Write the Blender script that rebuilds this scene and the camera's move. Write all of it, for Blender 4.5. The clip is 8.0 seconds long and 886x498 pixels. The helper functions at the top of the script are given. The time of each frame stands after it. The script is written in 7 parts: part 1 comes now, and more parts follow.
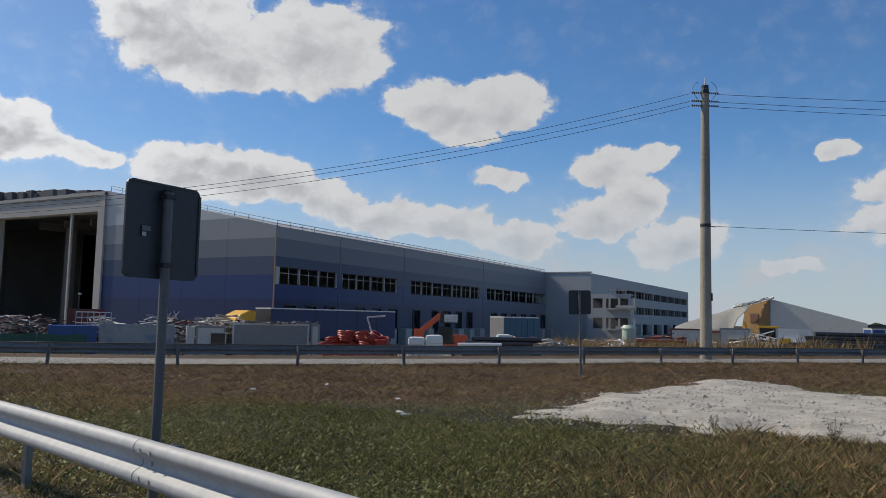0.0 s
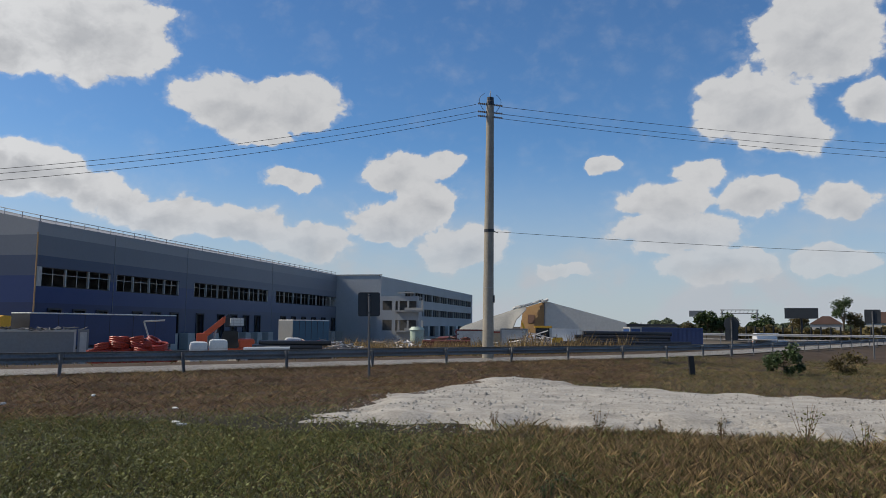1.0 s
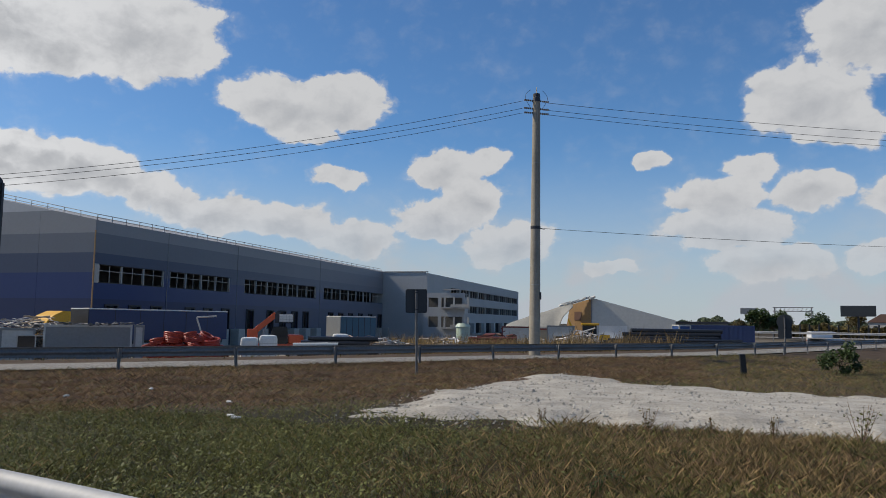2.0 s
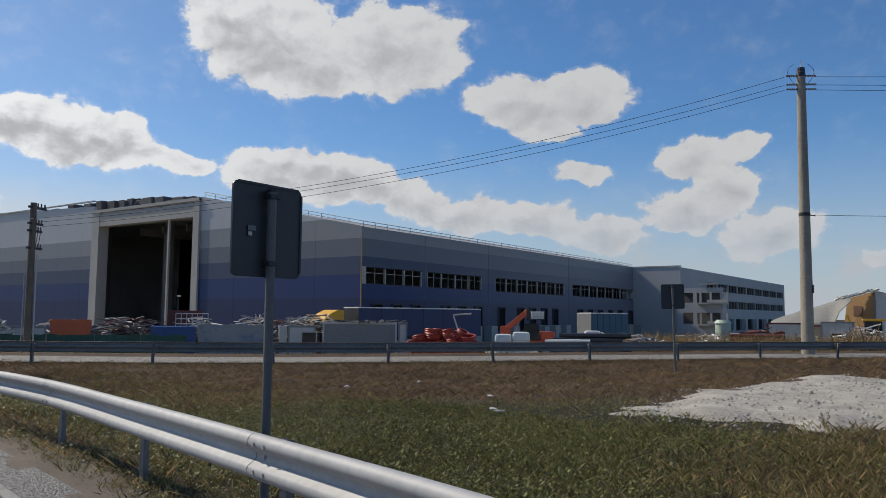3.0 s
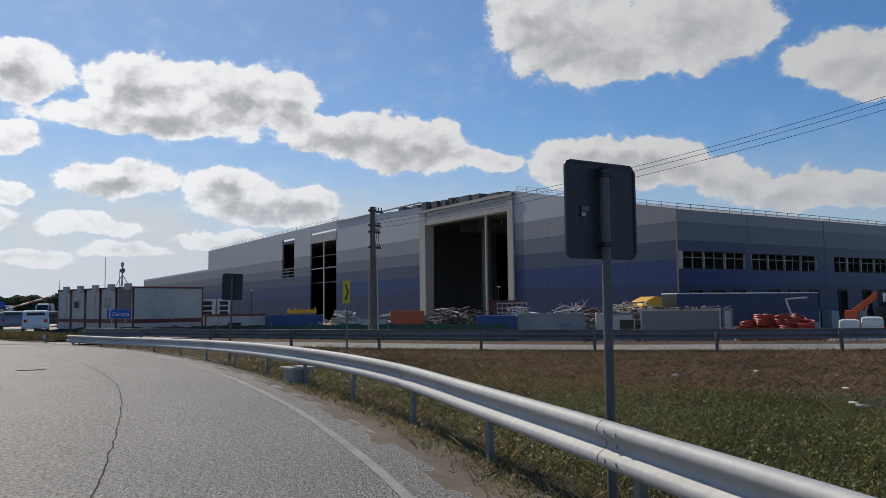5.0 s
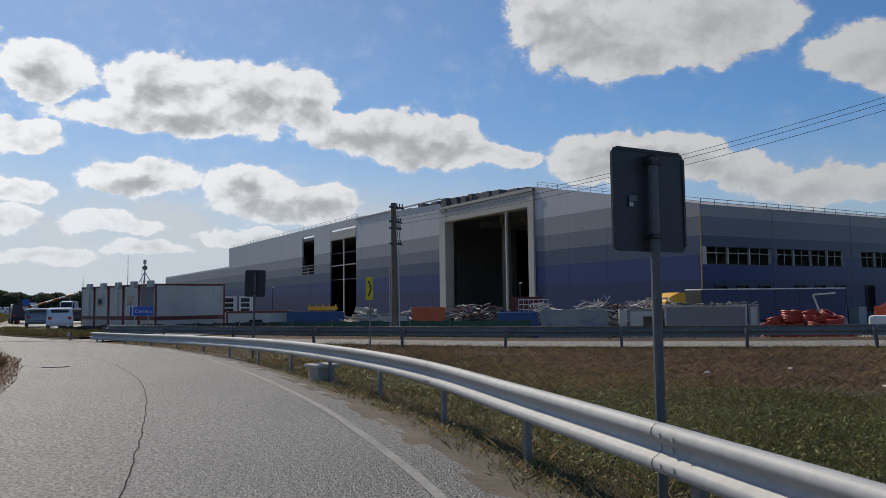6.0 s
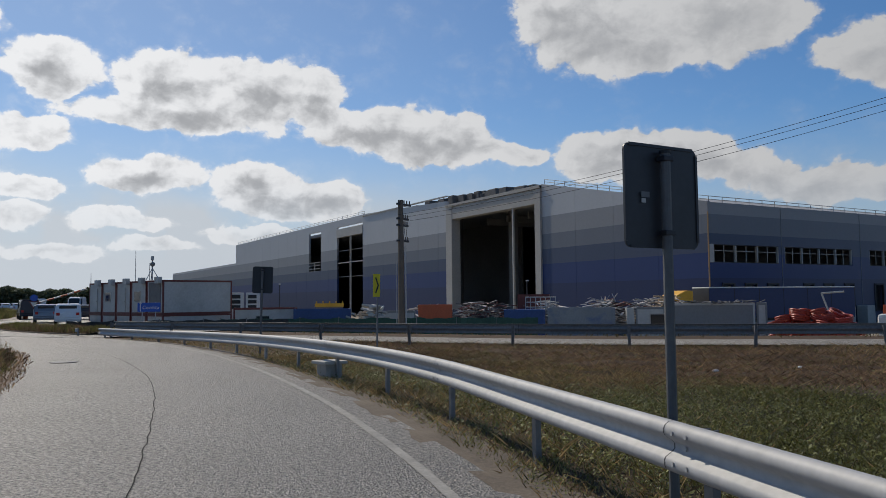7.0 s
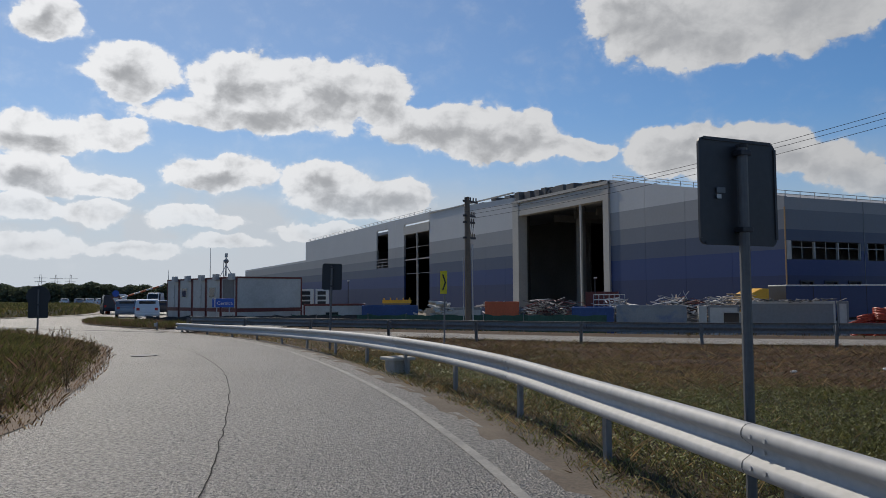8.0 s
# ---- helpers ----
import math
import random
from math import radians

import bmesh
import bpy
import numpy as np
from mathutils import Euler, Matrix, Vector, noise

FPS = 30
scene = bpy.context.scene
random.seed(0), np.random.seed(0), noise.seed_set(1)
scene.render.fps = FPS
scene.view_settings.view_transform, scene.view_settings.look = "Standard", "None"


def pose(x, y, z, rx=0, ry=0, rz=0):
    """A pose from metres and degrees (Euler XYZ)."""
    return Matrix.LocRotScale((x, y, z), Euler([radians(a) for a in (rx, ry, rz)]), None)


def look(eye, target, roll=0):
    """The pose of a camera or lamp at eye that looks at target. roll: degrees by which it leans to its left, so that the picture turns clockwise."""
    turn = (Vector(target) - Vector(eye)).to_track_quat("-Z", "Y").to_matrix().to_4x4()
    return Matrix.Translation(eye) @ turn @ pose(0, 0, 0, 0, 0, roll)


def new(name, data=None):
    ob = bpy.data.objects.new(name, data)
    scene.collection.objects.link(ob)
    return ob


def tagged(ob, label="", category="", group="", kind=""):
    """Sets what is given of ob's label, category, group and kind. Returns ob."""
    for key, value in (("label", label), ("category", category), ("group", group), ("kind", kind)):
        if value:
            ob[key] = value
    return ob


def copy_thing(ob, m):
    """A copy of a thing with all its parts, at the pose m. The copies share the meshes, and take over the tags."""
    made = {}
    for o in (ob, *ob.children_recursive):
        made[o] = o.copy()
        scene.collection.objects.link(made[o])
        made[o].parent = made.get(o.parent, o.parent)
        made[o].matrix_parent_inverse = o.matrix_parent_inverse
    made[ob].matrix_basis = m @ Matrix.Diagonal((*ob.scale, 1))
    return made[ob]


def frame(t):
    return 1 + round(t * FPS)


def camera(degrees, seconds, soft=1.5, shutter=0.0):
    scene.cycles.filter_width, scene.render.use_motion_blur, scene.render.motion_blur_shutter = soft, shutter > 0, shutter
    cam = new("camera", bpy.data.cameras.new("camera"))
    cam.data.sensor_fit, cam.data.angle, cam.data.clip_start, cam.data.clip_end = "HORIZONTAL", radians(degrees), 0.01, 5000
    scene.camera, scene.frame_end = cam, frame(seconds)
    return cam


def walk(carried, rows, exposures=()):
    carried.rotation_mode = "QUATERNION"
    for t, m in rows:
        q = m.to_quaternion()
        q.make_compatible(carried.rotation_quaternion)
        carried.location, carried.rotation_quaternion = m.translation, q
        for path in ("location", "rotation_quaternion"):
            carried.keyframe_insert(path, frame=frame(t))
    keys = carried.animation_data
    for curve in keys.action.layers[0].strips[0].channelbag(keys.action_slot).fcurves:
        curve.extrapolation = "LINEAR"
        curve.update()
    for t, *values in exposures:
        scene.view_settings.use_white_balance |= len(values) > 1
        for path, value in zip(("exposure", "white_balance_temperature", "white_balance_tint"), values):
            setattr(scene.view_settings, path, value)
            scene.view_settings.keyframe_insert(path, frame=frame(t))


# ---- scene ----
cam = camera(59.86, 8.0, soft=0.65)
PATH = [
    (0, look((0.058, 0.055, 1.730), (-4.773, 8.762, 2.642), 1.23)),
    (0.5, look((0.041, 0.115, 1.719), (-3.423, 9.446, 2.688), 0.71)),
    (1, look((0.017, 0.283, 1.711), (-2.310, 9.958, 2.702), 0.59)),
    (2.5, look((-0.006, 0.073, 1.709), (-4.042, 9.182, 2.561), 0.66)),
    (3, look((-0.114, 0.034, 1.700), (-5.854, 8.177, 2.567), 0.51)),
    (3.5, look((-0.123, -0.050, 1.690), (-7.103, 7.058, 2.553), 0.58)),
    (4, look((-0.206, -0.104, 1.669), (-7.668, 6.504, 2.473), -1.12)),
    (4.5, look((-0.288, -0.079, 1.644), (-7.961, 6.295, 2.353), -1.28)),
    (5, look((-0.495, 0.089, 1.652), (-8.955, 5.373, 2.374), -0.61)),
    (6.5, look((-0.911, 0.115, 1.640), (-9.505, 5.183, 2.320), -0.73)),
    (7, look((-0.907, 0.107, 1.638), (-9.541, 5.112, 2.286), -0.53)),
    (7.5, look((-0.923, 0.084, 1.640), (-9.891, 4.466, 2.253), -0.26)),
    (8, look((-0.923, 0.092, 1.644), (-9.958, 4.335, 2.258), -0.30)),
]
walk(cam, PATH, [(0, -0.4), (2.5, -0.42), (4, -0.5), (6, -0.61), (8, -0.67)])

# ---- world, sun ----
SUN_YAW, SUN_EL = 98.0, 42.0
SUN_DIR = Vector((-math.sin(radians(SUN_YAW)) * math.cos(radians(SUN_EL)),
                  math.cos(radians(SUN_YAW)) * math.cos(radians(SUN_EL)), math.sin(radians(SUN_EL))))
sun_data = bpy.data.lights.new("sun", "SUN")
sun_data.energy, sun_data.angle, sun_data.color = 5.0, radians(0.53), (1.0, 0.90, 0.75)
sun = new("sun", sun_data)
sun.matrix_world = look(SUN_DIR * 200, (0, 0, 0))

world = bpy.data.worlds.new("sky")
scene.world = world
world.use_nodes = True
wn, wl = world.node_tree.nodes, world.node_tree.links
wn.clear()


def wnode(kind, operation="", data_type="", sky_type="", vector_type="", gradient_type=""):
    n = wn.new(kind)
    if operation:
        n.operation = operation
    if data_type:
        n.data_type = data_type
    if sky_type:
        n.sky_type, n.sun_disc = sky_type, False
    if vector_type:
        n.vector_type = vector_type
    if gradient_type:
        n.gradient_type = gradient_type
    return n


def wmath(op, a, b=None, c=None, clamp=False):
    n = wnode("ShaderNodeMath", operation=op)
    n.use_clamp = clamp
    for i, v in enumerate((a, b, c)):
        if v is None:
            continue
        if isinstance(v, (int, float)):
            n.inputs[i].default_value = v
        else:
            wl.new(v, n.inputs[i])
    return n.outputs[0]


def wramp(value, a, b, lo=0.0, hi=1.0):
    n = wnode("ShaderNodeMapRange")
    n.interpolation_type = "SMOOTHSTEP"
    wl.new(value, n.inputs[0])
    for i, v in enumerate((a, b, lo, hi)):
        n.inputs[i + 1].default_value = v
    return n.outputs[0]


sky = wnode("ShaderNodeTexSky", sky_type="NISHITA")
sky.sun_elevation, sky.sun_rotation = radians(SUN_EL), radians(-SUN_YAW)
sky.air_density, sky.dust_density, sky.ozone_density = 1.0, 0.1, 3.0
way = wnode("ShaderNodeTexCoord").outputs["Generated"]
unit = wnode("ShaderNodeVectorMath", operation="NORMALIZE")
wl.new(way, unit.inputs[0])
sep = wnode("ShaderNodeSeparateXYZ")
wl.new(unit.outputs[0], sep.inputs[0])
azim = wmath("MULTIPLY", wmath("ARCTAN2", wmath("MULTIPLY", sep.outputs[0], -1.0), sep.outputs[1]), 57.2958)
elev = wmath("MULTIPLY", wmath("ARCSINE", sep.outputs[2]), 57.2958)
flat = wnode("ShaderNodeCombineXYZ")
wl.new(azim, flat.inputs[0])
wl.new(elev, flat.inputs[1])
# puffs push the outlines of the cloud bodies about
warp = wnode("ShaderNodeTexNoise")
warp.inputs["Scale"].default_value, warp.inputs["Detail"].default_value = 0.33, 5.0
wl.new(flat.outputs[0], warp.inputs["Vector"])
off = wnode("ShaderNodeVectorMath", operation="SUBTRACT")
wl.new(warp.outputs["Color"], off.inputs[0])
off.inputs[1].default_value = (0.5, 0.5, 0.5)
off2 = wnode("ShaderNodeVectorMath", operation="MULTIPLY")
wl.new(off.outputs[0], off2.inputs[0])
off2.inputs[1].default_value = (3.2, 2.4, 0.0)
bent = wnode("ShaderNodeVectorMath", operation="ADD")
wl.new(flat.outputs[0], bent.inputs[0])
wl.new(off2.outputs[0], bent.inputs[1])
bodies, bases = [], []


def cloud(az, el, wide, high):
    """Adds one body to the running cloud mass, and its underside to the running shade."""
    m = wnode("ShaderNodeMapping", vector_type="TEXTURE")
    m.inputs["Location"].default_value = (az, el, 0)
    m.inputs["Scale"].default_value = (wide, high, 1)
    if bodies:
        tie = wnode("ShaderNodeVectorMath", operation="MULTIPLY_ADD")
        wl.new(bodies[0], tie.inputs[0])
        tie.inputs[1].default_value = (1e-7, 0, 0)
        wl.new(bent.outputs[0], tie.inputs[2])
        wl.new(tie.outputs[0], m.inputs["Vector"])
    else:
        wl.new(bent.outputs[0], m.inputs["Vector"])
    g = wnode("ShaderNodeTexGradient", gradient_type="SPHERICAL")
    wl.new(m.outputs[0], g.inputs[0])
    mass_now = g.outputs["Fac"]
    bodies[:] = [wmath("SMOOTH_MAX", bodies[0], mass_now, 0.12) if bodies else mass_now]
    if high > 1.5:
        h = wnode("ShaderNodeSeparateXYZ")
        wl.new(m.outputs[0], h.inputs[0])
        low = wmath("MULTIPLY", wmath("MULTIPLY_ADD", h.outputs[1], -0.9, 0.5, clamp=True), mass_now)
        bases[:] = [wmath("MAXIMUM", bases[0], low) if bases else low]


cloud(48.3, 19.8, 7.4, 5.6)
cloud(38.9, 19.4, 8.0, 4.8)
cloud(51.4, 20.5, 4.6, 4.5)
cloud(44.6, 17.9, 7.2, 3.0)
cloud(28.6, 15.7, 6.8, 3.0)
cloud(24.7, 16.1, 5.3, 2.8)
cloud(26.8, 13.5, 2.9, 1.3)
cloud(24.8, 10.4, 3.6, 1.1)
cloud(58.2, 11.9, 3.0, 2.5)
cloud(54.1, 10.7, 3.2, 1.4)
cloud(47.8, 10.0, 4.8, 2.5)
cloud(43.1, 9.9, 5.5, 2.8)
cloud(38.5, 8.9, 2.8, 2.0)
cloud(33.1, 7.5, 5.8, 2.1)
cloud(28.4, 7.2, 4.8, 2.0)
cloud(23.3, 6.0, 4.3, 2.0)
cloud(16.7, 11.2, 3.5, 2.3)
cloud(17.5, 7.7, 5.1, 2.0)
cloud(13.5, 12.1, 2.2, 1.5)
cloud(12.0, 5.8, 4.9, 2.5)
cloud(1.7, 11.6, 1.7, 1.0)
cloud(14.7, 9.1, 3.2, 2.5)
cloud(-12.8, 19.5, 6.3, 4.5)
cloud(-8.7, 15.2, 5.4, 3.5)
cloud(-11.2, 13.3, 3.6, 1.8)
cloud(-5.0, 11.2, 2.6, 1.5)
cloud(-2.8, 9.1, 4.9, 2.0)
cloud(-8.9, 9.2, 3.7, 1.8)
cloud(-14.1, 8.7, 3.4, 1.8)
cloud(-3.6, 6.9, 6.6, 2.3)
cloud(4.5, 4.1, 3.3, 0.9)
cloud(-6.2, 4.4, 6.0, 2.0)
cloud(-13.3, 4.6, 4.2, 1.5)
cloud(-16.0, 14.8, 2.6, 2.0)
cloud(73.1, 14.8, 4.5, 3.5)
cloud(69.3, 14.7, 3.6, 3.0)
cloud(64.4, 12.4, 7.7, 2.5)
cloud(59.3, 11.4, 5.4, 2.3)
cloud(71.7, 7.4, 6.1, 2.3)
cloud(73.4, 8.5, 2.6, 2.0)
cloud(53.6, 10.6, 3.3, 1.1)
cloud(47.3, 10.8, 5.3, 1.6)
cloud(42.2, 10.2, 5.3, 1.8)
cloud(87.3, 15.5, 4.6, 2.8)
cloud(79.6, 15.4, 5.4, 3.1)
cloud(72.6, 15.1, 6.7, 3.1)
cloud(78.7, 13.0, 11.4, 1.8)
cloud(66.7, 12.5, 4.8, 2.3)
cloud(61.6, 11.5, 6.3, 2.3)
cloud(56.5, 10.9, 4.7, 1.3)
cloud(93.1, 10.9, 4.9, 2.3)
cloud(88.3, 11.3, 3.3, 1.5)
cloud(93.0, 8.1, 5.3, 2.0)
cloud(88.2, 7.8, 2.9, 1.3)
cloud(81.1, 8.9, 5.8, 1.9)
cloud(74.2, 8.3, 4.2, 1.9)
cloud(68.8, 7.3, 5.3, 1.9)
cloud(93.6, 5.9, 3.4, 1.3)
cloud(89.6, 5.8, 3.6, 1.2)
cloud(82.6, 5.7, 4.8, 1.2)
cloud(74.2, 5.0, 4.7, 0.9)
cloud(92.9, 3.5, 5.3, 1.3)
cloud(87.0, 3.4, 5.0, 1.0)
cloud(80.2, 3.9, 4.0, 0.9)
cloud(92.3, 18.5, 3.1, 2.5)
cloud(45.0, 10.5, 4.7, 1.9)
cloud(40.3, 9.2, 4.0, 2.0)
cloud(36.2, 8.2, 3.0, 1.8)
mass, base_mass = bodies[0], bases[0]


def billows(shift):
    """Heaped puffs at falling sizes with frayed edges, about zero in the mean; shift moves the field, in degrees."""
    at = wnode("ShaderNodeVectorMath", operation="ADD")
    wl.new(off3.outputs[0], at.inputs[0])
    at.inputs[1].default_value = (shift[0], shift[1] * 1.35, 0.0)
    heaps = wnode("ShaderNodeTexVoronoi")
    heaps.inputs["Scale"].default_value, heaps.inputs["Detail"].default_value = 0.36, 3.0
    heaps.inputs["Roughness"].default_value, heaps.inputs["Lacunarity"].default_value = 0.55, 2.3
    wl.new(at.outputs[0], heaps.inputs["Vector"])
    frays = wnode("ShaderNodeTexNoise")
    frays.inputs["Scale"].default_value, frays.inputs["Detail"].default_value, frays.inputs["Roughness"].default_value = 0.5, 8.0, 0.54
    wl.new(at.outputs[0], frays.inputs["Vector"])
    a = wmath("MULTIPLY", wmath("SUBTRACT", 0.46, heaps.outputs["Distance"]), 0.62)
    return wmath("MULTIPLY_ADD", wmath("SUBTRACT", frays.outputs["Fac"], 0.5), 1.35, a)


squash = wnode("ShaderNodeVectorMath", operation="MULTIPLY")
wl.new(flat.outputs[0], squash.inputs[0])
squash.inputs[1].default_value = (1.0, 1.35, 0.0)
off3 = wnode("ShaderNodeVectorMath", operation="MULTIPLY_ADD")
wl.new(off.outputs[0], off3.inputs[0])
off3.inputs[1].default_value = (1.6, 1.6, 0.0)
wl.new(squash.outputs[0], off3.inputs[2])
puffs = billows((0.0, 0.0))
sunward = billows((0.42, 0.62))
dens = wmath("MULTIPLY_ADD", wmath("MULTIPLY", puffs, wramp(mass, 0.03, 0.22)), 0.60, wmath("MULTIPLY", mass, 1.75))
cover = wmath("MAXIMUM", wramp(dens, 0.20, 0.40), wmath("MULTIPLY", wramp(dens, 0.08, 0.34), 0.28))
thick = wramp(dens, 0.40, 1.45)
near_sun = wramp(wmath("ABSOLUTE", wmath("SUBTRACT", azim, SUN_YAW)), 75.0, 5.0)
relief = wmath("SUBTRACT", sunward, puffs)
grey = wmath("ADD", wmath("ADD", wmath("MULTIPLY", thick, 0.16), wmath("MULTIPLY", wramp(base_mass, 0.20, 0.74), 0.52)), wmath("MULTIPLY", relief, 0.5), clamp=True)
# thin high haze that whitens the sky near the horizon and round the sun
haze = wmath("MULTIPLY", wramp(elev, 14.0, 0.0), 0.8)
glow = wmath("MULTIPLY", near_sun, 0.30)
veil_noise = wnode("ShaderNodeTexNoise")
veil_noise.inputs["Scale"].default_value, veil_noise.inputs["Detail"].default_value = 0.16, 7.0
wl.new(squash.outputs[0], veil_noise.inputs["Vector"])
veil = wmath("MULTIPLY", wmath("MULTIPLY", wramp(veil_noise.outputs["Fac"], 0.44, 0.70), wramp(elev, 11.0, 3.0)), 0.45)
cloud_col = wnode("ShaderNodeMix", data_type="RGBA")
wl.new(grey, cloud_col.inputs["Factor"])
cloud_col.inputs["A"].default_value = (0.97, 0.98, 1.0, 1)
cloud_col.inputs["B"].default_value = (0.60, 0.63, 0.685, 1)
bg_sky = wnode("ShaderNodeBackground")
bg_sky.inputs["Strength"].default_value = 0.115
clear = wnode("ShaderNodeMix", data_type="RGBA")
clear.blend_type = "MULTIPLY"
clear.inputs["Factor"].default_value = 1.0
wl.new(sky.outputs[0], clear.inputs["A"])
clear.inputs["B"].default_value = (0.68, 0.98, 1.24, 1)
wl.new(clear.outputs["Result"], bg_sky.inputs["Color"])
bg_haze = wnode("ShaderNodeBackground")
bg_haze.inputs["Color"].default_value, bg_haze.inputs["Strength"].default_value = (0.72, 0.785, 0.86, 1), 0.96
wl.new(wmath("MULTIPLY_ADD", near_sun, 0.38, 0.82), bg_haze.inputs["Strength"])
bg_cloud = wnode("ShaderNodeBackground")
wl.new(cloud_col.outputs["Result"], bg_cloud.inputs["Color"])
# clouds seen towards the sun are brighter where they are thin
wl.new(wmath("MULTIPLY_ADD", near_sun, wramp(grey, 0.6, 0.0, 0.0, 0.58), 0.80), bg_cloud.inputs["Strength"])
mix1, mix2 = wnode("ShaderNodeMixShader"), wnode("ShaderNodeMixShader")
wl.new(wmath("ADD", wmath("ADD", haze, glow), veil, clamp=True), mix1.inputs[0])
wl.new(bg_sky.outputs[0], mix1.inputs[1])
wl.new(bg_haze.outputs[0], mix1.inputs[2])
wl.new(wmath("MULTIPLY", cover, wramp(elev, 0.0, 9.5, 0.42, 1.0)), mix2.inputs[0])
wl.new(mix1.outputs[0], mix2.inputs[1])
wl.new(bg_cloud.outputs[0], mix2.inputs[2])
wout = wnode("ShaderNodeOutputWorld")
wl.new(mix2.outputs[0], wout.inputs[0])

# ---- materials ----


def material(name, colour, rough=0.6, metal=0.0, vary=0.18, scale=3.0, bump=0.15, island=0.0, spec=0.5, dirt=None, object_rand=0.0):
    """A surface with broad stains, fine grain and relief; scale is in spots a metre."""
    m = bpy.data.materials.new(name)
    m.use_nodes = True
    nt = m.node_tree
    bsdf = nt.nodes["Principled BSDF"]
    tc = nt.nodes.new("ShaderNodeNewGeometry")
    big, small = nt.nodes.new("ShaderNodeTexNoise"), nt.nodes.new("ShaderNodeTexNoise")
    big.inputs["Scale"].default_value, big.inputs["Detail"].default_value = scale * 0.35, 4
    small.inputs["Scale"].default_value, small.inputs["Detail"].default_value = scale * 6, 5
    for n in (big, small):
        nt.links.new(tc.outputs["Position"], n.inputs["Vector"])
    both = nt.nodes.new("ShaderNodeMath")
    both.operation = "ADD"
    nt.links.new(big.outputs["Fac"], both.inputs[0])
    nt.links.new(small.outputs["Fac"], both.inputs[1])
    rng = nt.nodes.new("ShaderNodeMapRange")
    nt.links.new(both.outputs[0], rng.inputs[0])
    for i, v in enumerate((0.65, 1.35, 1 - vary, 1 + vary)):
        rng.inputs[i + 1].default_value = v
    value = rng.outputs[0]
    for amount, out in ((island, "island"), (object_rand, "object")):
        if amount:
            src = tc.outputs["Random Per Island"] if out == "island" else nt.nodes.new("ShaderNodeObjectInfo").outputs["Random"]
            r2 = nt.nodes.new("ShaderNodeMapRange")
            nt.links.new(src, r2.inputs[0])
            r2.inputs[3].default_value, r2.inputs[4].default_value = 1 - amount, 1 + amount
            mu = nt.nodes.new("ShaderNodeMath")
            mu.operation = "MULTIPLY"
            nt.links.new(value, mu.inputs[0])
            nt.links.new(r2.outputs[0], mu.inputs[1])
            value = mu.outputs[0]
    hsv = nt.nodes.new("ShaderNodeHueSaturation")
    hsv.inputs["Color"].default_value = (*colour, 1)
    nt.links.new(value, hsv.inputs["Value"])
    col = hsv.outputs[0]
    if dirt:
        mixer = nt.nodes.new("ShaderNodeMix")
        mixer.data_type = "RGBA"
        dn = nt.nodes.new("ShaderNodeTexNoise")
        dn.inputs["Scale"].default_value, dn.inputs["Detail"].default_value = scale * 0.9, 7
        nt.links.new(tc.outputs["Position"], dn.inputs["Vector"])
        dr = nt.nodes.new("ShaderNodeMapRange")
        nt.links.new(dn.outputs["Fac"], dr.inputs[0])
        for i, v in enumerate((0.5, 0.72, 0.0, 0.45)):
            dr.inputs[i + 1].default_value = v
        nt.links.new(dr.outputs[0], mixer.inputs["Factor"])
        nt.links.new(col, mixer.inputs["A"])
        mixer.inputs["B"].default_value = (*dirt, 1)
        col = mixer.outputs["Result"]
    nt.links.new(col, bsdf.inputs["Base Color"])
    bsdf.inputs["Roughness"].default_value, bsdf.inputs["Metallic"].default_value = rough, metal
    bsdf.inputs["Specular IOR Level"].default_value = spec
    if bump:
        bp = nt.nodes.new("ShaderNodeBump")
        bp.inputs["Strength"].default_value, bp.inputs["Distance"].default_value = bump, 0.02
        nt.links.new(small.outputs["Fac"], bp.inputs["Height"])
        nt.links.new(bp.outputs[0], bsdf.inputs["Normal"])
    return m


M = {}
M["galv"] = material("galvanised_steel", (0.41, 0.41, 0.405), 0.64, 0.12, 0.16, 2.0, 0.06, object_rand=0.05)
M["galv_old"] = material("weathered_galvanised_steel", (0.21, 0.21, 0.21), 0.6, 0.25, 0.25, 2.0, 0.1, object_rand=0.1)
M["post_grey"] = material("grey_tube_steel", (0.13, 0.13, 0.128), 0.6, 0.2, 0.15, 3, 0.05)
M["sign_back"] = material("grey_sign_back", (0.045, 0.047, 0.052), 0.5, 0.2, 0.12, 3, 0.05)
M["sign_dark"] = material("dark_sign_back", (0.035, 0.04, 0.045), 0.55, 0.2, 0.12, 3, 0.05)
M["sticker"] = material("pale_sticker", (0.5, 0.5, 0.48), 0.5, 0, 0.05, 5, 0)
M["yellow_sign"] = material("yellow_sign_face", (0.75, 0.62, 0.02), 0.45, 0, 0.08, 3, 0.03)
M["black"] = material("black_paint", (0.015, 0.015, 0.016), 0.5, 0, 0.15, 3, 0.05)
M["concrete"] = material("concrete", (0.36, 0.34, 0.30), 0.85, 0, 0.18, 1.5, 0.25)
M["concrete_pole"] = material("pole_concrete", (0.30, 0.265, 0.21), 0.85, 0, 0.2, 1.2, 0.25)
M["precast"] = material("precast_concrete", (0.42, 0.40, 0.36), 0.85, 0, 0.12, 0.8, 0.2)
M["dark_steel"] = material("dark_steel", (0.05, 0.05, 0.055), 0.5, 0.6, 0.2, 3, 0.05)
M["wire"] = material("cable", (0.03, 0.03, 0.035), 0.6, 0.3, 0.1, 3, 0)
M["insul"] = material("insulator", (0.10, 0.07, 0.05), 0.3, 0, 0.1, 5, 0)
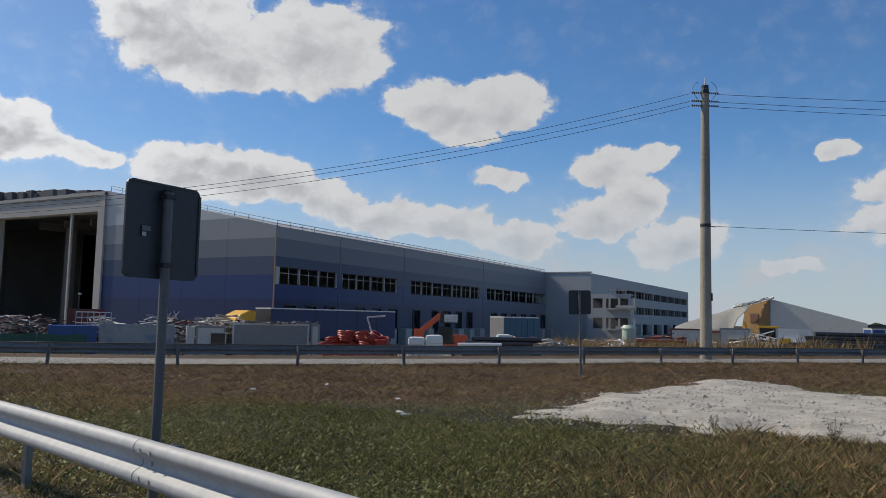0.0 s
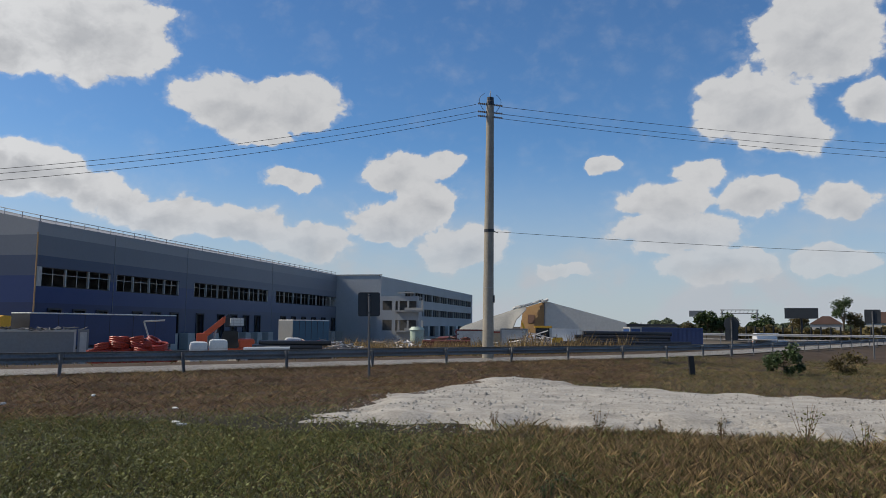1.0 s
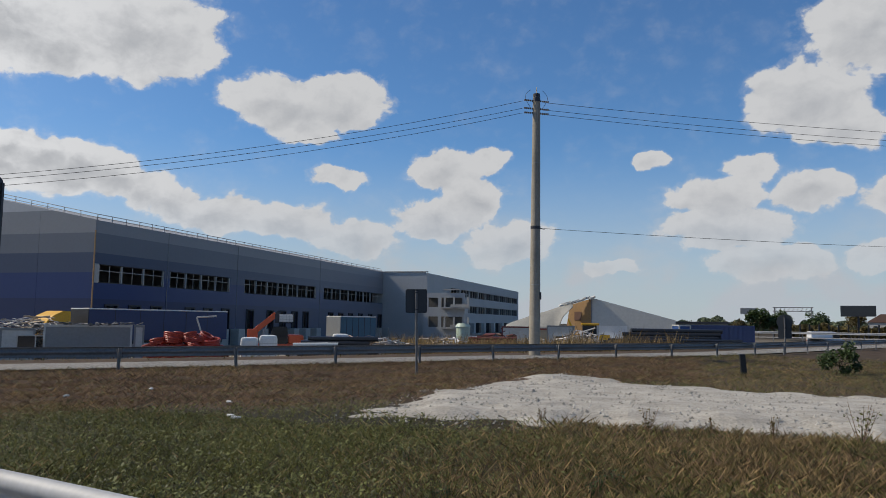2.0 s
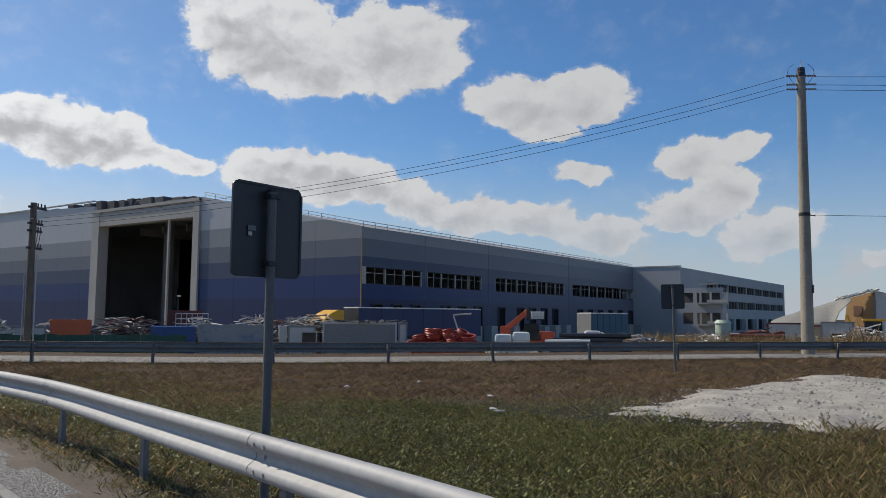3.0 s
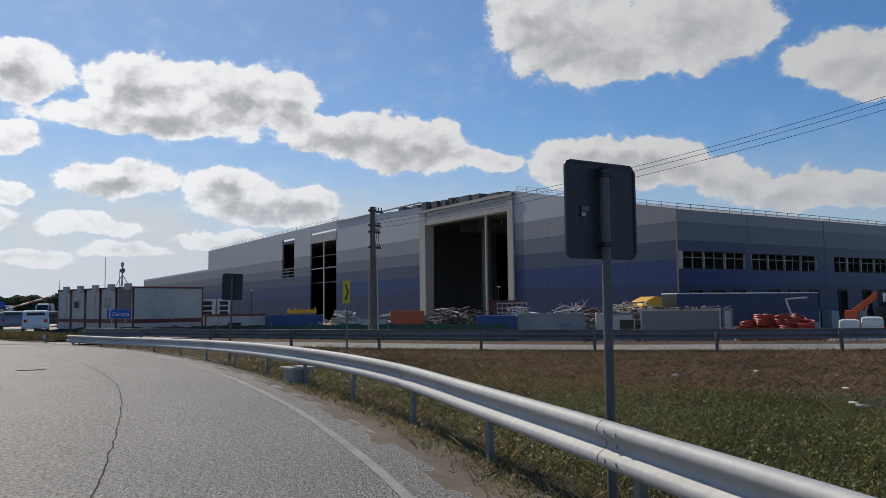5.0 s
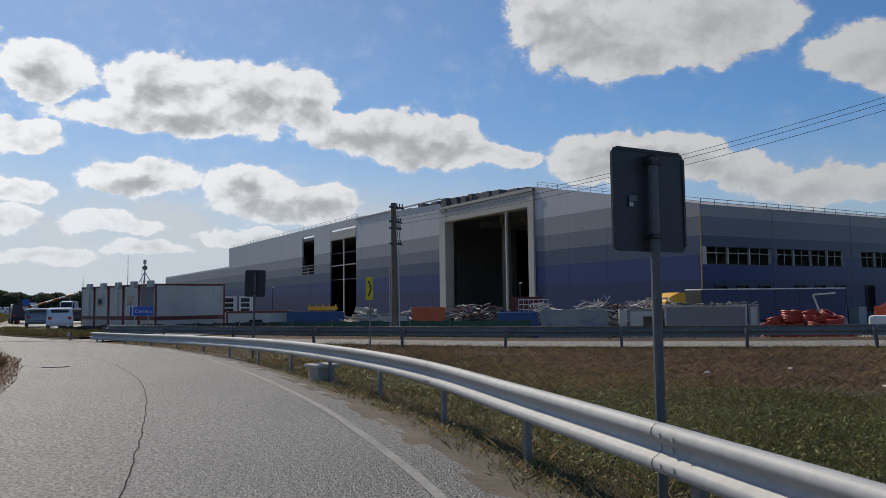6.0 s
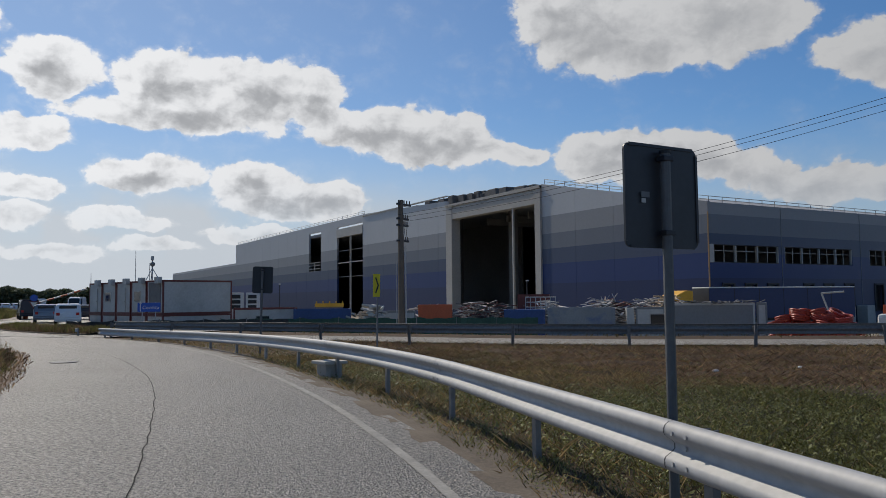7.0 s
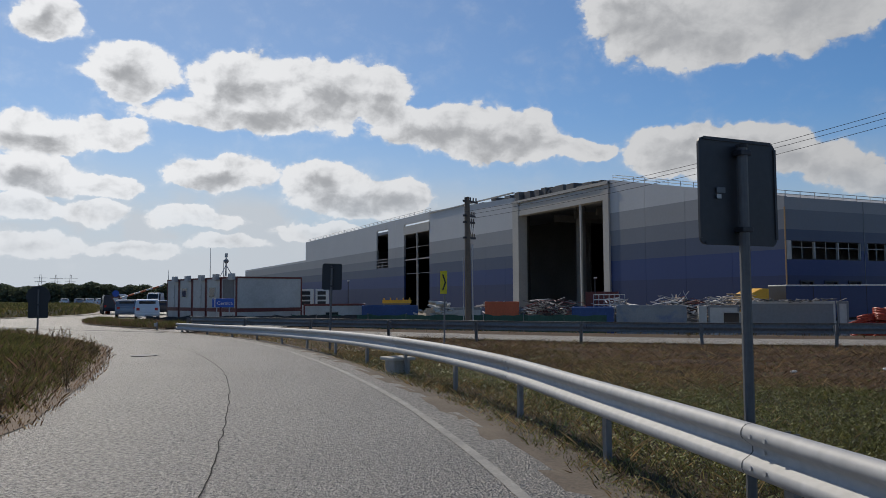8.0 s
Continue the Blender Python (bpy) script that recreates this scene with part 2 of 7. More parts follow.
M["wood_pole"] = material("grey_wood_pole", (0.14, 0.115, 0.09), 0.9, 0, 0.3, 3, 0.4)
M["white"] = material("white_paint", (0.62, 0.61, 0.58), 0.55, 0, 0.08, 1.0, 0.05)
M["off_white"] = material("dirty_white_panel", (0.44, 0.44, 0.415), 0.6, 0, 0.15, 1.2, 0.05, dirt=(0.32, 0.30, 0.26))
M["cabin_grey"] = material("grey_cabin_panel", (0.19, 0.2, 0.205), 0.6, 0.1, 0.12, 1.0, 0.06, dirt=(0.22, 0.2, 0.18))
M["cabin_blue"] = material("blue_cabin_paint", (0.02, 0.06, 0.19), 0.5, 0.1, 0.2, 1.2, 0.06)
M["faded_blue"] = material("peeling_blue_paint", (0.23, 0.25, 0.26), 0.6, 0.1, 0.15, 1.8, 0.08, dirt=(0.015, 0.06, 0.24))
M["navy"] = material("navy_tarpaulin", (0.013, 0.03, 0.10), 0.45, 0, 0.12, 0.9, 0.1)
M["teal"] = material("teal_tarpaulin", (0.025, 0.09, 0.15), 0.45, 0, 0.12, 0.9, 0.1)
M["red_frame"] = material("dark_red_frame", (0.13, 0.028, 0.022), 0.55, 0, 0.15, 2, 0.05)
M["red_pipe"] = material("red_plastic_pipe", (0.34, 0.038, 0.02), 0.45, 0, 0.25, 2, 0.1, island=0.25)
M["orange"] = material("orange_machine_paint", (0.62, 0.10, 0.03), 0.45, 0, 0.15, 2, 0.05)
M["orange_box"] = material("rusty_orange_paint", (0.50, 0.11, 0.04), 0.6, 0, 0.2, 1.5, 0.08)
M["yellow"] = material("yellow_machine_paint", (0.68, 0.36, 0.02), 0.45, 0, 0.15, 2, 0.05)
M["rubber"] = material("tyre_rubber", (0.02, 0.02, 0.021), 0.85, 0, 0.2, 4, 0.2)
M["glass_dark"] = material("dark_window_glass", (0.02, 0.025, 0.03), 0.08, 0, 0.1, 1, 0)
M["green_mesh"] = material("green_fence_mesh", (0.025, 0.075, 0.055), 0.8, 0, 0.3, 1.5, 0.3)
M["dark_mesh"] = material("dark_fence_mesh", (0.03, 0.035, 0.036), 0.85, 0, 0.25, 1.5, 0.3)
M["lumber"] = material("scrap_lumber", (0.42, 0.33, 0.24), 0.8, 0, 0.2, 3, 0.2, island=0.5)
M["scrap"] = material("scrap_metal", (0.42, 0.40, 0.38), 0.6, 0.2, 0.2, 3, 0.2, island=0.55)
M["black_pipe"] = material("black_plastic_pipe", (0.022, 0.024, 0.028), 0.35, 0, 0.2, 2, 0.05)
M["plastic_white"] = material("white_plastic_tank", (0.62, 0.63, 0.60), 0.5, 0, 0.1, 2, 0.05)
M["green_tank"] = material("pale_green_tank", (0.42, 0.50, 0.40), 0.5, 0, 0.12, 2, 0.05)
M["canvas"] = material("white_tent_canvas", (0.50, 0.49, 0.45), 0.7, 0, 0.1, 0.5, 0.1)
M["canvas_grey"] = material("loose_grey_canvas", (0.25, 0.245, 0.22), 0.75, 0, 0.16, 0.6, 0.3)
M["plywood"] = material("plywood_gable", (0.36, 0.22, 0.10), 0.8, 0, 0.15, 0.8, 0.1)
M["shoulder"] = material("dusty_shoulder", (0.135, 0.108, 0.08), 0.95, 0, 0.35, 4.0, 0.8, dirt=(0.075, 0.062, 0.05))
M["soil"] = material("bare_soil", (0.20, 0.15, 0.105), 0.95, 0, 0.3, 1.5, 0.5)
M["window_frame"] = material("pale_window_frame", (0.42, 0.40, 0.36), 0.6, 0, 0.1, 2, 0.05)
M["roofing"] = material("roof_membrane", (0.33, 0.33, 0.33), 0.8, 0, 0.15, 0.6, 0.1)
M["ballast"] = material("roof_bundle", (0.10, 0.10, 0.10), 0.8, 0, 0.3, 1.5, 0.3, island=0.4)
M["annex"] = material("pale_grey_panel", (0.40, 0.405, 0.40), 0.6, 0.05, 0.08, 0.6, 0.05)
# darker than the outside concrete: interior shade is put into the colour
M["dark_inside"] = material("shade_darkened_concrete", (0.17, 0.165, 0.155), 0.9, 0, 0.2, 0.6, 0.1)
M["bark"] = material("bark", (0.10, 0.075, 0.05), 0.9, 0, 0.3, 3, 0.4)
M["leaf"] = material("tree_leaves", (0.055, 0.085, 0.025), 0.6, 0, 0.15, 1, 0, island=0.5)
# leaf colour lightened to carry the haze of distance
M["leaf_far"] = material("haze_paled_leaves", (0.105, 0.125, 0.07), 0.8, 0, 0.2, 0.2, 0, island=0.5)
M["leaf_dry"] = material("autumn_leaves", (0.13, 0.10, 0.035), 0.7, 0, 0.15, 1, 0, island=0.5)
M["grass"] = material("green_grass", (0.145, 0.140, 0.042), 0.6, 0, 0.3, 0.8, 0, island=0.75, spec=0.25)
M["straw"] = material("dry_grass", (0.285, 0.20, 0.096), 0.8, 0, 0.3, 0.8, 0, island=0.75, spec=0.2)
M["brown_weed"] = material("reddish_brown_weeds", (0.225, 0.145, 0.09), 0.85, 0, 0.3, 0.8, 0, island=0.75, spec=0.2)
M["clover"] = material("low_green_leaves", (0.138, 0.144, 0.044), 0.55, 0, 0.32, 0.8, 0, island=0.75, spec=0.3)
M["blue_sign"] = material("blue_road_sign", (0.02, 0.09, 0.42), 0.45, 0, 0.05, 2, 0)
M["house_wall"] = material("house_plaster", (0.5, 0.47, 0.42), 0.85, 0, 0.1, 0.5, 0.1)
M["roof_tile"] = material("brown_roof_tiles", (0.17, 0.10, 0.075), 0.85, 0, 0.2, 1.5, 0.3)
M["car_white"] = material("white_car_paint", (0.68, 0.69, 0.70), 0.25, 0, 0.04, 1, 0)
M["car_grey"] = material("grey_car_paint", (0.20, 0.22, 0.25), 0.25, 0.3, 0.05, 1, 0)
M["car_dark"] = material("dark_car_paint", (0.03, 0.035, 0.05), 0.25, 0.2, 0.05, 1, 0)
M["lamp_red"] = material("red_lamp_glass", (0.4, 0.02, 0.02), 0.2, 0, 0.05, 1, 0)


def let_light_through(m, amount):
    """Thin leaves pass some of the light that falls on their other side."""
    nt = m.node_tree
    bsdf, out = nt.nodes["Principled BSDF"], nt.nodes["Material Output"]
    thin, mixer = nt.nodes.new("ShaderNodeBsdfTranslucent"), nt.nodes.new("ShaderNodeMixShader")
    nt.links.new(bsdf.inputs["Base Color"].links[0].from_socket, thin.inputs["Color"])
    mixer.inputs[0].default_value = amount
    nt.links.new(bsdf.outputs[0], mixer.inputs[1])
    nt.links.new(thin.outputs[0], mixer.inputs[2])
    nt.links.new(mixer.outputs[0], out.inputs["Surface"])


for key in ("leaf", "leaf_far", "leaf_dry", "grass", "straw", "brown_weed", "clover"):
    let_light_through(M[key], 0.28)


def asphalt(name, base, rough):
    m = material(name, base, rough, 0, 0.22, 0.9, 0.0, spec=0.95)
    nt = m.node_tree
    bsdf = nt.nodes["Principled BSDF"]
    geo = nt.nodes.new("ShaderNodeNewGeometry")
    vor = nt.nodes.new("ShaderNodeTexVoronoi")
    vor.inputs["Scale"].default_value = 42
    nz = nt.nodes.new("ShaderNodeTexNoise")
    nz.inputs["Scale"].default_value, nz.inputs["Detail"].default_value = 32, 6
    for n in (vor, nz):
        nt.links.new(geo.outputs["Position"], n.inputs["Vector"])
    add = nt.nodes.new("ShaderNodeMath")
    add.operation = "ADD"
    nt.links.new(vor.outputs["Distance"], add.inputs[0])
    nt.links.new(nz.outputs["Fac"], add.inputs[1])
    grit = nt.nodes.new("ShaderNodeTexNoise")
    grit.inputs["Scale"].default_value, grit.inputs["Detail"].default_value, grit.inputs["Roughness"].default_value = 19, 6, 0.75
    nt.links.new(geo.outputs["Position"], grit.inputs["Vector"])
    gr = nt.nodes.new("ShaderNodeMapRange")
    nt.links.new(grit.outputs["Fac"], gr.inputs[0])
    for i, v in enumerate((0.38, 0.62, 0.1, 1.95)):
        gr.inputs[i + 1].default_value = v
    hsv2 = next(n for n in nt.nodes if n.type == "HUE_SAT")
    mul = nt.nodes.new("ShaderNodeMath")
    mul.operation = "MULTIPLY"
    nt.links.new(hsv2.inputs["Value"].links[0].from_socket, mul.inputs[0])
    nt.links.new(gr.outputs[0], mul.inputs[1])
    nt.links.new(mul.outputs[0], hsv2.inputs["Value"])
    bp = nt.nodes.new("ShaderNodeBump")
    bp.inputs["Strength"].default_value, bp.inputs["Distance"].default_value = 1.0, 0.03
    nt.links.new(add.outputs[0], bp.inputs["Height"])
    nt.links.new(bp.outputs[0], bsdf.inputs["Normal"])
    return m


M["asphalt"] = asphalt("worn_asphalt", (0.145, 0.132, 0.115), 0.56)
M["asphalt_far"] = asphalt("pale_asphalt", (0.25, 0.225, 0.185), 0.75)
M["gravel"] = material("crushed_limestone", (0.385, 0.355, 0.30), 0.95, 0, 0.34, 3.0, 1.0, dirt=(0.22, 0.19, 0.15))
M["line"] = material("worn_road_paint", (0.27, 0.26, 0.235), 0.7, 0, 0.3, 6, 0.3, dirt=(0.14, 0.135, 0.13))
M["seal"] = material("bitumen_seal", (0.035, 0.034, 0.032), 0.85, 0, 0.2, 3, 0.1, spec=0.1)

# sheet-metal cladding painted in level bands, navy at the foot to pale grey at the top
clad = material("banded_cladding", (0.5, 0.5, 0.5), 0.5, 0.1, 0.05, 0.6, 0.03)
cn, cl = clad.node_tree.nodes, clad.node_tree.links
geo = cn.new("ShaderNodeNewGeometry")
csep = cn.new("ShaderNodeSeparateXYZ")
cl.new(geo.outputs["Position"], csep.inputs[0])
cdiv = cn.new("ShaderNodeMath")
cdiv.operation = "DIVIDE"
cl.new(csep.outputs[2], cdiv.inputs[0])
cdiv.inputs[1].default_value = 20.0
cramp = cn.new("ShaderNodeValToRGB")
cramp.color_ramp.interpolation = "CONSTANT"
BANDS = [(0.0, (0.008, 0.021, 0.082)), (3.3, (0.010, 0.031, 0.125)), (5.65, (0.045, 0.064, 0.112)), (7.5, (0.135, 0.148, 0.172)),
         (9.25, (0.245, 0.25, 0.255)), (11.35, (0.44, 0.445, 0.445))]
for i, (z, c) in enumerate(BANDS):
    e = cramp.color_ramp.elements[i] if i < 2 else cramp.color_ramp.elements.new(z / 20)
    e.position, e.color = z / 20, (*c, 1)
cl.new(cdiv.outputs[0], cramp.inputs[0])
chsv = next(n for n in cn if n.type == "HUE_SAT")
# bands grey out towards the side wall's far end; bounced light is mixed in
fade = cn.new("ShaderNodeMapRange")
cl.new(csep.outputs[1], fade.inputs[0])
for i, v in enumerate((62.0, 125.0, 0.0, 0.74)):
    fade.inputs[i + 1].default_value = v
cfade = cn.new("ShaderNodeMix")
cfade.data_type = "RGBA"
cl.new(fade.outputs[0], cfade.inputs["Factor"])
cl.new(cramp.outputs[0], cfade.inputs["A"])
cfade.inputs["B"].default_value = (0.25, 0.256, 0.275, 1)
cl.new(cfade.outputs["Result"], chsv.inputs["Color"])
M["clad"] = clad

# ---- mesh helpers ----


def obj(name, bm, mat, parent=None, label=""):
    me = bpy.data.meshes.new(name)
    bm.to_mesh(me)
    bm.free()
    for mm in (mat if isinstance(mat, (list, tuple)) else [mat]):
        me.materials.append(mm)
    ob = new(name, me)
    if parent:
        ob.parent = parent
    if label:
        tagged(ob, label)
    return ob


def part(name, bm, mat, parent, label=""):
    return obj(name, bm, mat, parent, label)


def thing(name, label, category, m=None, group="", kind=""):
    e = new(name)
    e.empty_display_size = 0.3
    if m is not None:
        e.matrix_basis = m
    return tagged(e, label, category, group, kind)


def box(bm, x0, y0, z0, x1, y1, z1, bevel=0.0, m=None):
    r = bmesh.ops.create_cube(bm, size=1.0)
    bmesh.ops.scale(bm, vec=(x1 - x0, y1 - y0, z1 - z0), verts=r["verts"])
    bmesh.ops.translate(bm, vec=((x0 + x1) / 2, (y0 + y1) / 2, (z0 + z1) / 2), verts=r["verts"])
    vs = r["verts"]
    if bevel:
        es = list({e for v in vs for e in v.link_edges})
        out = bmesh.ops.bevel(bm, geom=es, offset=bevel, segments=2, affect="EDGES", profile=0.6)
        vs = out["verts"]
    if m is not None:
        bmesh.ops.transform(bm, matrix=m, verts=list(set(vs)))
    return vs


def B(*args, bevel=0.0, m=None):
    bm = bmesh.new()
    box(bm, *args, bevel=bevel, m=m)
    return bm


def tube(bm, a, b, r, r2=None, n=10):
    a, b = Vector(a), Vector(b)
    d = b - a
    m = Matrix.Translation((a + b) / 2) @ d.to_track_quat("Z", "Y").to_matrix().to_4x4()
    bmesh.ops.create_cone(bm, cap_ends=True, segments=n, radius1=r, radius2=r if r2 is None else r2, depth=d.length, matrix=m)


def TB(*args, **kw):
    bm = bmesh.new()
    tube(bm, *args, **kw)
    return bm


def prism(bm, outline, depth, m=None):
    """Outline in x, z, drawn out along y from 0 to depth."""
    n = len(outline)
    f = [bm.verts.new((x, 0, z)) for x, z in outline]
    g = [bm.verts.new((x, depth, z)) for x, z in outline]
    bm.faces.new(f)
    bm.faces.new(g[::-1])
    for i in range(n):
        bm.faces.new((f[i], g[i], g[(i + 1) % n], f[(i + 1) % n]))
    bmesh.ops.recalc_face_normals(bm, faces=bm.faces)
    if m is not None:
        bmesh.ops.transform(bm, matrix=m, verts=f + g)


def smooth_path(points, step):
    """Catmull-Rom through points, at even steps."""
    p = [Vector((a[0], a[1])) for a in points]
    p = [2 * p[0] - p[1]] + p + [2 * p[-1] - p[-2]]
    dense = []
    for i in range(1, len(p) - 2):
        for k in range(24):
            t = k / 24
            dense.append(0.5 * (2 * p[i] + (p[i + 1] - p[i - 1]) * t + (2 * p[i - 1] - 5 * p[i] + 4 * p[i + 1] - p[i + 2]) * t * t
                                + (3 * p[i] - p[i - 1] - 3 * p[i + 1] + p[i + 2]) * t ** 3))
    dense.append(p[-2])
    out, carry = [dense[0]], 0.0
    for a, b in zip(dense, dense[1:]):
        d = (b - a).length
        while carry + d >= step:
            a = a.lerp(b, (step - carry) / d)
            d = (b - a).length
            carry = 0.0
            out.append(a.copy())
        carry += d
    return out


def sides(path):
    """Unit normals to the left of the way along a path."""
    out = []
    for i in range(len(path)):
        d = path[min(i + 1, len(path) - 1)] - path[max(i - 1, 0)]
        d.normalize()
        out.append(Vector((-d.y, d.x)))
    return out


def strip(path, o0, o1, z, across=1):
    """A band that follows a path between two offsets to its left."""
    bm = bmesh.new()
    nr = sides(path)
    rows = []
    for p, n in zip(path, nr):
        rows.append([bm.verts.new((*(p + n * (o0 + (o1 - o0) * k / across)), z(p, o0 + (o1 - o0) * k / across) if callable(z) else z)) for k in range(across + 1)])
    for a, b in zip(rows, rows[1:]):
        for k in range(across):
            bm.faces.new((a[k], a[k + 1], b[k + 1], b[k]))
    bmesh.ops.recalc_face_normals(bm, faces=bm.faces)
    if bm.faces and sum(f.normal.z for f in bm.faces) < 0:
        bmesh.ops.reverse_faces(bm, faces=bm.faces)
    return bm


# ---- plan: roads, rails, ground ----
NEAR_RAIL = [(9.0, -1.6), (5.0, 0.75), (1.0, 2.38), (-2.0, 3.36), (-4.58, 4.08), (-7.3, 4.78), (-10.6, 5.58), (-14.0, 6.05), (-18.5, 6.4), (-22.5, 6.55),
             (-26.0, 6.52), (-29.5, 6.35), (-33.3, 5.9), (-36.5, 5.3), (-39.5, 4.55), (-42.3, 3.7), (-45.0, 2.75)]
FAR_RAIL = [(-40.0, 4.9), (-34.5, 8.2), (-29.6, 11.6), (-25.0, 14.7), (-21.0, 18.2), (-17.4, 22.3), (-14.0, 26.6), (-9.5, 32.6), (-3.2, 40.6), (0.0, 44.2),
            (5.2, 51.6), (13.0, 66.5), (28.0, 97.0), (42.0, 128.0), (70.0, 190.0)]
JUNCTION = [(-40.0, 4.2), (-47.0, -0.5), (-56.0, -3.2), (-68.0, -3.0), (-85.0, 0.5), (-110.0, 6.0), (-150.0, 16.0)]
junction = smooth_path(JUNCTION, 1.0)
JP = np.array([tuple(p) for p in junction])
near_path = smooth_path(NEAR_RAIL, 0.25)
far_path = smooth_path(FAR_RAIL, 0.5)
NP, FP = np.array([tuple(p) for p in near_path]), np.array([tuple(p) for p in far_path])


def signed(path, x, y):
    """Distance from a path, positive to its left."""
    pts = np.stack([np.asarray(x, float).ravel(), np.asarray(y, float).ravel()], 1).astype(np.float32)
    out = np.empty(len(pts))
    q = path[::3].astype(np.float32)
    seg = np.vstack([q[1:2] - q[:1], q[2:] - q[:-2], q[-1:] - q[-2:-1]])
    seg /= np.linalg.norm(seg, axis=1)[:, None]
    qq = (q ** 2).sum(1)
    for i in range(0, len(pts), 20000):
        p = pts[i:i + 20000]
        k = (qq[None] - 2 * p @ q.T).argmin(1)
        v = p - q[k]
        s = seg[k]
        side = s[:, 0] * v[:, 1] - s[:, 1] * v[:, 0]
        end = (k == 0) | (k == len(q) - 1)
        out[i:i + 20000] = np.where(end, np.hypot(v[:, 0], v[:, 1]) * np.sign(side + 1e-9), side)
    return out.reshape(np.shape(x))


def ease(a, b, v):
    """0 at a to 1 at b, smoothly; a may lie above b."""
    t = np.clip((v - a) / (b - a), 0, 1)
    return t * t * (3 - 2 * t)


def rolling(x, y):
    return (np.sin(x * 0.9 + y * 0.35) + np.sin(y * 1.15 - x * 0.4) + np.sin(x * 2.3 + 1.3) * 0.5 + np.sin(y * 2.7 + x * 1.1) * 0.5) / 3


def ground_z(x, y):
    """Height of the ground: a shallow swale between the two roads, a yard that lies lower, level land beyond."""
    x, y = np.asarray(x, float), np.asarray(y, float)
    n = -signed(NP, x, y)          # behind the near rail
    r = signed(FP, x, y)           # behind the far rail
    z = np.full(np.shape(x), -0.06)
    swale = ease(0.4, 4.5, n) * ease(0.2, 5.0, -r)
    z = z - 0.24 * swale + 0.05 * swale * rolling(x, y)
    lumps = np.sin(x * 2.1 + 1.3 * np.sin(y * 0.9)) * np.sin(y * 1.7 - 0.8 * np.sin(x * 1.1)) + 0.6 * np.sin(x * 3.7 - y * 2.9)
    z = z + 0.075 * lumps * ease(-11.0, -7.5, r) * ease(-0.6, -2.2, r) * ease(3.0, 6.0, n)
    d = np.hypot(x, y)
    jd = signed(JP, x, y)
    yard = ease(8.0, 11.5, r) * (1 - ease(150, 230, d)) * ease(7.0, 10.5, -jd)
    z = z - 1.25 * yard
    z = z - 0.05 * ease(4.0, 1.0, np.abs(r - 3.4))
    return z


def gz(x, y):
    return float(ground_z(np.array([x]), np.array([y]))[0])


def axis(lo, hi, fine_lo, fine_hi, step):
    v = list(np.arange(fine_lo, fine_hi + 1e-6, step))
    s, a = step, fine_hi
    while a < hi:
        s *= 1.22
        a += s
        v.append(min(a, hi))
    s, a = step, fine_lo
    while a > lo:
        s *= 1.22
        a -= s
        v.insert(0, max(a, lo))
    return np.array(v)


gx, gy = axis(-3500, 3500, -46, 16, 0.42), axis(-3500, 3500, -6, 56, 0.42)
XX, YY = np.meshgrid(gx, gy)
ZZ = ground_z(XX, YY)
NN, RR = -signed(NP, XX, YY), signed(FP, XX, YY)


def dryness(x, y, n, r):
    """0 green, 1 brown: the strip before the far road and the rough by the gravel are dry."""
    w = rolling(x * 0.6, y * 0.6) * 0.22
    strip_dry = ease(-12.5, -8.5, r + 4 * w) * (1 - ease(-2, 4, x))
    front = ease(-5.5, 0.5, x + 5 * w) * ease(2, 5, n) * 0.75
    verge = (1 - ease(0.2, 1.6, n)) * 0.8
    far = ease(70, 130, np.hypot(x, y))
    return np.clip((np.maximum(np.maximum(strip_dry, front), verge) + w * 0.8) * (1 - far) + 0.3 * far, 0, 1)


DRY = dryness(XX, YY, NN, RR)
me = bpy.data.meshes.new("ground")
nx, ny = len(gx), len(gy)
verts = np.stack([XX.ravel(), YY.ravel(), ZZ.ravel()], 1)
idx = np.arange(nx * ny).reshape(ny, nx)
quads = np.stack([idx[:-1, :-1].ravel(), idx[:-1, 1:].ravel(), idx[1:, 1:].ravel(), idx[1:, :-1].ravel()], 1)
me.from_pydata(verts.tolist(), [], quads.tolist())
att = me.attributes.new("dry", "FLOAT", "POINT")
att.data.foreach_set("value", DRY.ravel().astype(np.float32))
yard_at = me.attributes.new("yard", "FLOAT", "POINT")
yard_at.data.foreach_set("value", (ease(7.5, 9.5, RR) * (1 - ease(120, 200, np.hypot(XX, YY)))).ravel().astype(np.float32))
for p in me.polygons:
    p.use_smooth = True

gm = material("grassy_ground", (0.075, 0.085, 0.035), 0.95, 0, 0.35, 1.2, 0.6, spec=0.2)
gn, gl = gm.node_tree.nodes, gm.node_tree.links
hs = next(n for n in gn if n.type == "HUE_SAT")
a1, a2 = gn.new("ShaderNodeAttribute"), gn.new("ShaderNodeAttribute")
a1.attribute_name, a2.attribute_name = "dry", "yard"
g1, g2 = gn.new("ShaderNodeMix"), gn.new("ShaderNodeMix")
g1.data_type = g2.data_type = "RGBA"
gl.new(a1.outputs["Fac"], g1.inputs["Factor"])
g1.inputs["A"].default_value, g1.inputs["B"].default_value = (0.034, 0.029, 0.016, 1), (0.085, 0.057, 0.036, 1)
gl.new(a2.outputs["Fac"], g2.inputs["Factor"])
gl.new(g1.outputs["Result"], g2.inputs["A"])
g2.inputs["B"].default_value = (0.26, 0.23, 0.185, 1)
gl.new(g2.outputs["Result"], hs.inputs["Color"])
me.materials.append(gm)
tagged(new("ground", me), "grassy ground with dry brown patches and a bare yard", "ground", kind="structure")

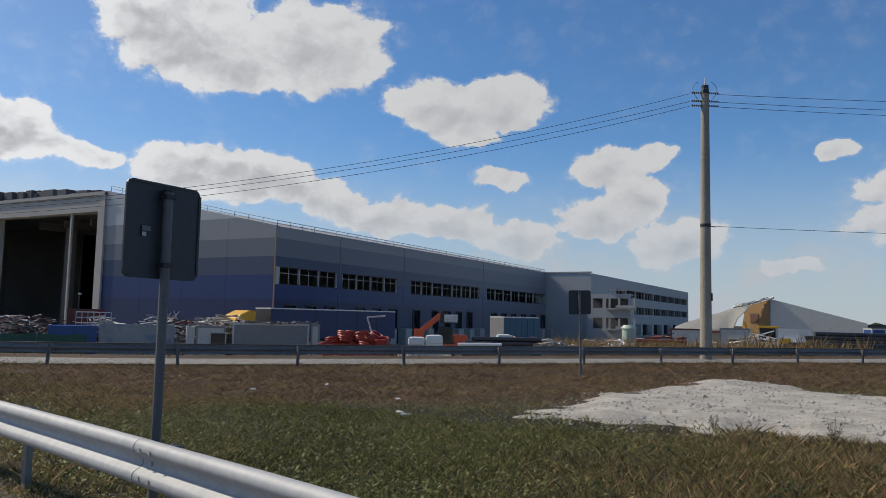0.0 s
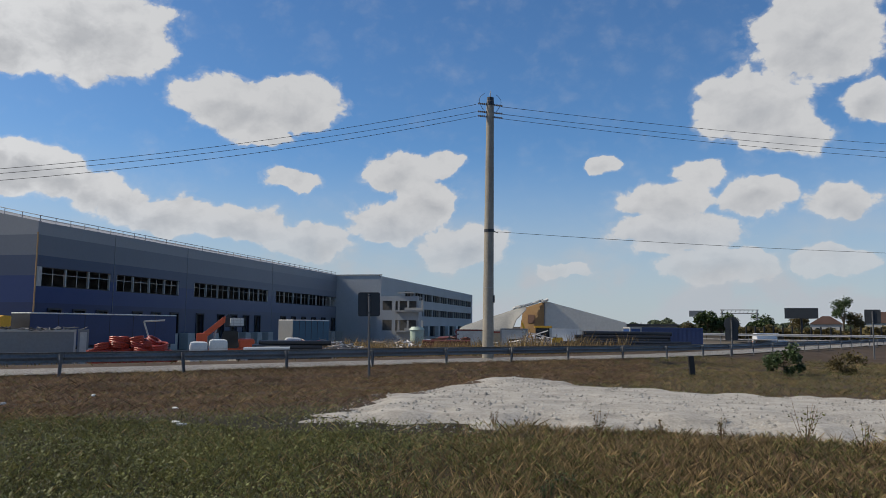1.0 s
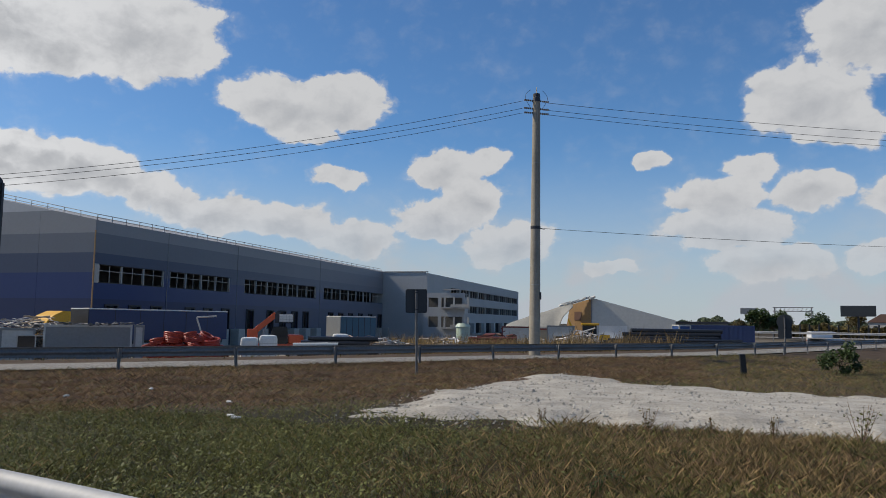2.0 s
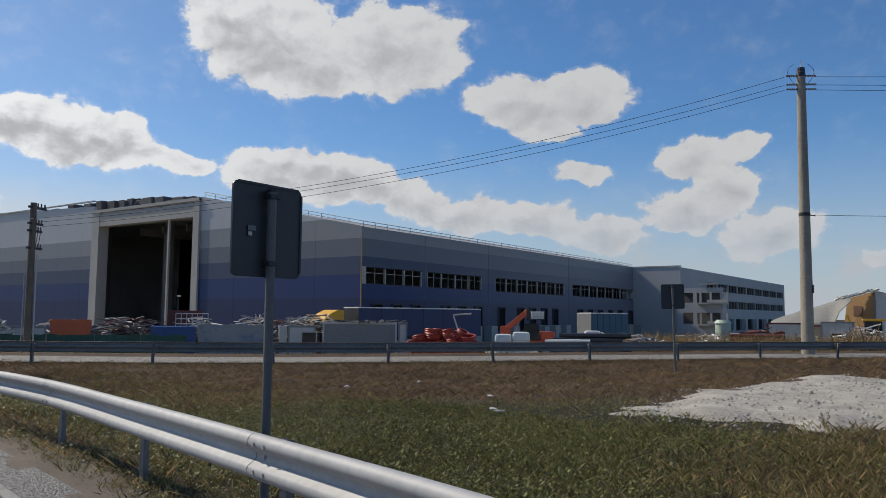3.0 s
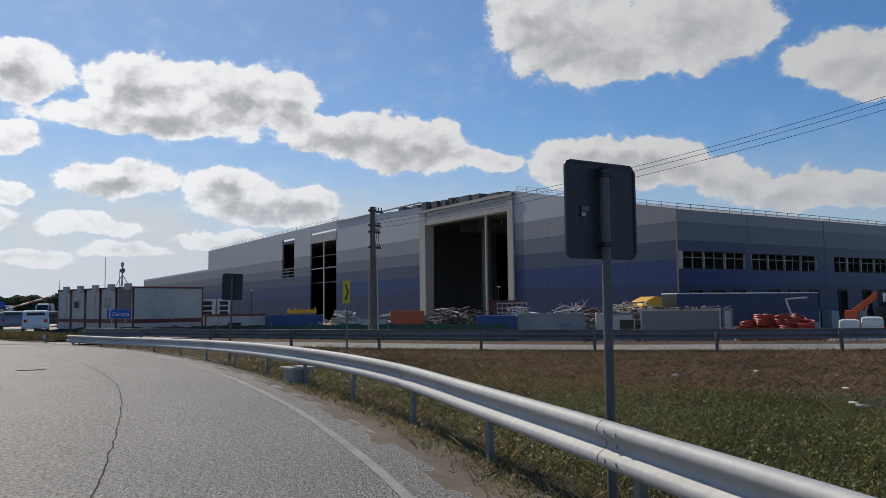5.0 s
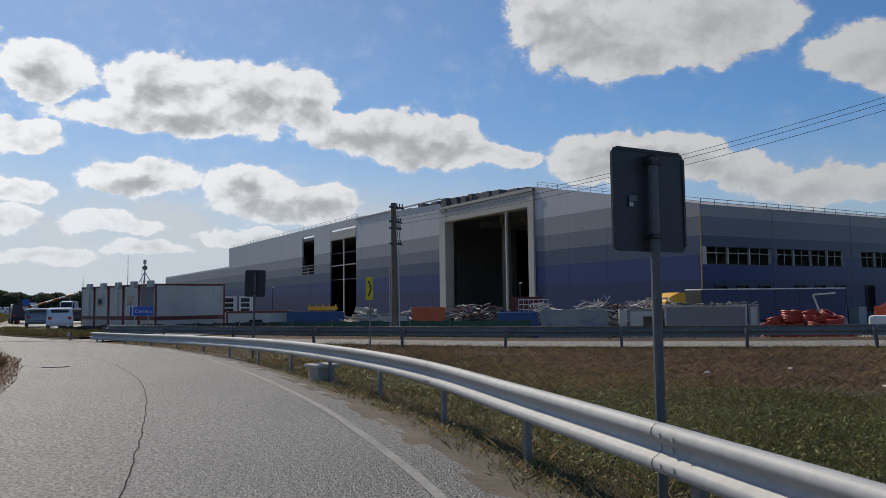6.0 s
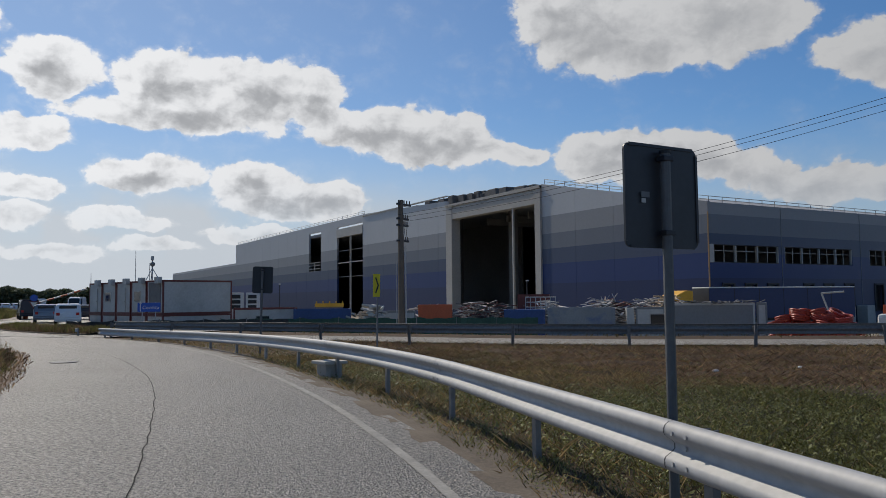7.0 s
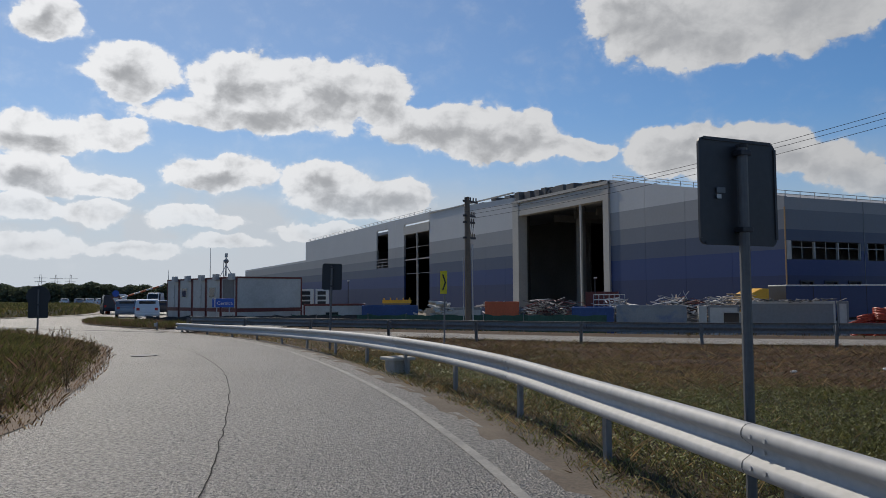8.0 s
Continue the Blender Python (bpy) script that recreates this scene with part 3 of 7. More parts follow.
# ---- roads ----
ROAD_LINE = [(6.0, -3.2), (3.0, -1.2), (0.0, 0.9), (-3.2, 2.45), (-6.42, 3.4), (-9.04, 4.03), (-12.7, 4.74), (-17.8, 5.4), (-22.0, 5.72), (-26.2, 5.85), (-32.3, 5.45), (-37.5, 4.3), (-42.0, 2.9), (-48.0, 1.5)]
line_path = smooth_path(ROAD_LINE, 0.5)
road = obj("road", strip(line_path, -0.55, 5.4, lambda p, o: 0.0, 8), M["asphalt"])
tagged(road, "worn grey asphalt slip road curving to the junction", "road", kind="structure")
edge_line = obj("edge_line", strip(smooth_path(ROAD_LINE[2:12], 0.5), -0.05, 0.06, 0.006), M["line"], road, "worn pale painted edge line")
crack = obj("sealed_crack", strip(smooth_path([(-5.9, 0.7), (-7.6, 1.01), (-9.49, 1.44), (-12.9, 2.14), (-17.1, 2.8), (-20.6, 3.11), (-26.4, 3.12), (-32.1, 2.17)], 0.22), -0.007, 0.007, 0.006), M["seal"], road, "dark wavy bitumen-sealed crack")
for v in crack.data.vertices:
    w = noise.noise(Vector((v.co.x * 2.2, v.co.y * 0.3, 0)))
    v.co.y += 0.035 * w
bm = bmesh.new()
bmesh.ops.create_cone(bm, cap_ends=True, segments=28, radius1=0.36, radius2=0.36, depth=0.02, matrix=pose(-24.5, 1.75, 0.008))
part("manhole_cover", bm, M["dark_steel"], road, "dark iron manhole cover")
bm = strip(line_path, -1.35, -0.38, lambda p, o: 0.005 - 0.075 * float(ease(-0.7, -1.3, o)) if o < -0.7 else 0.005, 4)
for v in bm.verts:
    v.co.x += 0.10 * noise.noise(v.co * 1.9)
    v.co.y += 0.14 * noise.noise(v.co * 2.3 + Vector((5, 0, 0)))
    v.co.z -= 0.02 * abs(noise.noise(v.co * 3))
tagged(obj("road_shoulder", bm, M["shoulder"]), "dusty gravelly shoulder beside the asphalt", "shoulder", kind="structure")
tagged(obj("junction_road", strip(junction, -9.0, 7.5, -0.012, 3), M["asphalt"]), "sunlit asphalt road at the junction", "road", kind="structure")
part("seam", strip(smooth_path([(-51.2, -4.0), (-47.5, -1.6), (-44.2, 0.55), (-41.5, 2.4), (-39.3, 3.9)], 0.5), -0.13, 0.13, 0.006), M["seal"], road, "dark joint where the slip road ends")
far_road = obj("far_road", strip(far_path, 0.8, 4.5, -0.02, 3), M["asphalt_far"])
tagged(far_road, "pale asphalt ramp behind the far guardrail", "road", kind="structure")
part("edge_line", strip(far_path, 1.0, 1.13, -0.012), M["line"], far_road)

# heap of crushed stone between the roads
GRAVEL = [(-6.6, 15.4), (-6.7, 18.5), (-6.5, 21.0), (-6.0, 24.5), (-5.3, 28.5), (-4.4, 30.6), (-3.0, 29.4), (-1.3, 26.0), (2.2, 24.7), (6.9, 24.4), (12.0, 24.2),
          (19.0, 22.0), (19.0, 13.0), (10.0, 13.6), (4.2, 15.0), (0.9, 15.6), (-1.7, 15.7), (-3.6, 15.2), (-5.3, 15.2)]
gp = np.array(GRAVEL)


def inside_gravel(x, y):
    """Distance inside the outline, negative outside."""
    a, b = gp, np.roll(gp, -1, 0)
    p = np.stack([x, y], 1)[:, None, :]
    ab = b - a
    t = np.clip(((p - a) * ab).sum(-1) / (ab ** 2).sum(-1), 0, 1)
    d = np.sqrt(((p - a - t[..., None] * ab) ** 2).sum(-1)).min(1)
    cross = (a[:, 1] > p[..., 1]) != (b[:, 1] > p[..., 1])
    xi = a[:, 0] + (p[..., 1] - a[:, 1]) / np.where(ab[:, 1] == 0, 1e-9, ab[:, 1]) * ab[:, 0]
    odd = (cross & (p[..., 0] < xi)).sum(1) % 2 == 1
    return np.where(odd, d, -d)


qx, qy = np.arange(-8.5, 20, 0.3), np.arange(12.5, 32, 0.3)
QX, QY = np.meshgrid(qx, qy)
depth_in = inside_gravel(QX.ravel(), QY.ravel()).reshape(QX.shape)
rag = 0.35 * np.sin(QX * 3.1 + QY) + 0.3 * np.sin(QY * 4.3 - QX * 1.7)
QZ = ground_z(QX, QY) + np.clip(ease(-0.5, 2.0, depth_in + rag) * 0.27 - 0.06, -0.1, 1) + 0.03 * rolling(QX * 3, QY * 3)
ids = np.arange(QX.size).reshape(QX.shape)
keep = (depth_in + rag)[:-1, :-1] > -0.5
quads = np.stack([ids[:-1, :-1][keep], ids[:-1, 1:][keep], ids[1:, 1:][keep], ids[1:, :-1][keep]], 1)
me = bpy.data.meshes.new("gravel_patch")
me.from_pydata(np.stack([QX.ravel(), QY.ravel(), QZ.ravel()], 1).tolist(), [], quads.tolist())
me.materials.append(M["gravel"])
gravel = tagged(new("gravel_patch", me), "spread bed of pale crushed stone in the grass", "gravel", kind="stuff")


def gravel_z(x, y):
    d = inside_gravel(np.array([x]), np.array([y]))[0]
    return gz(x, y) + max(0.0, float(ease(-0.5, 2.0, d)) * 0.27 - 0.06)


# loose stones
rs = random.Random(5)
vs, fs = [], []
for i in range(9000):
    x, y = rs.uniform(-7, 16), rs.uniform(14, 30)
    if inside_gravel(np.array([x]), np.array([y]))[0] < -0.6:
        continue
    s = rs.uniform(0.012, 0.05) * (1.8 if rs.random() < 0.03 else 1)
    z = gravel_z(x, y)
    k = len(vs)
    for j in range(4):
        a = j * 1.57 + rs.random()
        vs.append((x + s * math.cos(a), y + s * math.sin(a), z - 0.01))
    vs.append((x + rs.uniform(-.3, .3) * s, y + rs.uniform(-.3, .3) * s, z + s * rs.uniform(0.5, 1.0)))
    fs += [(k + j, k + (j + 1) % 4, k + 4) for j in range(4)]
me = bpy.data.meshes.new("loose_stones")
me.from_pydata(vs, [], fs)
me.materials.append(material("pale_stone", (0.36, 0.335, 0.29), 0.9, 0, 0.2, 5, 0.2, island=0.45))
tagged(new("loose_stones", me), "loose pale stones strewn over the gravel", "stones", kind="stuff")

# ---- guardrails ----
WAVE = [(0.0, 0.312), (0.014, 0.322), (0.045, 0.318), (0.072, 0.300), (0.086, 0.272), (0.086, 0.248), (0.076, 0.226), (0.016, 0.186), (0.004, 0.172), (0.004, 0.138), (0.016, 0.124),
        (0.076, 0.084), (0.086, 0.062), (0.086, 0.034), (0.072, 0.006), (0.045, -0.012), (0.014, -0.018), (0.0, -0.010)]


def beam(path, side, top, out=1):
    """A wave-profile sheet along a path; side +1 bulges to the left."""
    bm = bmesh.new()
    nr = sides(path)
    rows = []
    outline = WAVE + [(u - 0.006 * 1, z) for u, z in WAVE[::-1]]
    for p, n in zip(path, nr):
        t = top(p)
        rows.append([bm.verts.new((*(p + n * side * (u * out)), t - 0.31 + z)) for u, z in outline])
    m = len(outline)
    for a, b in zip(rows, rows[1:]):
        for k in range(m):
            bm.faces.new((a[k], a[(k + 1) % m], b[(k + 1) % m], b[k]))
    bmesh.ops.recalc_face_normals(bm, faces=bm.faces)
    for f in bm.faces:
        f.smooth = True
    return bm


def channel_post(bm, h0, h1, w=0.10, d=0.06, t=0.008):
    """A rolled C post."""
    box(bm, -w / 2, -d / 2, h0, w / 2, -d / 2 + t, h1)
    box(bm, -w / 2, -d / 2 + t, h0, -w / 2 + t, d / 2, h1)
    box(bm, w / 2 - t, -d / 2 + t, h0, w / 2, d / 2, h1)


def guardrail(name, label, path, side, span, per, top, mat, seed, lean):
    """Beams of 'per' post spacings each; posts stand behind the beam."""
    root = thing(name, label, "guardrail")
    rnd = random.Random(seed)
    step = (path[1] - path[0]).length
    k = int(round(span / step))
    nr = sides(path)
    posts = list(range(0, len(path) - 1, k))
    for i in range(0, len(posts) - per, per):
        a, b = posts[i], posts[i + per]
        seg = path[a:b + 1]
        d = (seg[-1] - seg[-2]).normalized()
        over = seg + [seg[-1] + d * 0.16]
        lift = 0.004 if (i // per) % 2 else 0.0
        part("beam", beam([p + n * side * lift for p, n in zip(over, sides(over))], side, top), mat, root)
        # thin dark ribbon drawn in as the shadow line of the overlap
        part("lap_edge", beam([over[-1] + sides(over)[-1] * side * (lift + 0.003), over[-1] + d * 0.009 + sides(over)[-1] * side * (lift + 0.003)], side, top), M["dark_steel"], root)
        joint = path[b]
        n = nr[b]
        for u, dz in ((-0.10, 0.055), (-0.10, 0.255), (0.06, 0.055), (0.06, 0.255), (0.02, 0.155)):
            q = joint + d * u
            c = Vector((*(q + n * side * (0.086 if dz != 0.155 else 0.012)), top(joint) - 0.31 + dz))
            part("bolt", TB(c, c + Vector((n.x * side, n.y * side, 0)) * 0.014, 0.016, n=8), M["galv"], root)
    for i in posts:
        p, n = path[i], nr[i]
        ang = math.degrees(math.atan2(n.y * side, n.x * side)) + 90
        q = p - n * side * 0.16
        g = gz(q.x, q.y)
        bm = bmesh.new()
        channel_post(bm, g - 0.35, top(p) - 0.03)
        post = part("post", bm, M["galv_old"], root)
        post.matrix_basis = pose(q.x, q.y, 0, rnd.uniform(-lean, lean), rnd.uniform(-lean, lean), ang)
        bm = bmesh.new()
        box(bm, -0.05, -0.14, top(p) - 0.24, 0.05, -0.035, top(p) - 0.07, bevel=0.01)
        blk = part("spacer", bm, mat, root)
        blk.matrix_basis = pose(q.x, q.y, 0, 0, 0, ang)
    return root


def near_top(p):
    return 0.79 - 0.37 * float(ease(12.0, 40.0, -p.x))


start = min(range(len(near_path)), key=lambda i: (near_path[i] - Vector((-3.95, 3.9))).length) % 23
guardrail("guardrail", "galvanised steel guardrail curving along the slip road", near_path[start:], 1, 2.875, 2, near_top, M["galv"], 2, 0.8)
guardrail("guardrail", "weathered steel guardrail along the far ramp", far_path, 1, 4.0, 1, lambda p: 0.72, M["galv_old"], 7, 5.0)

# ---- warehouse ----
XW, YF = -49.95, 56.89
warehouse = thing("warehouse", "unfinished warehouse clad in blue-to-grey banded panels with open portals", "warehouse")


def wall_grid(name, cells_u, cells_w, blocked, build, mat, parent, thick):
    """A wall cut into cells by the edges of its openings; build(u, w, d) gives the place."""
    for u0, u1 in zip(cells_u, cells_u[1:]):
        for w0, w1 in zip(cells_w, cells_w[1:]):
            if any(b[0] - 1e-6 <= u0 and u1 <= b[1] + 1e-6 and b[2] - 1e-6 <= w0 and w1 <= b[3] + 1e-6 for b in blocked):
                continue
            bm = bmesh.new()
            p = [build(u, w, d) for d in (0, thick) for u, w in ((u0, w0), (u1, w0), (u1, w1), (u0, w1))]
            v = [bm.verts.new(q) for q in p]
            for f in ((0, 1, 2, 3), (7, 6, 5, 4), (0, 4, 5, 1), (1, 5, 6, 2), (2, 6, 7, 3), (3, 7, 4, 0)):
                bm.faces.new([v[i] for i in f])
            bmesh.ops.recalc_face_normals(bm, faces=bm.faces)
            part(name, bm, mat, parent)


FLOOR_Z = -1.3
# top of the front wall: falls from the portal to the eave at the corner


def front_top(x):
    if x > -75.07:
        return 10.46 + (15.44 - 10.46) * (XW - x) / (XW + 75.07)
    if x > -97.6:
        return 15.30
    if x > -127.6:
        return 15.95 + (-97.6 - x) * 0.036
    if x > -212.6:
        return 16.95
    return 11.95


OPEN_F = [(-96.0, -76.0, FLOOR_Z, 13.2), (-139.75, -127.65, FLOOR_Z, 15.6), (-155.2, -148.3, 7.6, 15.5)]
us = sorted({-300.0, -212.6, -127.6, -97.6, -75.07, XW, -139.75, -127.65, -155.2, -148.3, -96.0, -76.0, *[XW - 6.28 * k for k in range(1, 40)]})
for u0, u1 in zip(us, us[1:]):
    mid = (u0 + u1) / 2
    gaps = [(b[2], b[3]) for b in OPEN_F if b[0] - 1e-6 <= u0 and u1 <= b[1] + 1e-6]
    t0, t1 = front_top(u0 + 1e-4), front_top(u1 - 1e-4)
    spans = []
    if not gaps:
        spans = [(FLOOR_Z, None)]
    else:
        g0, g1 = gaps[0]
        if g0 > FLOOR_Z:
            spans.append((FLOOR_Z, g0))
        spans.append((g1, None))
    for w0, w1 in spans:
        z = [(w0, w0), (t0 if w1 is None else w1, t1 if w1 is None else w1)]
        bm = bmesh.new()
        p = [(u, y, zz) for y in (YF, YF + 0.35) for u, zz in ((u0 + 0.012, z[0][0]), (u1 - (0.012 if u1 < XW else 0), z[0][1]), (u1 - (0.012 if u1 < XW else 0), z[1][1]), (u0 + 0.012, z[1][0]))]
        v = [bm.verts.new(q) for q in p]
        for f in ((0, 1, 2, 3), (7, 6, 5, 4), (0, 4, 5, 1), (1, 5, 6, 2), (2, 6, 7, 3), (3, 7, 4, 0)):
            bm.faces.new([v[i] for i in f])
        bmesh.ops.recalc_face_normals(bm, faces=bm.faces)
        part("wall_panel", bm, M["clad"], warehouse)
part("wall_backing", B(-300, YF + 0.36, FLOOR_Z, -155.3, YF + 0.5, 11.5), M["precast"], warehouse)

# side wall with its window groups and dock doors
TOP_S = 6.5
GROUPS = [(57.55, 66.9, 3), (67.8, 79.0, 4), (82.15, 101.5, 7), (104.0, 140.7, 12)]
blocked = [(a, b, 4.79, TOP_S) for a, b, _ in GROUPS]
DOCKS = [59.4, 62.6, 65.8, 71.4, 74.7, 78.2, 83.6, 88.5, 91.8, 95.1, 98.4, 106.6, 110.2, 114.0, 118.0, 122.2, 126.6]
for y in DOCKS:
    blocked.append((y - 0.8, y + 0.8, -0.1, 2.75))
us = sorted({YF + 0.36, 128.0, 141.5, *[q for b in blocked for q in b[:2]]})
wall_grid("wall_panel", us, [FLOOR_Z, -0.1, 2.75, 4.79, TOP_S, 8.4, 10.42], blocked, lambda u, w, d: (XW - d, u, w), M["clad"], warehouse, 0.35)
for a, b, n in GROUPS:
    w = (b - a) / n
    win = part("window_band", B(XW - 0.22, a, 6.44, XW - 0.08, b, TOP_S), M["dark_steel"], warehouse, "unglazed window band with pale posts")
    part("sill", B(XW - 0.22, a, 4.79, XW - 0.06, b, 4.85), M["dark_steel"], win)
    part("transom", B(XW - 0.18, a, 5.88, XW - 0.12, b, 5.94), M["window_frame"], win)
    for k in range(n + 1):
        y = a + w * k
        t = 0.12 if k in (0, n) else 0.07
        part("window_post", B(XW - 0.26, y - t, 4.85, XW - 0.04, y + t, 6.44), M["window_frame"], win)
        if k < n:
            y += w * 0.5
            part("mullion", B(XW - 0.17, y - 0.03, 4.85, XW - 0.13, y + 0.03, 6.44), M["window_frame"], win)
for y in DOCKS:
    bm = bmesh.new()
    for s in (-1, 1):
        box(bm, XW - 0.1, y + s * 0.8 - 0.08, -0.1, XW + 0.1, y + s * 0.8 + 0.08, 2.75)
    box(bm, XW - 0.1, y - 0.88, 2.75, XW + 0.1, y + 0.88, 2.9)
    dd = part("dock_door", bm, M["dark_steel"], warehouse, "open dock doorway with a dark frame")
    part("dock_block", B(XW + 0.12, y + 1.0, FLOOR_Z, XW + 1.3, y + 2.4, 0.55, bevel=0.05), M["precast"], dd, "pale concrete block")
part("corner_trim", B(XW - 0.05, YF - 0.05, FLOOR_Z, XW + 0.05, YF + 0.05, 9.5), M["plywood"], warehouse, "bare tan strip at the corner")
part("corner_post", B(XW - 0.3, YF + 0.1, 4.79, XW + 0.05, YF + 0.62, 6.5), M["precast"], warehouse)
bm = bmesh.new()
for y in (67.35, 80.5, 102.7):
    box(bm, XW - 0.02, y - 0.03, FLOOR_Z, XW + 0.03, y + 0.03, 10.42)
part("panel_joint", bm, M["cabin_grey"], warehouse)

# portal frame round the great opening, posts and lintels
part("portal", B(-97.55, YF - 0.25, FLOOR_Z, -95.9, YF + 1.2, 15.2), M["precast"], warehouse, "bare precast concrete portal frame")
part("portal", B(-76.1, YF - 0.25, FLOOR_Z, -75.0, YF + 1.2, 15.2), M["precast"], warehouse, "bare precast concrete portal frame")
part("portal", B(-95.9, YF - 0.2, 13.1, -76.1, YF + 1.1, 14.6), M["precast"], warehouse, "bare precast concrete portal frame")
part("portal_mast", B(-81.1, YF - 0.1, FLOOR_Z, -80.85, YF + 0.15, 13.1), M["window_frame"], warehouse, "pale steel post in the opening")
bm = bmesh.new()
box(bm, -139.8, YF - 0.1, 13.6, -127.6, YF + 0.9, 15.2)
box(bm, -133.45, YF - 0.05, FLOOR_Z, -133.15, YF + 0.2, 13.6)
box(bm, -139.7, YF + 0.1, 8.6, -127.7, YF + 0.25, 8.78)
for z in (6.0, 11.0):
    box(bm, -139.7, YF + 0.5, z, -127.7, YF + 0.6, z + 0.08)
part("slot_frame", bm, M["window_frame"], warehouse, "pale steel and concrete frame in the tall opening")
bm = bmesh.new()
for z in (8.0, 8.7, 9.3):
    box(bm, -155.0, YF - 0.05, z, -148.5, YF + 0.05, z + 0.1)
box(bm, -151.9, YF - 0.05, 7.6, -151.6, YF + 0.05, 9.4)
part("window_rail", bm, M["galv"], warehouse)
part("flashing", B(-97.6, YF - 0.35, 14.95, -75.0, YF + 1.0, 15.32), M["precast"], warehouse, "pale top edge over the portal")
part("flashing", B(-127.6, YF - 0.2, 16.6, -97.6, YF + 0.2, 16.75), M["off_white"], warehouse)

# roofs, rear walls, floor and inner columns close the hall
bm = bmesh.new()
prism(bm, [(XW - 0.36, 10.40), (-75.07, 15.25), (-75.07, 14.9), (XW - 0.36, 10.0)], 90.0, pose(0, YF + 0.36, 0))
part("roof", bm, M["roofing"], warehouse)
part("roof", B(-212.6, YF + 0.36, 14.6, -75.1, 146.0, 15.15), M["roofing"], warehouse)
part("roof", B(-300, YF + 0.36, 11.3, -212.7, 146.0, 11.8), M["roofing"], warehouse)
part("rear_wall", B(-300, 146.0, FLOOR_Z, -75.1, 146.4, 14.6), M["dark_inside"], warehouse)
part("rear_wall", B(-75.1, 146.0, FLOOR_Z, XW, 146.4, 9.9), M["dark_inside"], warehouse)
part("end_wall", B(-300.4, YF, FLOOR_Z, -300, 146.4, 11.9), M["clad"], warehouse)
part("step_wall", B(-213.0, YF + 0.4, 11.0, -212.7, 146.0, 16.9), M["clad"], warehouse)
# partitions added so that the openings look into darkness
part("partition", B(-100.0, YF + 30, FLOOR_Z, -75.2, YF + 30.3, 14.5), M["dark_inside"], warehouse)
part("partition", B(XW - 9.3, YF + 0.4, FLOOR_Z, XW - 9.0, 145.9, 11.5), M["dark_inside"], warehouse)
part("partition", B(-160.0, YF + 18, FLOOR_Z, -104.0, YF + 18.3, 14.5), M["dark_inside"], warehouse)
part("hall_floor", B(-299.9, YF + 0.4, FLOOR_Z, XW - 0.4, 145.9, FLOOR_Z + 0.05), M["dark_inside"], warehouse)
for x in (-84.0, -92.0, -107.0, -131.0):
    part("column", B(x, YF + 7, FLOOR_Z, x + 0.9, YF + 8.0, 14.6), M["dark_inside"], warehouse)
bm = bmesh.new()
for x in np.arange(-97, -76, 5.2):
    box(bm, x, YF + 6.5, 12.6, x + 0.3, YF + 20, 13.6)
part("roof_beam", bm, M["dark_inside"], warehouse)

# safety rail on the roof edge


def roof_rail(pts, gap, h=0.75):
    bm = bmesh.new()
    for a, b in zip(pts, pts[1:]):
        a, b = Vector(a), Vector(b)
        n = max(1, int((b - a).length / gap))
        for dz in (h, h * 0.5):
            tube(bm, a + Vector((0, 0, dz)), b + Vector((0, 0, dz)), 0.035, n=5)
        for k in range(n + 1):
            p = a.lerp(b, k / n)
            tube(bm, p, p + Vector((0, 0, h)), 0.035, n=5)
    return part("roof_rail", bm, M["galv"], warehouse, "thin metal safety rail along the roof edge")


roof_rail([(-75.0, YF + 0.5, 15.44), (XW - 0.3, YF + 0.5, 10.42), (XW - 0.3, 128.0, 10.3)], 1.9, 0.6)
roof_rail([(-128.0, YF + 0.5, 16.95), (-212.0, YF + 0.5, 16.95)], 2.5, 0.7)
rs = random.Random(3)
for k in range(46):
    x = -126 + 45 * rs.random()
    w, h = rs.uniform(0.8, 2.8), rs.uniform(0.4, 1.0) * (1.0 if x < -90 else 0.7)
    base = 15.1
    rise = 1.0 if -112 < x < -86 else 0.45
    part("roof_pallet", B(x, YF + 1.2 + rs.random() * 2, base, x + w, YF + 4 + rs.random(), base + rise + h, bevel=0.08), M["ballast"], warehouse)

# second block, further along, with its office annexe
annex = thing("office_block", "grey office block with three bands of windows beside the warehouse", "office building")
XB = -41.7
rows_z = [(6.8, 8.3), (3.6, 5.1)]
blocked = []
k0 = 143.0
bays = []
for k in range(9):
    a = 143.0 + 7.2 * k
    bays.append((a, a + 6.6))
for z0, z1 in rows_z:
    for a, b in bays:
        blocked.append((a, b, z0, z1))
us = sorted({128.0, 209.0, *[q for b in blocked for q in b[:2]]})
wall_grid("wall_panel", us, [FLOOR_Z, 3.6, 5.1, 6.8, 8.3, 10.2], blocked, lambda u, w, d: (XB - d, u, w), M["annex"], annex, 0.35)
part("front_wall", B(-52.0, 128.0, FLOOR_Z, XB - 0.36, 128.35, 10.3), M["annex"], annex)
part("rear_wall", B(-52.0, 208.6, FLOOR_Z, XB - 0.36, 209.0, 10.2), M["cabin_grey"], annex)
part("inner_wall", B(-52.0, 128.4, FLOOR_Z, -51.6, 208.5, 10.1), M["dark_inside"], annex)
part("roof", B(-52.0, 128.4, 9.9, XB - 0.1, 208.9, 10.15), M["roofing"], annex)
part("parapet", B(-52.0, 127.9, 10.3, XB + 0.05, 128.4, 10.5), M["precast"], annex)
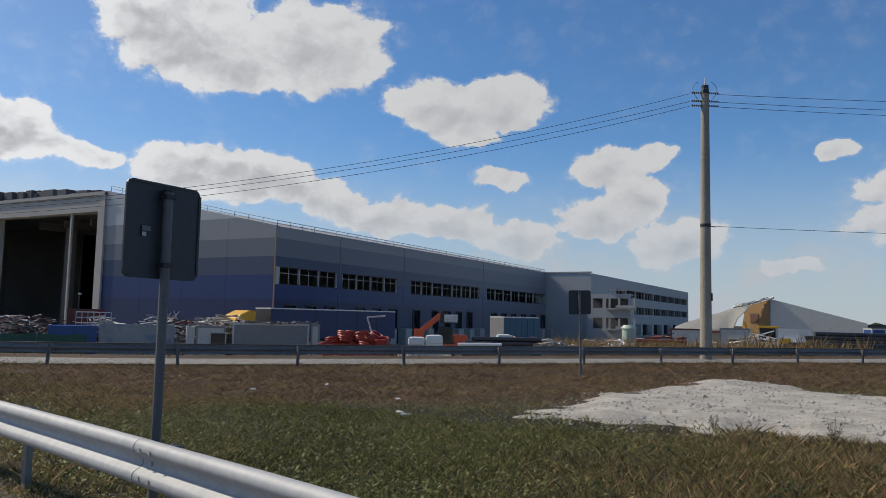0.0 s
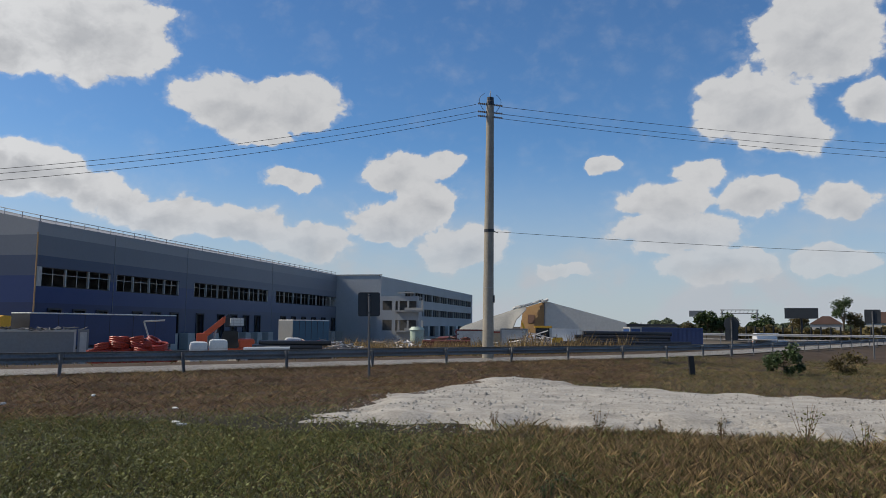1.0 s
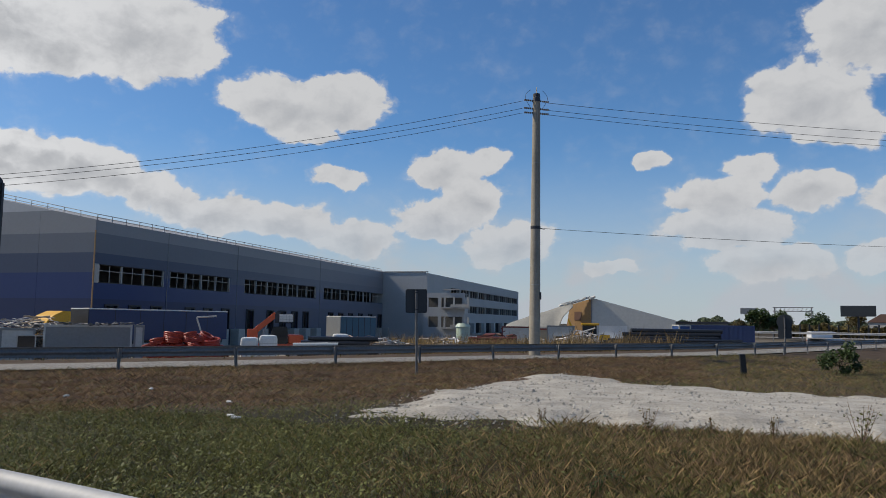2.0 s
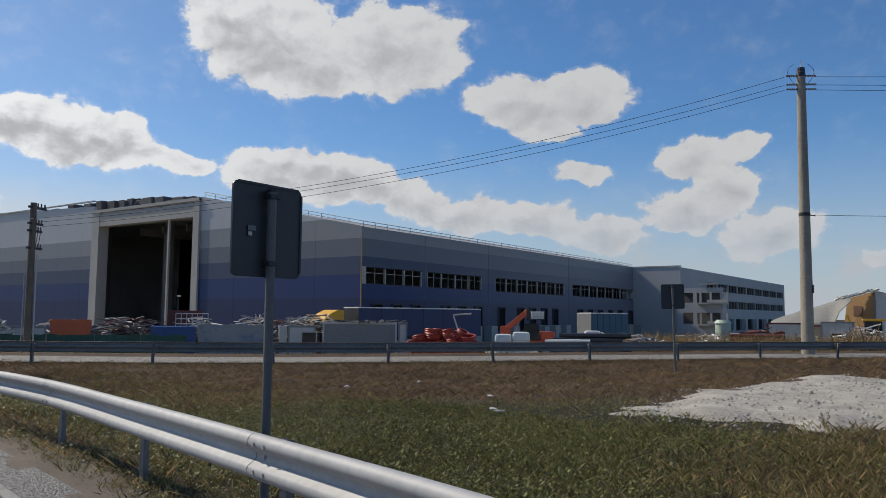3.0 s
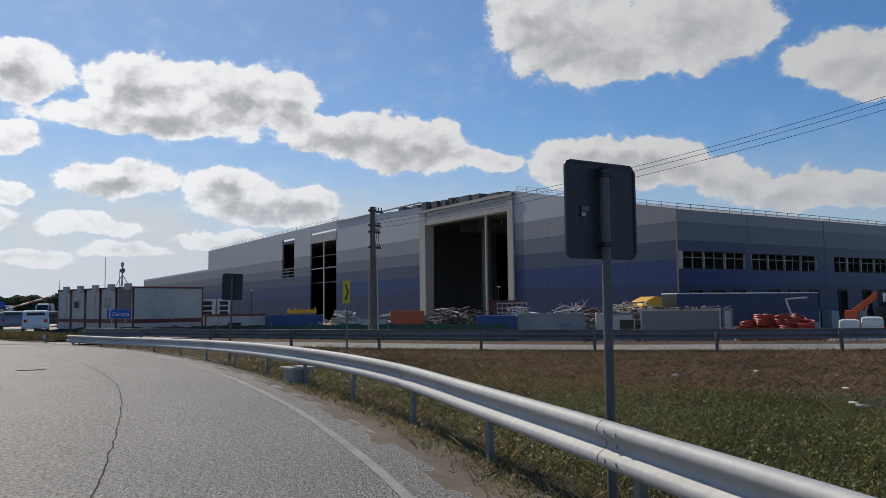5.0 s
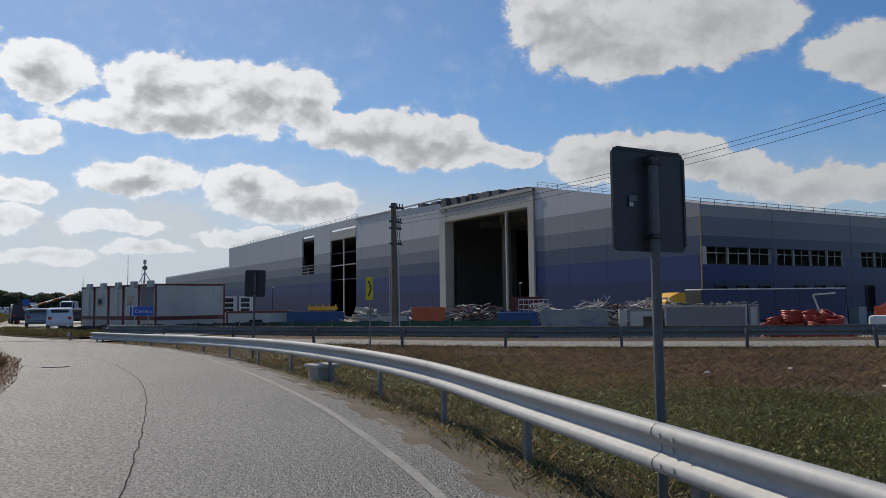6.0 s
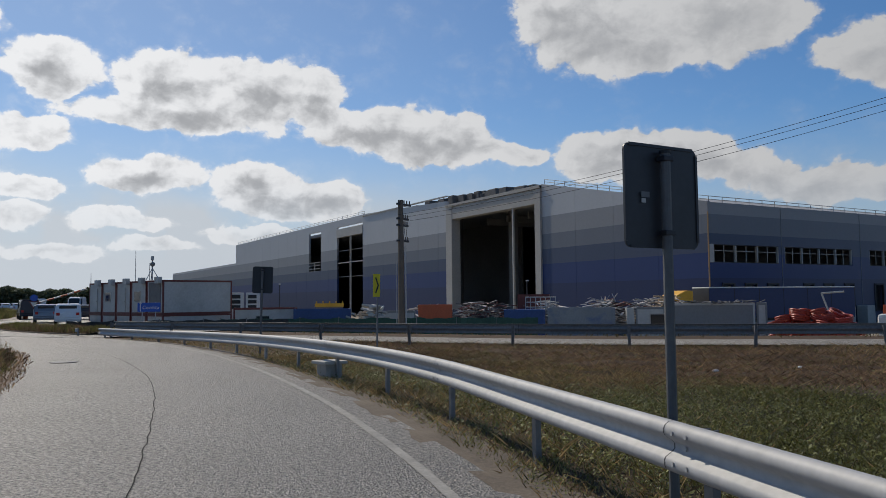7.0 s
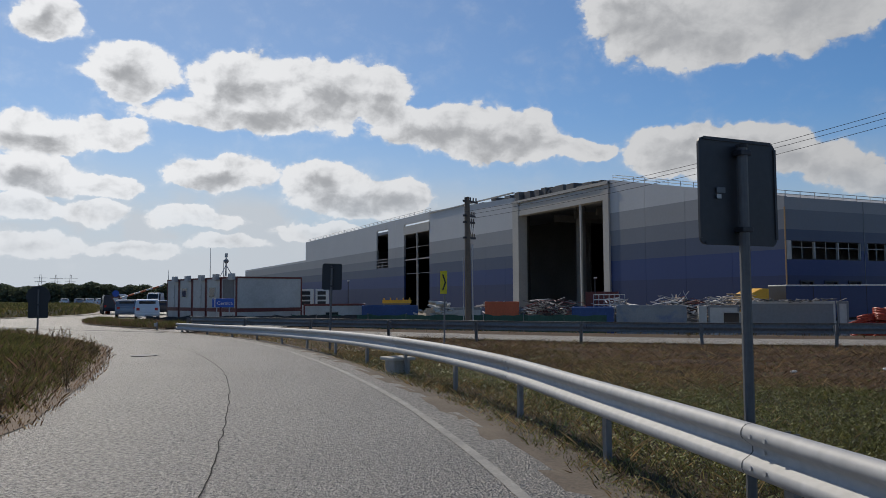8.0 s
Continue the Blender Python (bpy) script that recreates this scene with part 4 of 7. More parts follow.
for z0, z1 in rows_z:
    for a, b in bays:
        win = part("window", B(XB - 0.25, a, z1 - 0.05, XB - 0.03, b, z1), M["window_frame"], annex)
        for k in range(4):
            y = a + (b - a) * k / 3
            part("mullion", B(XB - 0.2, y - 0.06, z0, XB - 0.06, y + 0.06, z1 - 0.05), M["window_frame"], win)
for k in range(14):
    y = 144 + 4.6 * k
    part("dock_leveller", B(XB, y, -0.6, XB + 0.8, y + 1.6, 1.6, bevel=0.05), M["off_white"] if k % 2 else M["dark_steel"], annex)
entrance = thing("entrance_block", "grey three-storey entrance block with open balconies", "office building")
ex0, ex1, ey = -41.6, -34.2, 125.5
blocked = [(-40.6, -38.9, 4.2, 5.8), (-38.3, -34.6, 4.2, 5.8), (-38.3, -34.6, 0.8, 2.6), (-40.6, -38.9, 0.8, 2.6)]
us = sorted({ex0, ex1, *[q for b in blocked for q in b[:2]]})
wall_grid("wall_panel", us, [FLOOR_Z, 0.8, 2.6, 4.2, 5.8, 6.6], blocked, lambda u, w, d: (u, ey + d, w), M["annex"], entrance, 0.3)
part("side_wall", B(ex1 - 0.3, ey + 0.31, FLOOR_Z, ex1, 127.8, 5.75), M["annex"], entrance)
part("roof", B(ex0, ey + 0.3, 6.3, ex1, 127.8, 6.5), M["roofing"], entrance)
for z in (4.2, 0.8):
    part("floor_slab", B(-38.2, ey - 0.9, z - 0.25, ex1 + 1.0, ey - 0.02, z), M["precast"], entrance)
    part("balcony", B(-36.4, ey - 0.95, z + 0.0, ex1 + 1.05, ey - 0.8, z + 0.45), M["precast"], entrance)
    for x in (-37.6, -36.0, ex1 + 0.7):
        part("pillar", B(x, ey - 0.9, z, x + 0.3, ey - 0.6, z + 1.7), M["precast"], entrance)
# added dark sheet that stands for the shade behind the balcony openings
part("dark_core", B(-41.4, ey + 1.6, FLOOR_Z, ex1 - 0.5, ey + 1.8, 6.2), M["dark_inside"], entrance)
part("canopy", B(-37.8, ey - 0.6, 7.1, -35.0, ey + 0.8, 7.25), M["precast"], entrance)
for x in (-37.5, -35.4):
    part("canopy_post", TB((x, ey, 6.5), (x, ey, 7.1), 0.05, n=8), M["galv"], entrance)

# ---- roadside things ----


def rounded_plate(bm, w, h, t, r=0.05):
    """An upright plate with rounded corners, in x and z, centred, thickness along y."""
    pts = []
    for cx, cz, a0 in ((w / 2 - r, h / 2 - r, 0), (-w / 2 + r, h / 2 - r, 90), (-w / 2 + r, -h / 2 + r, 180), (w / 2 - r, -h / 2 + r, 270)):
        for k in range(5):
            a = radians(a0 + 22.5 * k)
            pts.append((cx + r * math.cos(a), cz + r * math.sin(a)))
    prism(bm, pts, t, pose(0, -t / 2, 0))


def disc_plate(bm, r, t):
    pts = [(r * math.cos(k * math.tau / 32), r * math.sin(k * math.tau / 32)) for k in range(32)]
    prism(bm, pts, t, pose(0, -t / 2, 0))


def sign_back(name, label, x, y, yaw, plates, post_top, post_r=0.032, lean=0.0, plate_mat="sign_back", shift=0.0):
    """A road sign seen from behind: a post before its plates. Plates: shape, width, height, centre height."""
    g = gz(x, y)
    root = thing(name, label, "road sign", pose(x, y, g, 0, lean, yaw))
    part("post", TB((0, -0.05, -0.4), (0, -0.05, post_top - g), post_r, n=12), M["post_grey"], root, "grey steel tube post")
    part("post_cap", TB((0, -0.05, post_top - g), (0, -0.05, post_top - g + 0.025), post_r * 1.15, n=12), M["black"], root)
    for shape, w, h, z in plates:
        bm = bmesh.new()
        if shape == "disc":
            disc_plate(bm, w / 2, 0.018)
        else:
            rounded_plate(bm, w, h, 0.016, min(w, h) * 0.07)
        p = part("plate", bm, M[plate_mat], root, "dark plain back of the sign")
        p.location = (shift, 0.02, z - g)
        bm = bmesh.new()
        if shape != "disc":
            for s in (-1, 1):
                box(bm, s * w / 2 - 0.012 - 0.008 * s, -0.018, -h / 2 + 0.05, s * w / 2 + 0.012 - 0.008 * s, -0.009, h / 2 - 0.05)
                box(bm, -w / 2 + 0.05, -0.018, s * h / 2 - 0.012 - 0.008 * s, w / 2 - 0.05, -0.009, s * h / 2 + 0.012 - 0.008 * s)
            e = part("rim", bm, M[plate_mat], p)
        else:
            bm.free()
        for dz in (-h * 0.36, h * 0.36):
            c = part("clamp", B(-0.055, -0.095, z - g + dz - 0.022, 0.055, -0.002, z - g + dz + 0.022, bevel=0.008), M["dark_steel"], root)
    return root


main_sign = sign_back("road_sign", "tall road sign seen from its dark grey back, behind the guardrail", -5.41, 4.785, 90, [("rect", 0.82, 0.84, 2.455)], 2.80, 0.042, 0.0, shift=0.015)
part("sticker", B(-0.23, -0.006, 2.50, -0.14, -0.003, 2.545), M["cabin_grey"], main_sign, "small grey label")
part("sticker", B(-0.23, -0.008, 2.455, -0.185, -0.005, 2.49), M["sticker"], main_sign, "small pale label")
sign_back("road_sign", "square road sign seen from its dark back on a thin post", -24.40, 7.18, 62, [("rect", 0.62, 0.82, 2.28)], 2.62, 0.035, 1.5, "sign_dark")
sign_back("road_sign", "rectangular road sign seen from behind beside the far guardrail", -9.28, 27.5, 20, [("rect", 0.80, 0.88, 2.47)], 2.85, 0.045, -1.0, "sign_dark")
sign_back("road_sign", "round road sign with a plate below, seen from behind", 6.72, 54.9, -6, [("disc", 0.98, 0.98, 2.02), ("rect", 0.80, 0.72, 1.33)], 2.3, 0.05, 0, "sign_dark")
sign_back("road_sign", "rectangular road sign seen from behind by the ramp", 16.2, 58.2, -15, [("rect", 0.98, 0.95, 2.62)], 3.0, 0.05, 0, "sign_dark")
sign_back("road_sign", "dark sign back with a rounded plate by the ramp", 17.6, 58.3, -15, [("rect", 0.70, 0.75, 1.25)], 1.7, 0.05, 0, "sign_dark")
sign_back("road_sign", "round road sign over a square plate, seen from behind", -38.89, -1.6, 88, [("disc", 0.95, 0.95, 1.72), ("rect", 0.78, 0.66, 1.12)], 2.05, 0.04, 0, "sign_dark")

# yellow chevron marker, seen almost edge on
chev = thing("chevron_sign", "yellow chevron marker with a black arrow on a thin post", "road sign", pose(-24.9, 11.38, gz(-24.9, 11.38), 0, 1.5, 0))
part("post", TB((0, 0, -0.3), (0, 0, 2.66), 0.03, n=10), M["galv_old"], chev)
plate = part("plate", B(-0.12, -0.015, 1.92, 0.12, 0.0, 2.70, bevel=0.004), M["yellow_sign"], chev, "yellow face")
plate.matrix_basis = pose(0, -0.04, 0, 0, 0, 64)
bm = bmesh.new()
for s in (-1, 1):
    prism(bm, [(-0.055, 2.31 + s * 0.27), (0.035, 2.31), (0.085, 2.31), (-0.005, 2.31 + s * 0.27)][::s], 0.008, pose(0, -0.024, 0))
part("arrow", bm, M["black"], plate, "black chevron")

# concrete line pole with its insulators
POLE = Vector((-7.4, 41.75, 0))
pole = thing("utility_pole", "tall round concrete power pole with insulators at its head", "utility pole", pose(POLE.x, POLE.y, gz(POLE.x, POLE.y), 0, 0.3, 0))
part("shaft", TB((0, 0, -0.5), (0, 0, 14.35), 0.315, 0.205, n=24), M["concrete_pole"], pole, "weathered concrete shaft")
part("cap", TB((0, 0, 14.1), (0, 0, 14.55), 0.225, 0.19, n=16), M["dark_steel"], pole)
part("spike", TB((0, 0, 14.5), (0, 0, 14.95), 0.04, 0.02, n=6), M["galv"], pole)
along = Vector((35.0, 20.4, 0)).normalized()
for z in (14.15, 13.7, 13.45):
    part("bracket", B(-0.26, -0.06, z - 0.04, 0.26, 0.06, z + 0.04, m=pose(0, 0, 0, 0, 0, 30)), M["dark_steel"], pole)
    for s in (-1, 1):
        for k in range(4):
            c = Vector((0, 0, z)) + along * s * (0.32 + 0.11 * k)
            part("insulator", TB(c, c + along * s * 0.07, 0.06, 0.045, n=8), M["insul"], pole)
part("band", TB((0, 0, 6.95), (0, 0, 7.12), 0.275, n=16), M["dark_steel"], pole)
part("hook", TB((0.25, 0, 7.0), (0.48, 0.1, 6.95), 0.025, n=6), M["dark_steel"], pole)
part("bracket_box", B(0.22, -0.1, 3.1, 0.34, 0.1, 3.5, bevel=0.02), M["dark_steel"], pole)
for z in (10.6, 3.9):
    part("seam", TB((0, 0, z), (0, 0, z + 0.02), 0.32 - 0.0077 * z + 0.006, n=24), M["concrete"], pole)
for s in (-1, 1):
    bm = bmesh.new()
    last = None
    for k in range(9):
        a = math.pi * k / 8
        p = along * s * (0.35 + 0.3 * math.sin(a)) + Vector((0, 0, 14.75 - 1.0 * k / 8 + 0.1 * math.sin(a)))
        if last is not None:
            tube(bm, last, p, 0.012, n=5)
        last = p
    part("jumper_cable", bm, M["wire"], pole)


def wire(name, label, a, b, sag, r=0.012, n=26):
    cu = bpy.data.curves.new(name, "CURVE")
    cu.dimensions, cu.bevel_depth, cu.bevel_resolution = "3D", r, 1
    sp = cu.splines.new("POLY")
    sp.points.add(n)
    a, b = Vector(a), Vector(b)
    for k in range(n + 1):
        t = k / n
        p = a.lerp(b, t)
        sp.points[k].co = (p.x, p.y, p.z - 4 * sag * t * (1 - t), 1)
    cu.materials.append(M["wire"])
    return tagged(new(name, cu), label, "cable", "power lines")


WP = Vector((-42.6, 21.35, 0))
for dz, ez, off, sag in ((14.1, 6.75, -0.35, 1.1), (13.68, 6.6, 0.0, 1.0), (13.42, 6.4, 0.35, 1.05)):
    g = gz(POLE.x, POLE.y)
    wire("power_cable", "thin sagging power line between two poles", (POLE.x - along.x * 0.75, POLE.y - along.y * 0.75, dz + g), (WP.x + 0.3, WP.y + off, ez), sag)
    wire("power_cable", "thin sagging power line leaving the concrete pole", (POLE.x + along.x * 0.75, POLE.y + along.y * 0.75, dz + g), (44.4, 71.9 + off * 3, dz + 1.3), 0.75)
wire("power_cable", "single low cable leaving the concrete pole", (POLE.x + 0.48, POLE.y + 0.1, 6.88), (44.4, 71.9, 7.6), 0.5)

wp = thing("utility_pole", "grey wooden power pole with crossarms and a switch", "utility pole", pose(WP.x, WP.y, gz(WP.x, WP.y), 0, -0.6, 0))
wg = -gz(WP.x, WP.y)
part("shaft", TB((0, 0, -0.5), (0, 0, 7.7 + wg), 0.215, 0.16, n=14), M["wood_pole"], wp)
turn = pose(0, 0, 0, 0, 0, 115)
for z, w in ((7.45, 1.0), (6.55, 0.75), (6.15, 0.7), (5.2, 0.75)):
    part("crossarm", B(-0.35, -0.07, z + wg - 0.06, w, 0.07, z + wg + 0.06, m=turn), M["dark_steel"], wp)
    for k in (0.35, 0.62, 0.9):
        p = turn @ Vector((k * w, 0, z + wg + 0.05))
        part("insulator", TB(p, p + Vector((0, 0, 0.22)), 0.05, 0.04, n=8), M["insul"], wp)
for k in range(3):
    p = turn @ Vector((0.25 + 0.2 * k, 0, 6.2 + wg))
    q = turn @ Vector((0.2 + 0.22 * k, 0.1, 5.4 + wg))
    part("drop_cable", TB(p, q, 0.018, n=5), M["wire"], wp)
part("conduit", TB((0.22, 0.2, 0), (0.2, 0.2, 4.8 + wg), 0.045, n=8), M["galv"], wp)
part("conduit", TB((-0.1, -0.28, 0), (-0.1, -0.26, 4.0 + wg), 0.03, n=8), M["galv"], wp)

# drain head beside the near rail, wooden stump by the ramp
drain = thing("drain_head", "low concrete drain head with a flat slab lid", "drain", pose(-16.6, 6.35, gz(-16.6, 6.35), 0, 0, 8))
part("chamber", B(-0.2, -0.2, -0.3, 0.2, 0.2, 0.33, bevel=0.02), M["concrete"], drain)
part("lid", B(-0.3, -0.28, 0.33, 0.3, 0.28, 0.40, bevel=0.02), M["precast"], drain)
stump = thing("marker_post", "short dark wooden marker post leaning in the verge", "post", pose(2.6, 34.2, gz(2.6, 34.2), 0, -4, 10))
bm = bmesh.new()
box(bm, -0.11, -0.1, -0.2, 0.11, 0.1, 0.92, bevel=0.02)
part("stake", bm, M["black"], stump)

# ---- the yard ----
YZ = -1.31


def wheel(parent, x, y, z, r, w, side=1):
    """A wheel whose axle runs along y."""
    bm = bmesh.new()
    bmesh.ops.create_cone(bm, cap_ends=True, segments=20, radius1=r, radius2=r, depth=w, matrix=pose(x, y, z, 90, 0, 0))
    bmesh.ops.bevel(bm, geom=[e for e in bm.edges if len(e.link_faces) == 2 and e.calc_face_angle(0) > 1], offset=0.04, segments=2, affect="EDGES")
    t = part("wheel", bm, M["rubber"], parent)
    part("rim", TB((x, y - w / 2 - 0.012, z), (x, y + w / 2 + 0.012, z), r * 0.55, n=14), M["galv"], t)


def heading(p0, p1):
    return math.degrees(math.atan2(p1[1] - p0[1], p1[0] - p0[0]))


def site_cabin(p0, p1, deep, z0, z1, wall, trim, label, ribs=0, door=None, window=None, category="container", group="", open_end=False):
    """A steel cabin whose front runs from p0 to p1; it reaches 'deep' metres behind. z0, z1: foot and top."""
    L = math.hypot(p1[0] - p0[0], p1[1] - p0[1])
    root = thing("site_cabin" if trim else "container", label, category, pose(p0[0], p0[1], z0, 0, 0, heading(p0, p1)), group)
    h = z1 - z0
    part("body", B(0.03, 0.03, 0.06, L - 0.03, deep - 0.03, h - 0.06), wall, root)
    tr = trim or wall
    for x in (0, L - 0.12):
        for y in (0, deep - 0.12):
            part("corner_post", B(x, y, 0, x + 0.12, y + 0.12, h), tr, root)
    for z in (0, h - 0.14):
        for y in (-0.004, deep - 0.1):
            part("rail", B(0.12, y, z, L - 0.12, y + 0.1, z + 0.14), tr, root)
        for x in (-0.004, L - 0.096):
            part("rail", B(x, 0.12, z, x + 0.1, deep - 0.12, z + 0.14), tr, root)
    if ribs:
        n = int(L / 0.42)
        for k in range(1, n):
            x = L * k / n
            part("rib", B(x - 0.09, 0.0, 0.16, x + 0.09, 0.03, h - 0.16), wall, root)
    if door is not None:
        d = part("door", B(door, -0.03, 0.15, door + 0.85, 0.028, 2.1), M["off_white"], root, "pale cabin door")
        part("handle", B(door + 0.7, -0.07, 1.0, door + 0.78, -0.03, 1.05), M["dark_steel"], d)
    if window is not None:
        w = part("window", B(window, -0.02, 0.95, window + 1.1, 0.028, 1.85), M["window_frame"], root)
        part("pane", B(window + 0.08, -0.03, 1.03, window + 1.02, -0.02, 1.77), M["glass_dark"], w)
    return root


site_cabin((-45.51, 30.85), (-43.86, 33.16), 6.0, YZ, 0.83, M["cabin_blue"], None, "blue steel container seen from its end", door=None, ribs=1)
site_cabin((-43.75, 33.3), (-40.82, 36.85), 2.5, YZ, 0.95, M["faded_blue"], None, "grey container with peeling blue paint", ribs=0)
site_cabin((-40.3, 37.4), (-39.96, 37.79), 2.3, YZ, 0.9, M["off_white"], None, "narrow pale cabin end beside a dark gap")
site_cabin((-39.9, 37.85), (-38.54, 39.23), 2.4, YZ, 0.95, M["off_white"], M["cabin_grey"], "pale site cabin with a window at its end", window=0.9)
site_cabin((-38.23, 39.54), (-34.32, 42.98), 2.4, YZ, 1.2, M["cabin_grey"], M["off_white"], "long grey site cabin with a torn roof edge")
site_cabin((-34.25, 43.05), (-33.75, 43.45), 2.3, YZ, 1.2, M["off_white"], M["cabin_grey"], "white cabin end with narrow glazed panels", window=None)
site_cabin((-53.78, 28.48), (-52.5, 30.8), 2.4, YZ, 1.2, M["orange_box"], None, "rusty orange steel container", ribs=1)
site_cabin((-54.3, 31.5), (-51.9, 35.4), 2.4, YZ, 0.72, M["faded_blue"], None, "dull blue-grey container behind the fence", ribs=1)
site_cabin((-55.73, 19.08), (-54.2, 23.0), 2.4, YZ, 0.99, M["cabin_blue"], None, "dark blue steel container behind the mesh fence", ribs=1)
site_cabin((-58.9, 15.5), (-57.5, 20.0), 2.4, YZ, 1.1, M["off_white"], M["red_frame"], "low white cabin with a dark red frame", window=1.6)
site_cabin((-55.4, 25.2), (-53.9, 28.3), 2.4, YZ, 0.74, M["off_white"], M["cabin_grey"], "low white cabin behind the green fence")
# stacked white cabins with red frames, ends in a row
row_dir, long_dir = Vector((-0.959, -0.282)), Vector((-0.282, 0.959))
A0 = Vector((-61.96, 10.97))
for k in range(5):
    base = A0 + row_dir * 2.75 * k
    for z0, z1, lab in ((0.66, 3.28, "white site cabin with a dark red frame, stacked on another"), (YZ, 0.64, "white ground-level site cabin with a dark red frame")):
        p0 = base + row_dir * 2.6
        c = site_cabin(tuple(p0), tuple(base), 5.9, z0, z1, M["off_white"], M["red_frame"], lab, group="stacked site cabins", window=0.55 if (k % 2 and z0 > 0) else None, door=0.9 if (k % 2 == 0 and z0 > 0 and k) else None)
        if z0 > 0:
            part("air_conditioner", B(1.85, -0.34, 2.36, 2.5, -0.01, 2.86, bevel=0.03), M["off_white"], c)
            if k == 0:
                # no opening is cut; a dark panel gives the shade of the doorway
                part("entrance", B(0.35, -0.02, 0.16, 2.25, 0.028, 2.42), M["dark_inside"], c, "flat dark panel standing for a shaded open entrance")
mast = thing("antenna_mast", "thin tripod mast with a pale camera dome on the cabin roof", "antenna", pose(-62.6, 10.3, 3.28))
part("tube", TB((0, 0, 0), (0, 0, 1.75), 0.05, n=8), M["galv"], mast)
for a in (0, 120, 240):
    part("leg", TB((0.55 * math.cos(radians(a + 60)), 0.55 * math.sin(radians(a + 60)), 0), (0, 0, 0.9), 0.03, n=6), M["galv"], mast)
bm = bmesh.new()
bmesh.ops.create_uvsphere(bm, u_segments=14, v_segments=8, radius=0.19, matrix=pose(0.05, 0, 1.2))
part("dome", bm, M["cabin_grey"], mast)
part("camera_head", B(-0.12, -0.1, 1.5, 0.12, 0.1, 1.82, bevel=0.03), M["off_white"], mast)
for x, y, h in ((-66.0, 9.6, 2.4), (-63.2, 10.2, 1.3), (-74.5, 7.2, 0.9)):
    an = thing("antenna", "thin upright whip antenna on a cabin roof", "antenna", pose(x, y, 3.28))
    part("rod", TB((0, 0, 0), (0, 0, h), 0.03, 0.015, n=6), M["galv"], an)
for i, (x, y) in enumerate(((-64.6, 17.3), (-64.3, 18.55))):
    u = thing("cooling_unit", "white cooling unit with dark fan grilles", "air conditioner", pose(x, y, YZ, 0, 0, 72))
    part("casing", B(-0.55, -0.4, 0, 0.55, 0.4, 3.62, bevel=0.03), M["white"], u)
    for k in range(3):
        part("grille", B(-0.38, -0.43, 2.3 + k * 0.42, 0.3, -0.405, 2.6 + k * 0.42), M["black"], u)

# blue direction sign by the junction
ds = thing("direction_sign", "small blue direction sign with an arrow on two posts", "road sign", pose(-60.1, 9.7, YZ, 0, 0, 82))
for x in (-0.45, 0.45):
    part("post", TB((x, 0.04, 0), (x, 0.04, 2.9), 0.035, n=8), M["galv"], ds)
dp = part("plate", B(-0.78, -0.02, 2.22, 0.78, 0.0, 2.88, bevel=0.01), M["blue_sign"], ds, "blue face with white marks")
bm = bmesh.new()
prism(bm, [(-0.62, 2.3), (-0.56, 2.3), (-0.56, 2.9), (-0.48, 2.86), (-0.59, 3.05), (-0.70, 2.86), (-0.62, 2.9)], 0.01, pose(0, -0.034, -0.06))
part("arrow", bm, M["white"], dp)
name_curve = bpy.data.curves.new("place_name", "FONT")
name_curve.body, name_curve.size, name_curve.extrude = "Cernica", 0.36, 0.004
name_curve.align_x, name_curve.align_y = "CENTER", "CENTER"
lettering = new("lettering", name_curve)
lettering.data.materials.append(M["white"])
lettering.parent = dp
lettering.matrix_basis = pose(0.12, -0.03, 2.52, 90, 0, 0)

# mesh fences


def mesh_fence(pts, z_top, mat, label, gap=2.5):
    path = smooth_path(pts, gap)
    root = thing("mesh_fence", label, "fence")
    for a, b in zip(path, path[1:]):
        bm = bmesh.new()
        n = 8
        d = (b - a)
        nrm = Vector((-d.y, d.x)).normalized()
        cols = []
        for k in range(n + 1):
            p = a.lerp(b, k / n)
            bulge = 0.05 * math.sin(k * 2.1 + a.x)
            g = gz(p.x, p.y)
            drop = 0.07 * math.sin(math.pi * k / n) + 0.03 * math.sin(k * 1.7 + a.y)
            cols.append([bm.verts.new((p.x + nrm.x * (bulge + o), p.y + nrm.y * (bulge + o), z)) for o in (0, 0.012) for z in (g, z_top - drop)])
        for u, v in zip(cols, cols[1:]):
            bm.faces.new((u[0], v[0], v[1], u[1]))
            bm.faces.new((u[2], u[3], v[3], v[2]))
            bm.faces.new((u[1], v[1], v[3], u[3]))
        part("netting", bm, mat, root)
        part("post", TB((a.x, a.y, gz(a.x, a.y) - 0.2), (a.x, a.y, z_top + 0.06), 0.03, n=7), M["galv_old"], root)
    return root


mesh_fence([(-50.2, 12.4), (-46.9, 17.9), (-44.0, 21.5), (-40.3, 25.6), (-37.0, 28.8)], 0.52, M["green_mesh"], "low green netting fence along the yard")
mesh_fence([(-50.0, 3.6), (-49.3, 6.5), (-48.5, 9.5), (-47.4, 12.6), (-46.6, 15.8)], 0.55, M["dark_mesh"], "dark netting fence at the junction corner")


